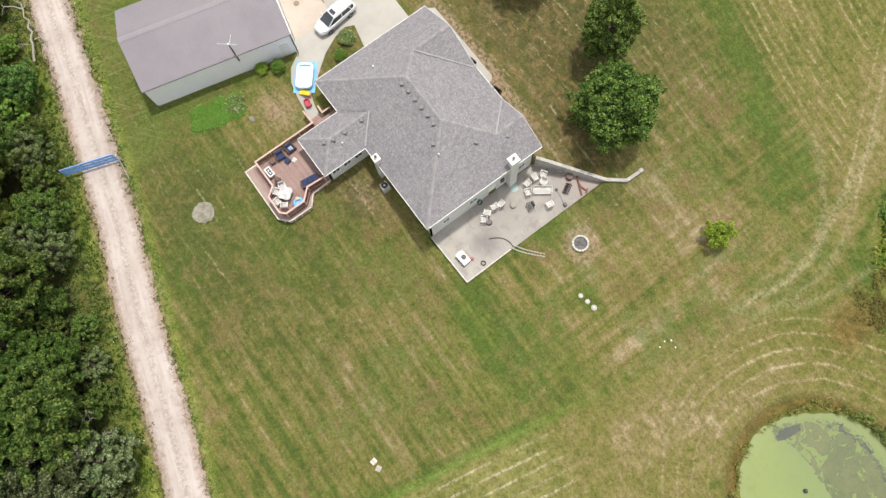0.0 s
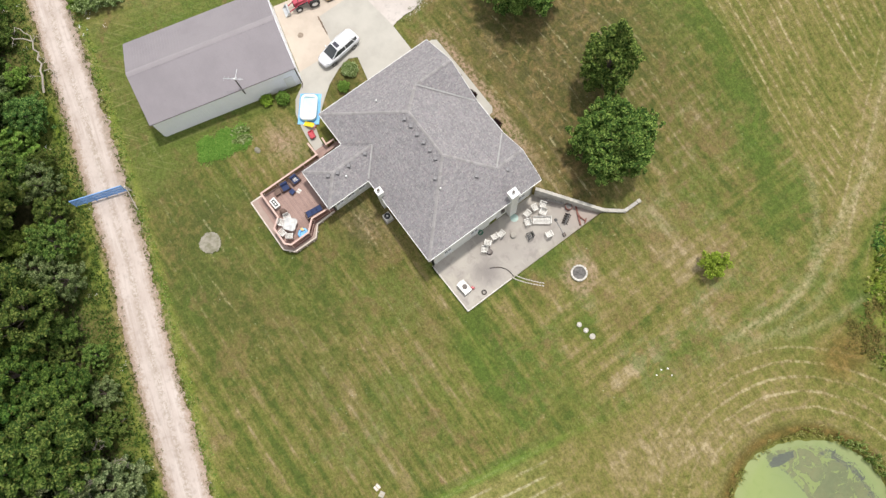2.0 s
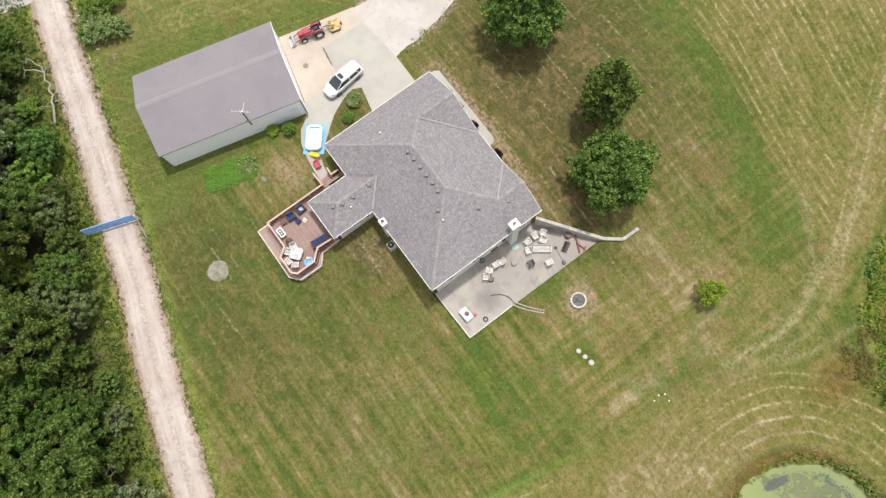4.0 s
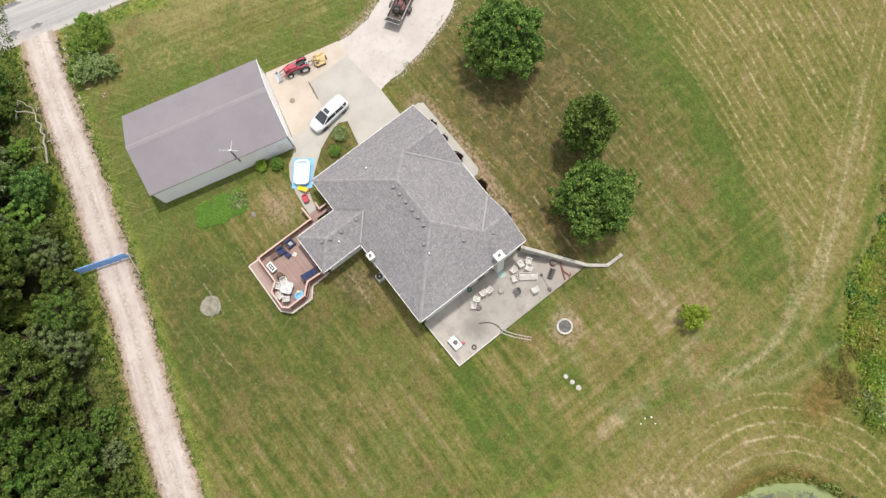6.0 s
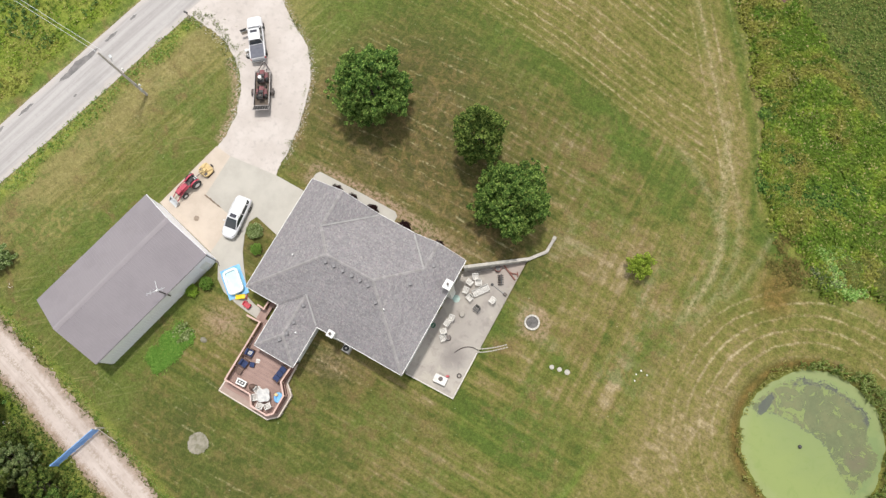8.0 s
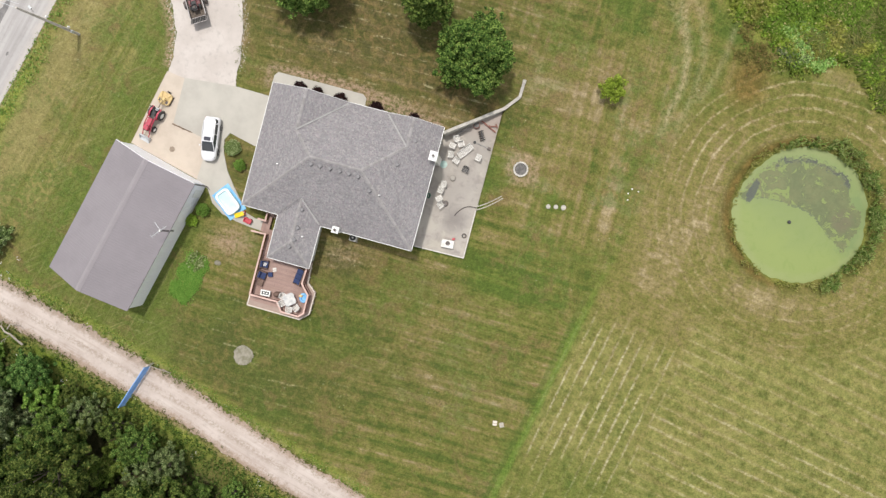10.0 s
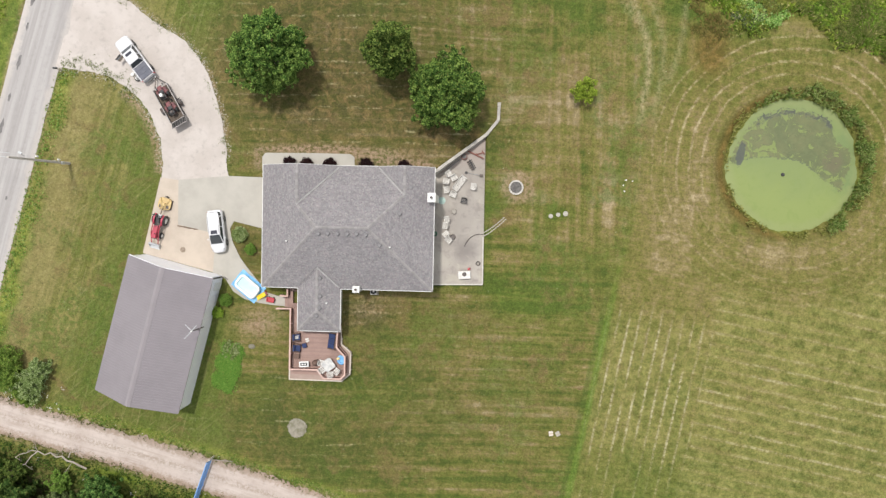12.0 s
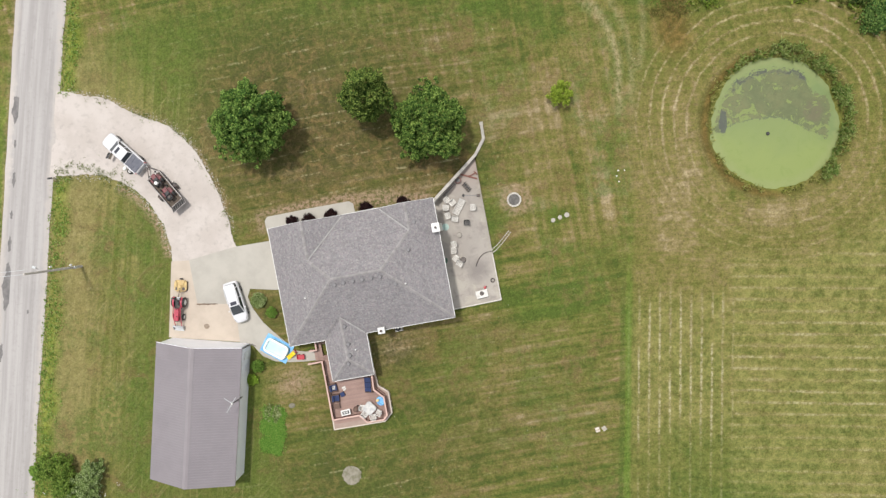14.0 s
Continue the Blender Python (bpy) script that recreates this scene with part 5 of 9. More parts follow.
def wall_run(a, b, low_a, low_b, top, openings=(), name="wall", material=None):
    """A wall from a to b (outer face to the right of the way), with openings (from, to, sill, head) cut through."""
    a, b = Vector((*a, 0)), Vector((*b, 0))
    length = (b - a).length
    way = (b - a) / length
    inn = Vector((-way.y, way.x, 0)) * T
    bm = bmesh.new()

    def slab(s0, s1, z0a, z0b, z1):
        secs = []
        for s, z0 in ((s0, z0a), (s1, z0b)):
            p = a + way * s
            secs.append([(p.x, p.y, z0), (p.x, p.y, z1), (p.x + inn.x, p.y + inn.y, z1), (p.x + inn.x, p.y + inn.y, z0)])
        loft(bm, secs)

    def low(s):
        return low_a + (low_b - low_a) * s / length

    cuts = sorted({0.0, length, *(o[0] for o in openings), *(o[1] for o in openings)})
    for s0, s1 in zip(cuts, cuts[1:]):
        holes = sorted((o[2], o[3]) for o in openings if o[0] <= s0 + 1e-4 and o[1] >= s1 - 1e-4)
        z = None
        for sill, head in holes:
            if z is None:
                slab(s0, s1, low(s0), low(s1), sill) if sill > max(low(s0), low(s1)) + 0.02 else None
            else:
                slab(s0, s1, z, z, sill)
            z = head
        slab(s0, s1, low(s0) if z is None else z, low(s1) if z is None else z, top)
    wall = part(name, bm, material or M["siding"], house)
    for s0, s1, sill, head, kind in openings:
        p = a + way * (s0 + s1) / 2
        turn = math.degrees(math.atan2(way.y, way.x))
        w, h = s1 - s0, head - sill
        fr = bmesh.new()
        if kind == "garage":
            gdoor = bmesh.new()
            for k in range(4):
                box(gdoor, 0, 0.09, k * h / 4 + 0.006, w, 0.05, h / 4 - 0.012, bevel=0.01)
            ob = part("garage_door", gdoor, M["white"], house)
        elif kind == "door":
            ob = part("door", box(bmesh.new(), 0, 0.09, 0.0, w, 0.05, h, bevel=0.008), M["white"], house)
            part("door_handle", rod(bmesh.new(), (w * 0.38, 0.02, h * 0.48), (w * 0.38, 0.07, h * 0.48), 0.03), M["steel"], ob)
        else:
            for x, z, sx, sz in ((0, 0, w, 0.07), (0, h - 0.07, w, 0.07), (-w / 2 + 0.035, 0.07, 0.07, h - 0.14), (w / 2 - 0.035, 0.07, 0.07, h - 0.14), (0, 0.07, 0.05, h - 0.14)):
                box(fr, x, 0.06, z, sx, 0.09, sz)
            ob = part("window", fr, M["white"], house)
            for k in (-1, 1):
                part("pane", box(bmesh.new(), k * (w / 4 - 0.01), 0.07, 0.07, w / 2 - 0.08, 0.012, h - 0.14), M["glass"], ob)
            part("sill", box(bmesh.new(), 0, -0.03, -0.05, w + 0.1, 0.14, 0.05), M["white"], ob)
        ob.matrix_basis = pose(p.x, p.y, sill, 0, 0, turn)
    return wall


TOP = E - 0.02
x0, x1, y0, y1 = IN, W - IN, -D + IN, -IN
wall_run((x0, y1), (x0, y0), -0.3, -0.3, TOP, ((0.9, 5.9, 0.1, 2.35, "garage"), (7.6, 8.9, 1.0, 2.2, "window"), (10.2, 11.4, 1.0, 2.2, "window")))
wall_run((WX1 - IN, y0), (x1, y0), -1.2, -2.9, TOP, ((1.0, 2.4, 0.9, 2.1, "window"), (4.2, 5.8, 0.9, 2.1, "window"), (7.0, 8.3, 0.9, 2.1, "window"), (7.4, 8.6, -1.6, -0.5, "window")))
wall_run((x1, y0), (x1, y1), -2.9, -2.9, TOP, ((1.2, 2.2, 1.2, 2.1, "window"), (1.5, 2.4, -1.3, -0.4, "window"), (5.0, 6.0, 1.2, 2.1, "window"), (4.8, 5.8, -1.3, -0.4, "window"),
                                                (7.2, 8.15, -2.45, -0.4, "door"), (10.9, 11.8, 1.2, 2.1, "window"), (10.9, 11.8, -1.3, -0.4, "window")))
wall_run((x1, y1), (x0, y1), -2.4, -0.3, TOP, ((2.0, 3.6, 0.9, 2.1, "window"), (6.6, 7.6, 0.35, 2.35, "door"), (8.2, 9.4, 0.9, 2.1, "window"), (12.6, 14.2, 0.9, 2.1, "window")))
wall_run((x0, y0), (WX0 + IN, y0), -0.4, -0.5, TOP, ((2.6, 3.5, 0.5, 2.3, "door"),))
wall_run((WX0 + IN, y0), (WX0 + IN, WY + IN), -0.5, -0.6, TOP, ((1.2, 2.6, 1.2, 2.2, "window"),))
wall_run((WX0 + IN, WY + IN), (WX1 - IN, WY + IN), -0.6, -1.0, TOP, ((0.9, 2.7, 0.6, 2.35, "window"),))
wall_run((WX1 - IN, WY + IN), (WX1 - IN, y0), -1.0, -1.2, TOP, ((0.4, 1.3, 0.5, 2.0, "window"), (1.75, 2.65, 0.5, 2.0, "window"), (3.1, 4.0, 0.5, 2.0, "window")))
for peak, half_w in ((PW, GW0), (PE, W - GE1)):
    bm = bmesh.new()
    hw = half_w - 0.1
    loft(bm, [[(peak[0] - hw, y, TOP - 0.1), (peak[0] + hw, y, TOP - 0.1), (peak[0], y, TOP + PITCH * hw - 0.1)] for y in (-IN, -IN - T)])
    part("gable_wall", bm, M["siding"], house)
soffit = bmesh.new()
prism(soffit, [(0.05, -0.05), (W - 0.05, -0.05), (W - 0.05, -D + 0.05), (WX1 - 0.05, -D + 0.05), (WX1 - 0.05, WY + 0.05), (WX0 + 0.05, WY + 0.05), (WX0 + 0.05, -D + 0.05), (0.05, -D + 0.05)], E - 0.2, E - 0.185)
part("soffit", soffit, M["white"], house)

# roof vents and pipes
vent = bmesh.new()
box(vent, 0, 0, 0, 0.42, 0.46, 0.05)
box(vent, 0, 0, 0.05, 0.36, 0.36, 0.16, bevel=0.03)
first = part("roof_vent", vent, surf("grey_vent_metal", (0.2, 0.195, 0.2), (0.16, 0.155, 0.16), 3, 30, 0.6, 0.2), house)
VENTS = [(7.1, -7.5), (8.1, -7.45), (9.15, -7.45), (10.2, -7.45), (11.2, -7.45), (12.2, -7.5), (6.5, -16.6), (6.85, -15.7), (6.9, -14.4), (6.85, -12.4), (13.6, -8.6), (16.7, -2.3), (17.2, -1.5), (4.0, -1.9), (15.6, -5.2)]


def roof_z(x, y):
    z = min(x, W - x, -y, y + D)
    if y < -D + 3:
        z = max(z, min(x - WX0, WX1 - x, y - WY))
    return E + PITCH * z


for i, (x, y) in enumerate(VENTS):
    v = first if i == 0 else first.copy()
    if i:
        scene.collection.objects.link(v)
    v.matrix_basis = pose(x, y, roof_z(x, y) - 0.02, 0, 0, 45)
for x, y in ((14.7, -8.8), (3.3, -8.4), (7.6, -15.2)):
    bm = rod(bmesh.new(), (x, y, roof_z(x, y) - 0.1), (x, y, roof_z(x, y) + 0.4), 0.085, 0.075, 10)
    part("vent_pipe", bm, M["white"], house)

# two chimney chases with metal caps, on the south and the east wall
for cx, cy, sx, sy, foot, top, label in ((19.0, -3.35, 0.72, 0.85, -2.5, 4.0, "white"), (10.9, -13.55, 0.6, 0.55, -1.4, 3.75, "white")):
    stack = part("chimney", box(bmesh.new(), cx, cy, foot, sx, sy, top - foot, bevel=0.02), M["siding"], house, "white boxed chimney chase")
    part("chimney_crown", box(bmesh.new(), cx, cy, top, sx + 0.16, sy + 0.16, 0.09, bevel=0.02), M["white"], stack)
    part("flue", rod(bmesh.new(), (cx, cy, top + 0.09), (cx, cy, top + 0.42), 0.15, seg=16), M["white"], stack)
    part("flue_cap", rod(bmesh.new(), (cx, cy, top + 0.46), (cx, cy, top + 0.5), 0.15, 0.12, seg=14), M["dark_steel"], stack)

part("meter", box(bmesh.new(), W - IN + 0.08, -4.35, -0.9, 0.18, 0.4, 0.75, bevel=0.03), M["dark_steel"], house, "dark electricity meter box")
# porch posts under the recessed front eave
for x in (9.0, 12.7):
    part("porch_post", box(bmesh.new(), x, -0.25, -0.1, 0.14, 0.14, E - 0.1, bevel=0.01), M["white"], house)

# ---- the deck ----
DZ, RZ = 0.5, 1.5
deck = thing("deck", 0, 0, 0, label="raised wooden deck with pinkish-brown railing behind the house", category="deck")
DECK = [(2.95, -15.6), (2.95, -23.15), (6.12, -23.15), (6.9, -24.1), (8.88, -24.1), (9.42, -23.6), (9.42, -21.42), (8.42, -20.35), (8.55, -18.0), (4.6, -18.0), (4.6, -15.6)]
for k in range(61):
    yb = -24.05 + 0.14 * k + 0.07
    # clip the board to the deck's outline
    xs = []
    n = len(DECK)
    for i in range(n):
        (ax, ay), (bx, by) = DECK[i], DECK[(i + 1) % n]
        if (ay > yb) != (by > yb):
            xs.append(ax + (bx - ax) * (yb - ay) / (by - ay))
    xs.sort()
    for a, b in zip(xs[::2], xs[1::2]):
        part("deck_board", box(bmesh.new(), (a + b) / 2, yb, DZ - 0.035, b - a - 0.01, 0.132, 0.035), M["deck"], deck)
skirt = prism(bmesh.new(), [((x - 6) * 0.985 + 6, (y + 20) * 0.985 - 20) for x, y in DECK], -1.3, DZ - 0.06)
part("deck_skirt", skirt, M["lattice"], deck)
# a lower ledge runs round the foot of the deck, edged with bleached boards
LEDGE = [(2.62, -22.9), (2.58, -24.56), (8.74, -24.58), (9.68, -23.72), (9.72, -21.2), (8.64, -20.3), (8.52, -18.1)]
part("ledge", prism(bmesh.new(), LEDGE + [(8.0, -18.1), (8.0, -22.9)], -1.7, 0.03), M["landing"], deck)
for k, ((ax, ay), (bx, by)) in enumerate(zip(LEDGE, LEDGE[1:])):
    turn = math.degrees(math.atan2(by - ay, bx - ax))
    part("ledge_edge", box(bmesh.new(), (ax + bx) / 2, (ay + by) / 2, -0.08, math.hypot(bx - ax, by - ay) + 0.06, 0.12, 0.15, turn, 0.01), M["pale_wood"], deck)
    for j in range(int(math.hypot(bx - ax, by - ay) / 0.75)):
        q = (j + 0.5) / int(math.hypot(bx - ax, by - ay) / 0.75)
        part("skirt_post", box(bmesh.new(), ax + (bx - ax) * q, ay + (by - ay) * q, -1.6, 0.08, 0.16, 1.55, turn), M["pale_wood"], deck)


def railing(points, foot, top, owner, cap=0.18, gap=0.13):
    for step, ((ax, ay), (bx, by)) in enumerate(zip(points, points[1:])):
        a, b = Vector((ax, ay, 0)), Vector((bx, by, 0))
        L = (b - a).length
        turn = math.degrees(math.atan2(by - ay, bx - ax))
        m = (a + b) / 2
        part("rail_cap", box(bmesh.new(), m.x, m.y, top - 0.045 + 0.005 * (step % 2), L + cap * 0.6, cap, 0.045, turn, 0.01), M["rail"], owner)
        part("lower_rail", box(bmesh.new(), m.x, m.y, foot + 0.1, L, 0.045, 0.09, turn), M["lattice"], owner)
        part("upper_rail", box(bmesh.new(), m.x, m.y, top - 0.14, L, 0.045, 0.09, turn), M["lattice"], owner)
        for k in range(1, int(L / gap)):
            q = a.lerp(b, k * gap / L)
            part("baluster", box(bmesh.new(), q.x, q.y, foot + 0.19, 0.095, 0.03, top - foot - 0.33, turn), M["lattice"], owner)
        count = max(1, round(L / 1.8))
        for k in range(count + 1):
            q = a.lerp(b, k / count)
            part("rail_post", box(bmesh.new(), q.x, q.y, foot - 0.35, 0.1, 0.1, top - foot + 0.3, turn), M["rail"], owner)


railing([(3.0, -16.2), (3.0, -23.1), (6.14, -23.06), (6.9, -24.02), (8.85, -24.02), (9.34, -23.56), (9.33, -21.47), (8.34, -20.4), (8.46, -18.5)], DZ, RZ, deck)
railing([(1.3, -16.25), (3.0, -16.2)], 0.25, 1.25, deck)
railing([(1.7, -14.75), (2.55, -14.8), (2.55, -13.9)], 0.25, 1.25, deck)
for k in range(3):
    part("stair_tread", box(bmesh.new(), 4.4, -23.42 - 0.33 * k, DZ - 0.2 - 0.2 * k, 3.2, 0.34, 0.05, bevel=0.008), M["deck"], deck)
for k in range(2):
    part("stair_tread", box(bmesh.new(), 2.15 + 0.35 * k, -15.5, 0.12 + 0.16 * k, 0.36, 1.3, 0.05, bevel=0.008), M["deck"], deck)
part("landing", prism(bmesh.new(), [(2.6, -16.15), (3.0, -16.15), (3.0, -14.2), (4.55, -14.2), (4.55, -13.3), (2.6, -13.3)], 0.2, DZ - 0.04), M["deck"], deck)

# ---- the patio and its retaining wall ----
bm = prism(bmesh.new(), [(18.35, -13.35), (24.72, -13.2), (24.68, -7.4), (24.62, 4.0), (18.9, -0.3), (18.35, -0.6)], PATIO_Z - 0.45, PATIO_Z)
patio = part("patio", bm, None)
tagged(patio, "stained grey concrete patio slab behind the house", "patio", kind="structure")


def patio_material():
    m, t, s = nodes_of("stained_patio")
    p = place_of(t)
    big, mid, fine = noise_node(t, p, 0.22, 4), noise_node(t, p, 0.9, 5, 0.6, 0.6), noise_node(t, p, 10, 3, 0.7)
    col = blend(t, ramp(t, big, 0.35, 0.65), (0.42, 0.385, 0.34), (0.33, 0.3, 0.27))
    col = blend(t, calc(t, "MULTIPLY", ramp(t, mid, 0.5, 0.72), 0.7), col, (0.24, 0.21, 0.195))
    sep = t.nodes.new("ShaderNodeSeparateXYZ")
    link(t, p, sep.inputs[0])
    dx, dy = calc(t, "MULTIPLY", calc(t, "SUBTRACT", sep.outputs[0], 22.6), 0.6), calc(t, "MULTIPLY", calc(t, "SUBTRACT", sep.outputs[1], -9.0), 0.55)
    spot = calc(t, "SQRT", calc(t, "ADD", calc(t, "MULTIPLY", dx, dx), calc(t, "MULTIPLY", dy, dy)))
    damp = calc(t, "MULTIPLY", ramp(t, calc(t, "ADD", spot, calc(t, "MULTIPLY_ADD", mid, 1.6, -0.8)), 1.25, 0.2), 0.65)
    col = blend(t, damp, col, (0.16, 0.14, 0.135))
    rosy = calc(t, "MULTIPLY", ramp(t, sep.outputs[1], -0.5, 2.5), 0.5)
    col = blend(t, rosy, col, (0.4, 0.31, 0.27))
    pale = calc(t, "MULTIPLY", ramp(t, noise_node(t, p, 0.5, 4, 0.6, 1.0), 0.55, 0.68), 0.5)
    col = blend(t, pale, col, (0.47, 0.43, 0.36))
    col = blend(t, calc(t, "MULTIPLY", fine, 0.22), col, (0.2, 0.19, 0.17))
    link(t, col, s.inputs["Base Color"])
    s.inputs["Roughness"].default_value = 0.8
    bump(t, s, fine, 0.15, 0.01)
    return m


patio.data.materials.append(patio_material())
kerb = thing("patio_kerb", 0, 0, 0, label="low pale concrete kerb along the edge of the patio", category="kerb", kind="structure")
for a, b in (((18.9, -13.3), (24.7, -13.15)), ((24.67, -13.1), (24.62, -7.6))):
    m, L = ((a[0] + b[0]) / 2, (a[1] + b[1]) / 2), math.dist(a, b)
    part("kerb_stone", box(bmesh.new(), m[0], m[1], PATIO_Z - 0.4, L, 0.13, 0.5, math.degrees(math.atan2(b[1] - a[1], b[0] - a[0])), 0.02), M["stone"], kerb)

wall = thing("retaining_wall", 0, 0, 0, label="pale block retaining wall stepping down from the house corner", category="wall", kind="structure")
RUN = [(18.95, -0.25), (24.75, 4.25), (26.05, 5.95), (26.1, 7.75)]
shape_cache = {}
for (ax, ay), (bx, by) in zip(RUN, RUN[1:]):
    L = math.dist((ax, ay), (bx, by))
    turn = math.degrees(math.atan2(by - ay, bx - ax))
    count = max(1, int(L / 0.45))
    for k in range(count):
        s = (k + 0.5) / count
        x, y = ax + (bx - ax) * s, ay + (by - ay) * s
        top = min(-0.05, ground_z(x - 0.6, y + 0.6) + 0.22)
        low = PATIO_Z - 0.1 if x < 25 else ground_z(x + 0.5, y - 0.4) - 0.2
        rows = max(1, math.ceil((top - low) / 0.2))
        for r in range(rows):
            shift = 0.5 * (r % 2) * L / count
            if r % 2 and k == count - 1:
                shift *= 0.5
            z = top - 0.2 * (r + 1)
            key = (round(L / count, 3), r == 0)
            if key not in shape_cache:
                bm = box(bmesh.new(), 0, 0, 0, L / count - 0.012, 0.34 if r == 0 else 0.3, 0.19, bevel=0.02)
                me = bpy.data.meshes.new("wall_block")
                bm.to_mesh(me)
                bm.free()
                me.materials.append(M["block"])
                shape_cache[key] = me
            ob = new("wall_block", shape_cache[key])
            ob.parent = wall
            w = math.cos(radians(turn)), math.sin(radians(turn))
            ob.matrix_basis = pose(x + w[0] * shift, y + w[1] * shift, z, 0, 0, turn)
part("wall_end", box(bmesh.new(), 26.1, 7.75, ground_z(26.1, 7.75) - 0.2, 0.4, 0.4, 0.62, 0, 0.03), M["lid"], wall)

# ---- the shed ----
AX, AY = -6.72, -18.45
SH = thing("shed", -11.95, -19.25, 0, -14.0, label="long pole shed with grey steel roof and pale walls", category="shed")
SW2, SL2, SE_, SR = 4.95, 7.9, 3.6, 5.75
for s in (-1, 1):
    slope = [(s * SW2, -SL2, SE_), (s * SW2, SL2, SE_), (0, SL2, SR), (0, -SL2, SR)]
    part("roof_sheet", plate(bmesh.new(), slope, 0.08), M["shed_roof"], SH)
    ribs = bmesh.new()
    for k in range(53):
        y = -SL2 + 0.02 + k * (2 * SL2 - 0.04) / 52
        secs = []
        for x, z in ((s * SW2, SE_), (s * 0.14, SR - 0.14 * (SR - SE_) / SW2)):
            secs.append([(x, y - 0.03, z), (x, y - 0.012, z + 0.012), (x, y + 0.012, z + 0.012), (x, y + 0.03, z)])
        loft(ribs, secs)
    part("roof_ribs", ribs, M["shed_roof"], SH)
cap = bmesh.new()
loft(cap, [[(-0.3, y, SR - 0.095), (0, y, SR + 0.035), (0.3, y, SR - 0.095), (0, y, SR + 0.02)] for y in (-SL2 - 0.02, SL2 + 0.02)])
part("ridge_flashing", cap, surf("ridge_steel", (0.285, 0.257, 0.268), (0.262, 0.237, 0.248), 0.5, 8, 0.45, 0.1, 0.02, 0.1), SH)
for s in (-1, 1):
    bm = bmesh.new()
    box(bm, s * (SW2 - 0.22), 0, -0.3, 0.12, 2 * SL2 - 0.4, SE_ + 0.2)
    part("side_wall", bm, M["shed_wall"], SH)
    bm = bmesh.new()
    for k in range(45):
        box(bm, s * (SW2 - 0.15), -SL2 + 0.35 + k * 0.345, -0.2, 0.035, 0.06, SE_ + 0.05)
    part("wall_ribs", bm, M["shed_wall"], SH)
    edge = bmesh.new()
    box(edge, s * (SW2 + 0.02), 0, SE_ - 0.16, 0.06, 2 * SL2, 0.14)
    part("eave_trim", edge, M["shed_roof"], SH)
for e in (-1, 1):
    bm = bmesh.new()
    loft(bm, [[(-SW2 + 0.3, y, -0.3), (SW2 - 0.3, y, -0.3), (SW2 - 0.3, y, SE_ + 0.02), (0, y, SR - 0.12), (-SW2 + 0.3, y, SE_ + 0.02)] for y in (e * (SL2 - 0.02), e * (SL2 - 0.14))])
    part("end_wall", bm, M["shed_wall"], SH)
    for s in (-1, 1):
        bm = bmesh.new()
        loft(bm, [[(x, e * (SL2 + d), z + q) for d, q in ((-0.01, 0.03), (0.04, 0.03), (0.04, -0.18), (-0.01, -0.18))] for x, z in ((s * SW2, SE_), (0, SR))])
        part("rake_trim", bm, M["shed_wall"] if e > 0 else M["shed_roof"], SH)
for x in (-2.3, 2.3):
    bm = bmesh.new()
    for k in range(5):
        box(bm, x, SL2 - 0.045, 0.08 + 0.6 * k, 3.4, 0.06, 0.59)
    part("overhead_door", bm, M["shed_wall"], SH)
part("side_door", box(bmesh.new(), SW2 - 0.1, SL2 - 1.2, 0.1, 0.06, 0.95, 2.05, bevel=0.01), M["white"], SH)
part("downpipe", rod(bmesh.new(), (SW2 + 0.02, SL2 - 0.1, 0.05), (SW2 + 0.02, SL2 - 0.1, SE_ - 0.1), 0.05), M["dark_steel"], SH)
part("downpipe_foot", rod(bmesh.new(), (SW2 + 0.02, SL2 - 0.1, 0.06), (SW2 + 0.5, SL2 - 0.3, 0.06), 0.05), M["dark_steel"], SH)
# aerial on a short mast at the eave
mast = thing("tv_aerial", AX, AY, 2.4, 0, "television aerial on a short dark mast at the shed eave", "aerial")
part("mast", rod(bmesh.new(), (0, 0, 0), (0, 0, 3.3), 0.07), M["dark_steel"], mast)
part("wall_bracket", box(bmesh.new(), -0.1, 0, 0.3, 0.3, 0.14, 0.1), M["dark_steel"], mast)
part("wall_bracket", box(bmesh.new(), -0.1, 0, 1.0, 0.3, 0.14, 0.1), M["dark_steel"], mast)
part("boom", rod(bmesh.new(), (-0.75, -0.85, 3.25), (0.55, 0.65, 3.25), 0.035), M["lamp"], mast)
part("crossbar", rod(bmesh.new(), (0.05, 0.05, 3.28), (-0.7, 0.75, 3.35), 0.03), M["lamp"], mast)
for k in range(5):
    c = Vector((-0.7 + 0.27 * k, -0.8 + 0.31 * k, 3.3))
    part("element", rod(bmesh.new(), c + Vector((-0.16, 0.14, 0)), c + Vector((0.16, -0.14, 0)), 0.012, seg=6), M["lamp"], mast)
part("junction_box", box(bmesh.new(), 0, 0, 3.2, 0.16, 0.16, 0.16, bevel=0.02), M["white"], mast)

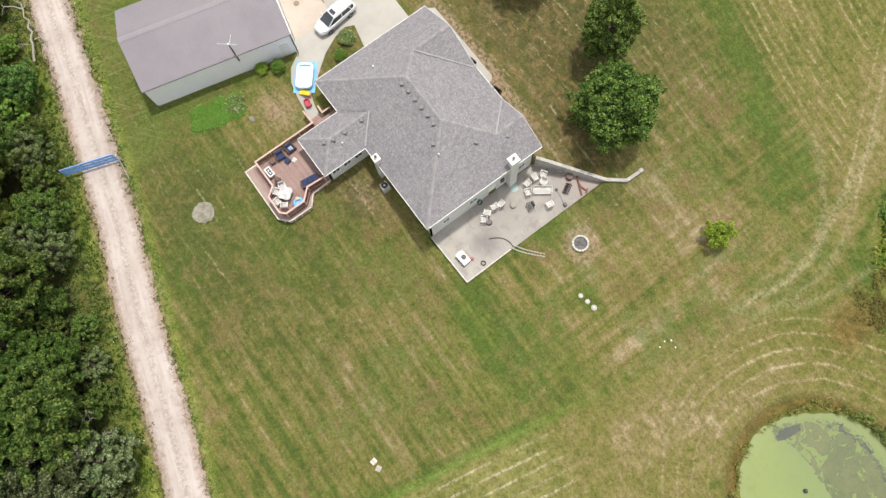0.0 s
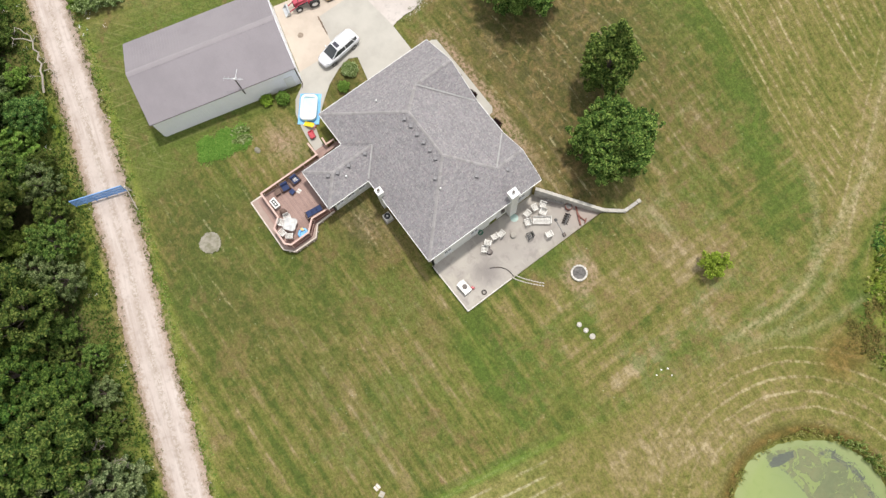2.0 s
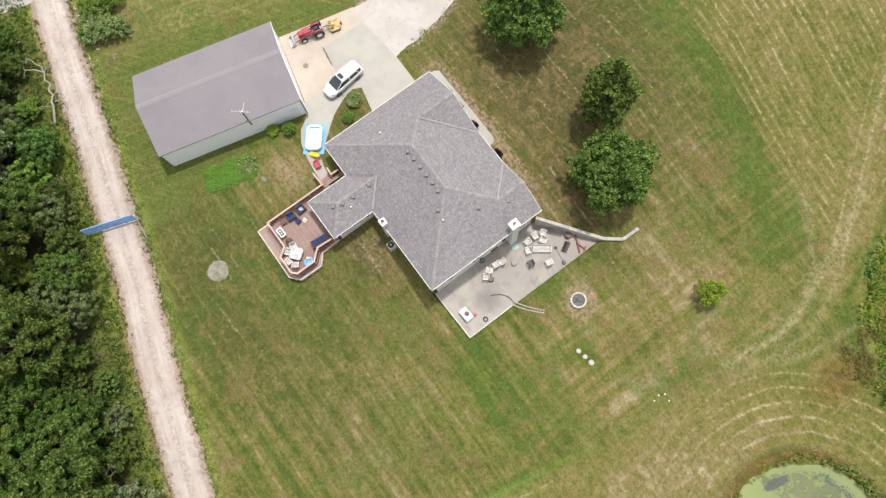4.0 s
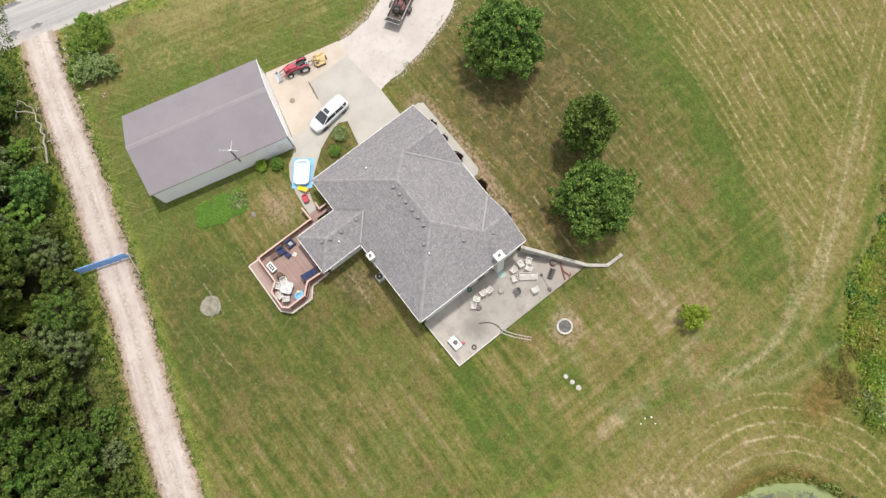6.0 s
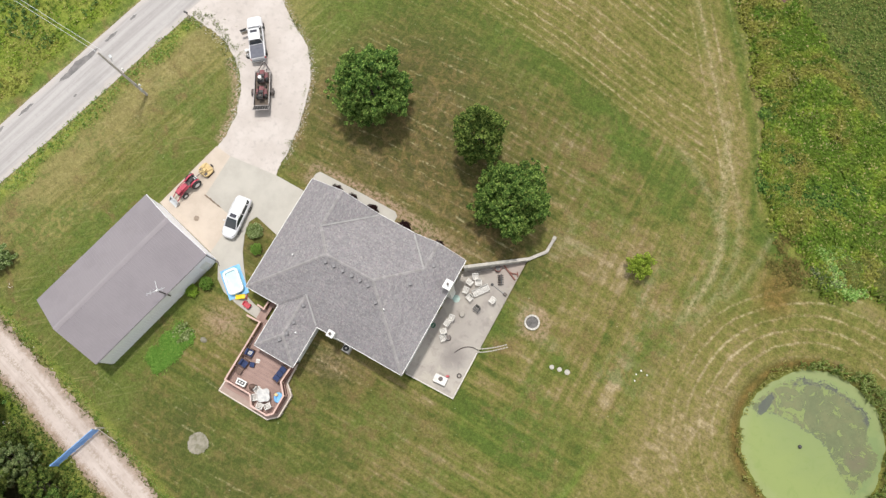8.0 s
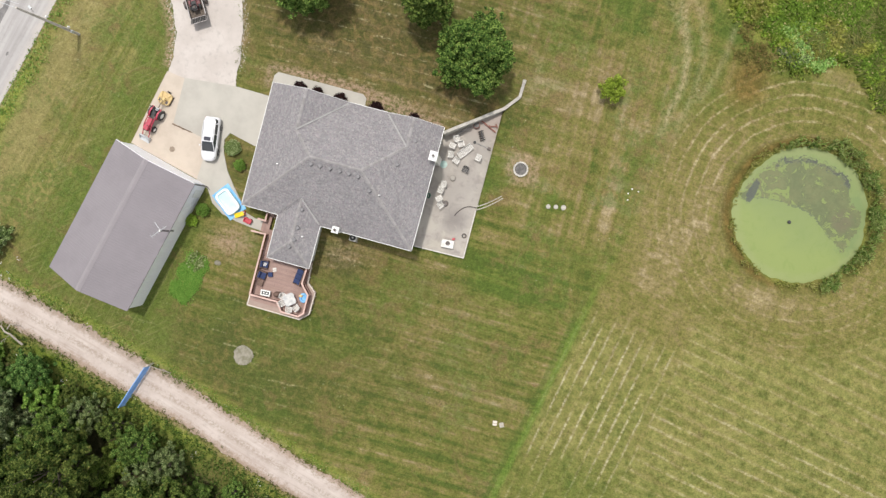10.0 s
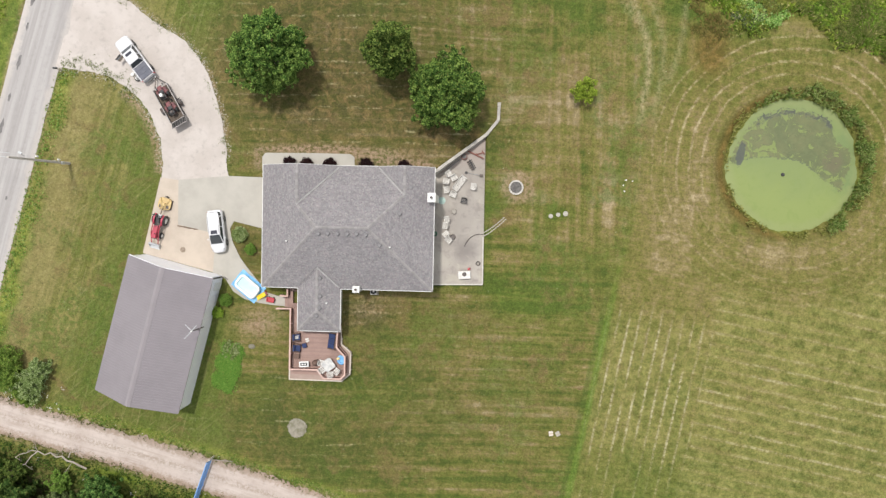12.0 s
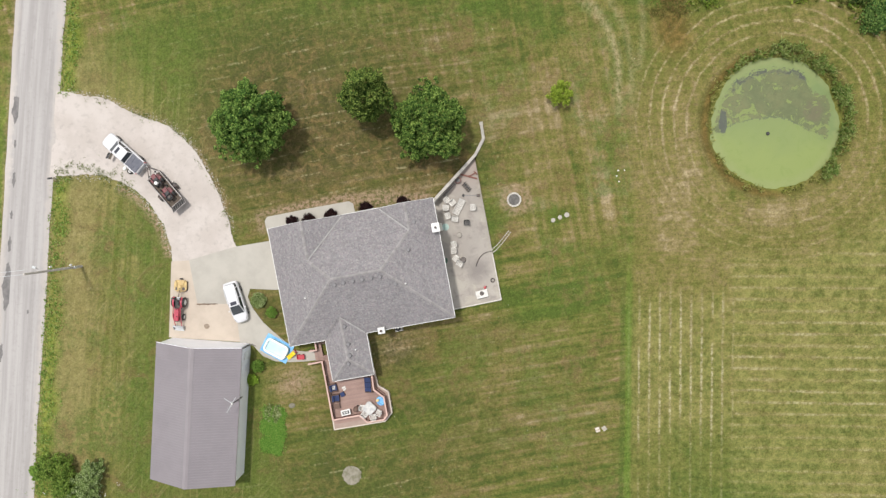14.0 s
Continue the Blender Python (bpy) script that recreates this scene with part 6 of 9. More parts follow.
# ---- trees, shrubs and weeds ----
def leaf_cloud(rng, centres, spread, per, size, flat=0.75, droop=0.0, rise=0.9):
    """Leaves as small kites round centres: arrays of points and faces."""
    c = np.repeat(centres, per, 0)
    s = np.repeat(np.broadcast_to(spread, len(centres)), per)[:, None]
    d = rng.normal(size=c.shape)
    d /= np.linalg.norm(d, axis=1, keepdims=True)
    q = c + d * s * (rng.random((len(c), 1)) ** 0.45) * np.array([1, 1, flat])
    up_ = d * 0.7 + rng.normal(size=c.shape) * 0.55 + np.array([0, 0, rise])
    up_ /= np.linalg.norm(up_, axis=1, keepdims=True)
    a = np.cross(up_, rng.normal(size=c.shape))
    a /= np.linalg.norm(a, axis=1, keepdims=True)
    b = np.cross(up_, a)
    k = size * (0.6 + 0.8 * rng.random((len(c), 1)))
    pts = np.stack([q - a * k, q + b * k * 0.5 - a * k * 0.1, q + a * k - up_ * k * droop, q - b * k * 0.5 - a * k * 0.1], 1).reshape(-1, 3)
    return pts, np.arange(len(pts)).reshape(-1, 4)


def three_sided(pts):
    """The same leaves as slim triangles."""
    q = pts.reshape(-1, 4, 3)
    t = np.stack([q[:, 0], q[:, 1] * 1.6 - q[:, 3] * 0.6, q[:, 2] * 0.7 + q[:, 3] * 0.3], 1).reshape(-1, 3)
    return t, np.arange(len(t)).reshape(-1, 3)


def crown_centres(rng, n, rx, rz, base, lean=0.0, cone=0.0, lobes=7, fill=0.5, rough=1.0):
    """Clump centres in an uneven crown: lobes push the outline in and out."""
    d = rng.normal(size=(n, 3))
    d /= np.linalg.norm(d, axis=1, keepdims=True)
    ang = np.arctan2(d[:, 1], d[:, 0])
    ph = rng.random(6) * 6.28
    out = 1 + rough * (0.11 * np.sin(lobes * ang + ph[0] + 2 * d[:, 2]) + 0.09 * np.sin(3 * ang + ph[1] + 4 * d[:, 2]) + 0.07 * np.sin(11 * d[:, 2] + ph[2] + 2 * ang))
    r = (fill + (1 - fill) * rng.random(n) ** 0.5) * out
    z = d[:, 2] * r
    slim = 1 - cone * np.clip(z, 0, 1)
    return np.stack([d[:, 0] * r * rx * slim + lean * z, d[:, 1] * r * rx * slim, base + rz + z * rz], 1)


def tree_meshes(seed, tall, radius, clumps, per, size, leaf, cone=0.0, fill=0.5, foot=None, trunk=0.17, clump=0.17, slim=False, rough=1.0):
    rng = np.random.default_rng(seed)
    foot = tall * 0.18 if foot is None else foot
    rz = (tall - foot) / 2
    cc = crown_centres(rng, clumps, radius * 0.9, rz * 0.92, foot, 0, cone, 5 + seed % 4, fill, rough)
    co, fc = leaf_cloud(rng, cc, radius * clump * (0.7 + 0.6 * rng.random(len(cc))), per, size, droop=0.3)
    if slim:
        co, fc = three_sided(co)
    crown = bulk("crown", co, fc, leaf)
    bm = bmesh.new()
    bend = [Vector((0.12 * math.sin(seed + k), 0.12 * math.cos(2 * seed + k), -0.4 + (tall * 0.72 + 0.4) * k / 5)) for k in range(6)]
    for k in range(5):
        rod(bm, bend[k], bend[k + 1], trunk * (1 - 0.15 * k), trunk * (1 - 0.15 * (k + 1)), 9)
    for c in cc[:: max(1, len(cc) // 22)]:
        c = Vector(c)
        k = min(4, max(1, int(c.z / tall * 4)))
        a = bend[k]
        mid = a.lerp(c, 0.5) + Vector((0, 0, -0.12 * (c - a).length))
        rod(bm, a, mid, trunk * 0.36, trunk * 0.22, 6)
        rod(bm, mid, c, trunk * 0.22, trunk * 0.06, 5)
    stem = part("trunk", bm, M["bark"])
    return stem, crown


def tree(name, x, y, seed, tall, radius, clumps, per, size, leaf, label, category="tree", group="", **more):
    t = thing(name, x, y, ground_z(x, y), 0, label, category, group)
    for ob in tree_meshes(seed, tall, radius, clumps, per, size, leaf, **more):
        ob.parent = t
    return t


YARD = "trees in the yard"
tree("maple_tree", 1.0, 11.7, 3, 11.0, 4.6, 1500, 40, 0.12, M["leaf_maple"], "full round green maple tree on the lawn", group=YARD, foot=0.5, cone=0.45, clump=0.06, rough=1.15, fill=0.55)
tree("maple_tree", 14.2, 12.2, 8, 12.4, 3.05, 900, 40, 0.115, M["leaf_maple"], "narrow dark green maple tree on the lawn", group=YARD, foot=0.4, cone=0.7, clump=0.075, rough=1.2, fill=0.5)
tree("maple_tree", 20.3, 8.2, 12, 9.0, 4.45, 1500, 40, 0.12, M["leaf_maple"], "dense round maple tree beside the retaining wall", group=YARD, foot=0.4, cone=0.35, clump=0.06, rough=1.15, fill=0.55)
tree("young_tree", 35.7, 9.4, 21, 3.2, 1.45, 70, 50, 0.12, M["leaf_young"], "small young tree with bright yellow-green leaves", group=YARD, foot=0.5, trunk=0.05, fill=0.25, clump=0.24)

# woodland along the lane: a few shapes, set out again and again
kinds = []
for seed, tall, radius, clumps, leaf, cone, foot in (
        (31, 9.5, 3.5, 230, "leaf_wood", 0.0, 0.9), (32, 8.0, 2.9, 190, "leaf_deep", 0.15, 0.7),
        (33, 9.5, 3.4, 220, "leaf_silver", 0.0, 0.9), (34, 5.6, 2.5, 170, "leaf_grey", 0.0, 0.3), (35, 7.5, 3.0, 200, "leaf_dark", 0.1, 0.6),
        (36, 4.4, 2.3, 160, "leaf_bush", 0.2, 0.15), (37, 5.2, 2.2, 150, "leaf_wood", 0.3, 0.2)):
    kinds.append(tree("woodland_tree", 0, -300 - 10 * seed, seed, tall, radius, clumps, 125, 0.118, M[leaf], "leafy deciduous tree in the woodland by the lane", group="woodland trees", cone=cone, fill=0.5, foot=foot, clump=0.11, rough=1.7))
rng = np.random.default_rng(5)
spots = []
for i in range(4000):
    x = rng.uniform(-42, 27)
    off = -4.9 - 15.5 * rng.random() ** 1.2
    y = float(lane_y(x)) + off
    if road_off(x, y) < 7.5 or math.hypot(x - 1.6, y + 53.2) < 4.2 or math.hypot(x - 16.1, y + 49.9) < 2.4 or any((x - a) ** 2 + (y - b) ** 2 < 2.75 ** 2 for a, b in spots):
        continue
    spots.append((x, y))
spots = spots[:165]
used = set()
for n, (x, y) in enumerate(spots):
    edge = lane_off(x, y) > -8.5
    k = int(rng.choice(7, p=(0.08, 0.16, 0.1, 0.16, 0.12, 0.2, 0.18) if edge else (0.27, 0.22, 0.16, 0.07, 0.18, 0.05, 0.05)))
    s = rng.uniform(0.6, 1.0) if edge else rng.uniform(0.75, 1.3)
    m = pose(x, y, ground_z(x, y) - 0.05, 0, 0, rng.uniform(0, 360)) @ Matrix.Diagonal((s, s, s * rng.uniform(0.8, 1.25), 1))
    if k not in used:
        kinds[k].matrix_basis = m
        used.add(k)
    else:
        got = copy_thing(kinds[k], pose(0, 0, 0))
        got.matrix_basis = m


# a bare dead tree at the edge of the lane
bm = bmesh.new()
rng2 = random.Random(4)


def dead_limb(a, way, length, r, depth):
    b = a + way * length
    bow = a.lerp(b, 0.5) + Vector((-way.y, way.x, 0.3)) * length * rng2.uniform(-0.16, 0.16)
    rod(bm, a, bow, r, r * 0.75, 6)
    rod(bm, bow, b, r * 0.75, r * 0.5, 6)
    if depth:
        for k in range(3):
            turn = Vector((rng2.uniform(-0.8, 0.8), rng2.uniform(-0.8, 0.8), rng2.uniform(-0.2, 0.6)))
            dead_limb(a.lerp(b, rng2.uniform(0.4, 1.0)), (way + turn).normalized(), length * 0.62, r * 0.55, depth - 1)


def bare_bough(points, thick, thin):
    """A long crooked bough through a few points, with side twigs."""
    for k, (a, b) in enumerate(zip(points, points[1:])):
        q0, q1 = k / (len(points) - 1), (k + 1) / (len(points) - 1)
        rod(bm, a, b, thick + (thin - thick) * q0, thick + (thin - thick) * q1, 7)
        if k % 2:
            dead_limb(Vector(b), Vector((rng2.uniform(-1, 1), rng2.uniform(-1, 1), 0.25)).normalized(), 0.8, thin * 0.8, 2)


bare_bough([(5.6, -1.95, -0.1), (5.0, -1.5, 0.25), (4.3, -1.0, 0.5), (3.7, -0.85, 0.65), (3.1, -0.3, 0.7), (2.5, -0.42, 0.8), (1.9, 0.15, 0.95), (1.2, -0.15, 0.95), (0.5, 0.22, 1.0), (-0.3, 0.4, 1.15), (-0.9, 0.05, 1.2), (-1.6, -0.1, 1.2), (-2.2, -0.5, 1.2)], 0.12, 0.035)
bare_bough([(0.3, 0.2, 1.0), (-0.4, -0.4, 1.2), (-0.9, -1.2, 1.3), (-1.9, -1.5, 1.4)], 0.08, 0.03)
bare_bough([(3.6, -0.6, 0.2), (3.9, 0.1, 0.35), (4.7, 0.2, 0.4), (5.4, -0.5, 0.3)], 0.07, 0.03)
dead = part("dead_branch", bm, M["dead"])
dead.matrix_basis = pose(-26.8, -33.9, ground_z(-26.8, -33.9) + 0.3, 0, 0, 0)
tagged(dead, "long crooked bleached dead branch beside the gravel lane", "dead branch")


bm = bmesh.new()
bare_bough([(-1.3, 0.2, 4.2), (-0.6, 0.45, 4.6), (0.1, 0.2, 4.9), (0.7, -0.3, 4.7), (1.2, -0.4, 4.4)], 0.13, 0.06)
rod(bm, (-0.2, 0.4, 0.0), (-1.3, 0.2, 4.2), 0.2, 0.14, 9)
bough = part("dead_tree", bm, M["dead"])
bough.matrix_basis = pose(-21.3, -40.4, ground_z(-21.3, -40.4))
tagged(bough, "bleached bent dead trunk among the woodland trees", "dead tree")

snag = thing("dead_tree", 16.1, -49.9, ground_z(16.1, -49.9), 0, "bare bleached dead tree among the woodland trees", "dead tree")
for k in range(4):
    bm = bmesh.new()
    dead_limb(Vector((0, 0, 2.0 + 0.8 * k)), Vector((math.cos(1.7 * k + 1), math.sin(1.7 * k + 1), 0.5)).normalized(), 1.9, 0.075, 3)
    part("bare_limb", bm, M["dead"], snag)
part("trunk", rod(bmesh.new(), (0, 0, -0.3), (0.2, 0.1, 5.4), 0.16, 0.06, 9), M["dead"], snag)


def shrub(name, x, y, seed, radius, tall, leaf, label, group="", clumps=90, per=50, size=0.05, loose=0.28, rough=1.0):
    rng = np.random.default_rng(seed)
    t = thing(name, x, y, ground_z(x, y), 0, label, "shrub", group)
    cc = crown_centres(rng, clumps, radius * 0.85, tall * 0.46, 0.02, fill=0.55 if rough <= 1 else 0.3, rough=rough)
    co, fc = leaf_cloud(rng, cc, radius * loose, per, size)
    co[:, 2] = np.maximum(co[:, 2], 0.0)
    bulk("foliage", co, fc, leaf, t)
    bm = bmesh.new()
    for c in cc[::8]:
        rod(bm, (0, 0, -0.15), c, 0.025, 0.008, 5)
    part("stems", bm, M["bark"], t)
    return t


for k, (x, y) in enumerate(((2.35, 0.26), (4.3, 0.28), (6.95, 0.3), (11.2, 0.32), (15.6, 0.2))):
    shrub("purple_shrub", x, y, 50 + k, 0.82, 0.95, M["leaf_purple"], "dark purple barberry shrub against the front wall", "shrubs along the front wall", 80, 60, 0.055)
shrub("round_shrub", -2.05, -9.6, 60, 0.72, 0.95, M["leaf_shrub"], "clipped round green shrub in the bed beside the drive", "shrubs by the drive", 320, 60, 0.045, 0.12)
shrub("low_shrub", -3.4, -7.9, 61, 0.95, 0.7, M["leaf_pale"], "loose pale yellow-green ornamental grass in the bed", "shrubs by the drive", 150, 60, 0.07, 0.24)
shrub("round_shrub", -4.9, -15.5, 62, 0.85, 1.2, M["leaf_shrub"], "clipped round green shrub at the shed corner", "shrubs by the shed", 280, 50, 0.04, 0.12)
shrub("low_shrub", -5.9, -17.0, 63, 0.75, 0.8, M["leaf_young"], "lighter leafy shrub beside the shed wall", "shrubs by the shed", 110, 45, 0.055, 0.22)
for k, (x, y, r, h, leaf, label) in enumerate(((-30.7, -23.4, 2.2, 2.7, "leaf_bush", "tall bright green bush at the corner of lane and road"), (-30.4, -25.4, 1.6, 2.0, "leaf_bush", "leafy green bush beside the gravel lane"),
                                               (-26.6, -24.3, 1.5, 2.2, "leaf_pale", "silvery pale green bush at the edge of the yard"), (-27.6, -26.0, 1.9, 2.2, "leaf_pale", "silvery pale green bush beside the gravel lane"),
                                               (-28.4, -27.2, 1.3, 1.5, "leaf_bush", "low green bush beside the gravel lane"), (-33.4, -23.2, 1.0, 1.5, "leaf_bush", "small green bush beside the road"))):
    shrub("wild_bush", x, y, 70 + k, r, h, M[leaf], label, "bushes at the lane corner", 130, 64, 0.1, 0.2, 2.2)
for k, (x, y, r) in enumerate(((73.0, 11.2, 2.0), (75.5, 9.0, 1.7), (72.0, 14.5, 1.8), (78.0, 6.5, 1.9))):
    shrub("pond_bush", x, y, 80 + k, r, r * 0.8, M["leaf_dark"], "dark green bush near the pond", "bushes near the pond", 90, 50, 0.13)


# tall weeds: one sheet of leaves for each overgrown stretch
def weed_patch(name, seed, n, xs, ys, keep, leaf, size, tall, label, slim=False):
    rng = np.random.default_rng(seed)
    x, y = rng.uniform(*xs, n * 3), rng.uniform(*ys, n * 3)
    ok = rng.random(n * 3) < keep(x, y)
    x, y = x[ok][:n], y[ok][:n]
    lumps = 0.3 + 0.3 * np.sin(x * 2.9 + 2 * np.sin(y * 1.7)) * np.sin(y * 3.1 + np.sin(x * 1.3) * 2) + 0.35 + 0.35 * np.sin(x * 0.7 + 1.7 * np.sin(y * 0.5)) * np.sin(y * 0.9 + np.sin(x * 0.37) * 2)
    h = tall * (0.2 + 0.8 * np.clip(lumps, 0, 1.2)) * (0.4 + 0.6 * rng.random(len(x)))
    c = np.stack([x, y, height(x, y) + h * 0.6], 1)
    co, fc = leaf_cloud(rng, c, 0.22 + 0.12 * rng.random(len(c)), 5, size, 0.9, rise=2.6)
    base = np.repeat(height(x, y), 20)
    co[:, 2] = np.maximum(co[:, 2], base - 0.02)
    if slim:
        co, fc = three_sided(co)
    ob = bulk(name, co, fc, leaf)
    return tagged(ob, label, "weeds", kind="stuff")


weed_patch("roadside_weeds", 1, 9000, (-45, -18), (-30, 48), lambda x, y: weeds(x, y) * (road_off(x, y) > 0) * (lane_off(x, y) > 3), M["leaf_weed"], 0.1, 0.3, "tall green weeds on the verge of the road")
weed_patch("far_verge_weeds", 2, 19000, (-62, -20), (-34, 60), lambda x, y: weeds(x, y) * (road_off(x, y) < -3.2), M["leaf_marsh"], 0.13, 0.3, "rank green weeds beyond the road", slim=True)
weed_patch("far_verge_thicket", 16, 5500, (-62, -20), (-34, 60), lambda x, y: ss(-6.0, -8.0, road_off(x, y)) * (np.sin(x * 0.55 + 1.3 * np.sin(y * 0.3)) * np.sin(y * 0.48 + np.sin(x * 0.4)) > 0.05), M["leaf_dark"], 0.16, 0.75, "darker leafy growth beyond the road")
weed_patch("lane_weeds", 3, 16000, (-32, 40), (-62, -22), lambda x, y: weeds(x, y) * (lane_off(x, y) > 0) * (lane_off(x, y) < 4) * (0.45 + 0.55 * (np.sin(0.9 * x + 2 * np.sin(0.4 * y)) > -0.1)), M["leaf_weed"], 0.09, 0.26, "patchy weeds along the gravel lane")
weed_patch("white_wildflowers", 14, 900, (-34, 24), (-56, -24), lambda x, y: 0.9 * ss(2.1, 2.8, lane_off(x, y)) * ss(6.0, 3.2, lane_off(x, y)) * ss(-22, -27, x) + 0.25 * ss(-2.4, -3.2, lane_off(x, y)) * ss(-6.5, -4.5, lane_off(x, y)) * (np.sin(x * 0.9) * np.sin(y * 0.7) > 0.35), M["petal"], 0.075, 0.6, "small white wild flowers along the lane")
weed_patch("woodland_edge_weeds", 4, 24000, (-56, 40), (-76, -22), lambda x, y: ss(-2.3, -2.8, lane_off(x, y)) * ss(-9, -6, lane_off(x, y)), M["leaf_deep"], 0.1, 0.45, "undergrowth between the lane and the woodland")
def blade_patch(name, seed, n, xs, ys, keep, leaf, tall, blades, label, lean=0.75, width=0.035, comb=0.0):
    """Tufts of long thin blades that lean out all round, or, combed, with the wind."""
    rng = np.random.default_rng(seed)
    x, y = rng.uniform(*xs, n * 6), rng.uniform(*ys, n * 6)
    ok = rng.random(n * 6) < keep(x, y)
    x, y = np.repeat(x[ok][:n], blades), np.repeat(y[ok][:n], blades)
    k = len(x)
    a, h = rng.uniform(0, 2 * math.pi, k), tall * (0.35 + 0.65 * rng.random(k))
    if comb:
        a = 2.2 * np.sin(0.23 * x + 1.1 * np.sin(0.19 * y)) + 1.6 * np.sin(0.31 * y + 0.7 * x) + rng.normal(0, comb, k)
    out = h * lean * (0.25 + 0.75 * rng.random(k))
    foot_z = height(x, y)
    fx_, fy_ = x + rng.normal(0, 0.09, k), y + rng.normal(0, 0.09, k)
    sx, sy = -np.sin(a) * width, np.cos(a) * width
    mx, my = fx_ + np.cos(a) * out * 0.45, fy_ + np.sin(a) * out * 0.45
    tx, ty = fx_ + np.cos(a) * out, fy_ + np.sin(a) * out
    low, mid_z, top_z = foot_z - 0.03, foot_z + h * 0.7, foot_z + h * 0.8
    if comb:
        swell = 0.25 + 0.25 * np.sin(0.9 * x + 1.7 * np.sin(0.6 * y)) * np.sin(1.1 * y + np.sin(0.8 * x) * 2)
        mid_z, top_z = foot_z + swell + h * 0.3, foot_z + swell + h * (0.22 + 0.2 * rng.random(k))
    co = np.stack([np.stack([fx_ - sx, fy_ - sy, low], 1), np.stack([fx_ + sx, fy_ + sy, low], 1), np.stack([mx + sx, my + sy, mid_z], 1), np.stack([tx, ty, top_z], 1), np.stack([mx - sx, my - sy, mid_z], 1)], 1).reshape(-1, 3)
    at_ = np.arange(k)[:, None] * 5
    fc = np.concatenate([at_ + np.array([[0, 1, 2]]), at_ + np.array([[0, 2, 4]]), at_ + np.array([[4, 2, 3]])])
    return tagged(bulk(name, co, fc, leaf), label, "weeds", kind="stuff")


def patchy(x, y, k):
    return ss(-0.25, 0.35, np.sin(x * 0.31 + k) * np.sin(y * 0.27 + 2 * k) + 0.6 * np.sin(x * 0.83 + y * 0.5 + k) * np.sin(y * 0.71 - x * 0.33))


def marshy(x, y):
    return ss(-0.2, 4.2, marsh_off(x, y) + 1.8 * np.sin(x * 0.6) * np.sin(y * 0.45)) * ss(0.5, -0.8, far_off(x, y)) * (np.hypot((x - 36.4) / 1.5, (y - 48.3) / 2.2) > 0.8)


# other plants that stand in patches of their own in the marsh
def clump_at(*spots):
    return lambda x, y: np.clip(sum(ss(1.25, 0.55, np.hypot((x - a) / r, (y - b) / q) + 0.3 * np.sin(1.9 * x + a) * np.sin(2.1 * y + b)) for a, b, r, q in spots), 0, 1)


DOCKS = ((46.5, 25.5, 3.0, 2.2), (50.5, 26.5, 3.0, 1.6), (41.5, 33.5, 1.3, 1.8), (44.5, 29.5, 2.2, 1.2), (53.5, 29.0, 1.6, 1.2), (37.0, 39.0, 0.9, 1.6))
THISTLES = ((55.2, 20.8, 2.6, 1.5), (56.5, 18.6, 2.0, 1.2))
SORREL = ((50.2, 17.2, 2.3, 1.7), (53.2, 24.8, 0.9, 0.7), (48.9, 20.0, 1.2, 1.4))
STALKS = ((44.2, 41.6, 0.9, 0.7), (41.2, 38.4, 1.6, 1.0), (45.0, 35.0, 1.8, 0.9), (49.5, 33.0, 1.4, 0.8))
own_place = clump_at(*DOCKS, *THISTLES, *STALKS)
weed_patch("marsh_weeds", 5, 46000, (8, 92), (6, 60), lambda x, y: marshy(x, y) * (1 - 0.85 * own_place(x, y)), M["leaf_marsh"], 0.17, 0.85, "rank lime and olive marsh weeds beyond the field", slim=True)
blade_patch("marsh_grass", 17, 15000, (10, 90), (8, 60), lambda x, y: marshy(x, y) * (0.3 + 0.7 * patchy(x, y, 0.7)), M["leaf_marsh"], 0.75, 6, "long lodged marsh grass beyond the field", 1.1, 0.048, 0.5)
weed_patch("marsh_docks", 21, 5200, (38, 60), (20, 40), clump_at(*DOCKS), M["leaf_deep"], 0.15, 0.6, "deep green broad-leaved docks in the marsh")
weed_patch("marsh_thistles", 22, 2600, (50, 60), (15, 25), clump_at(*THISTLES), M["leaf_rush"], 0.12, 0.55, "blue-green thistly growth in the marsh")
weed_patch("marsh_mint", 23, 1800, (50, 60), (15, 23), clump_at((54.6, 18.4, 1.9, 1.2)), M["leaf_silver"], 0.11, 0.6, "pale grey-green plants at the edge of the marsh")
weed_patch("marsh_sorrel", 24, 1100, (45, 60), (13, 28), clump_at(*SORREL), M["leaf_sorrel"], 0.12, 0.4, "olive-brown sorrel in the marsh")
weed_patch("dead_stalks", 25, 1500, (36, 62), (24, 46), clump_at(*STALKS), M["leaf_straw"], 0.1, 0.75, "pale dead stalks standing in the marsh", slim=True)
blade_patch("marsh_sedge", 26, 4600, (52, 84), (12, 34), lambda x, y: marshy(x, y) * ss(55.0, 59.5, x + 1.5 * np.sin(y)) * ss(30.0, 25.0, y), M["leaf_sedge"], 0.95, 7, "pale lodged sedge along the marsh beside the pond", 1.2, 0.04, 0.35)
weed_patch("far_field_growth", 27, 9000, (24, 76), (24, 66), lambda x, y: 0.85 * ss(0.2, 1.4, far_off(x, y)) * ss(22, 14, far_off(x, y)), M["leaf_field"], 0.13, 0.3, "dull green growth in the field past the marsh", slim=True)
weed_patch("marsh_thicket", 10, 2600, (30, 92), (14, 60), lambda x, y: marshy(x, y - 3) * patchy(x, y, 2.1) ** 3, M["leaf_deep"], 0.14, 0.6, "dark leafy thickets in the marsh")
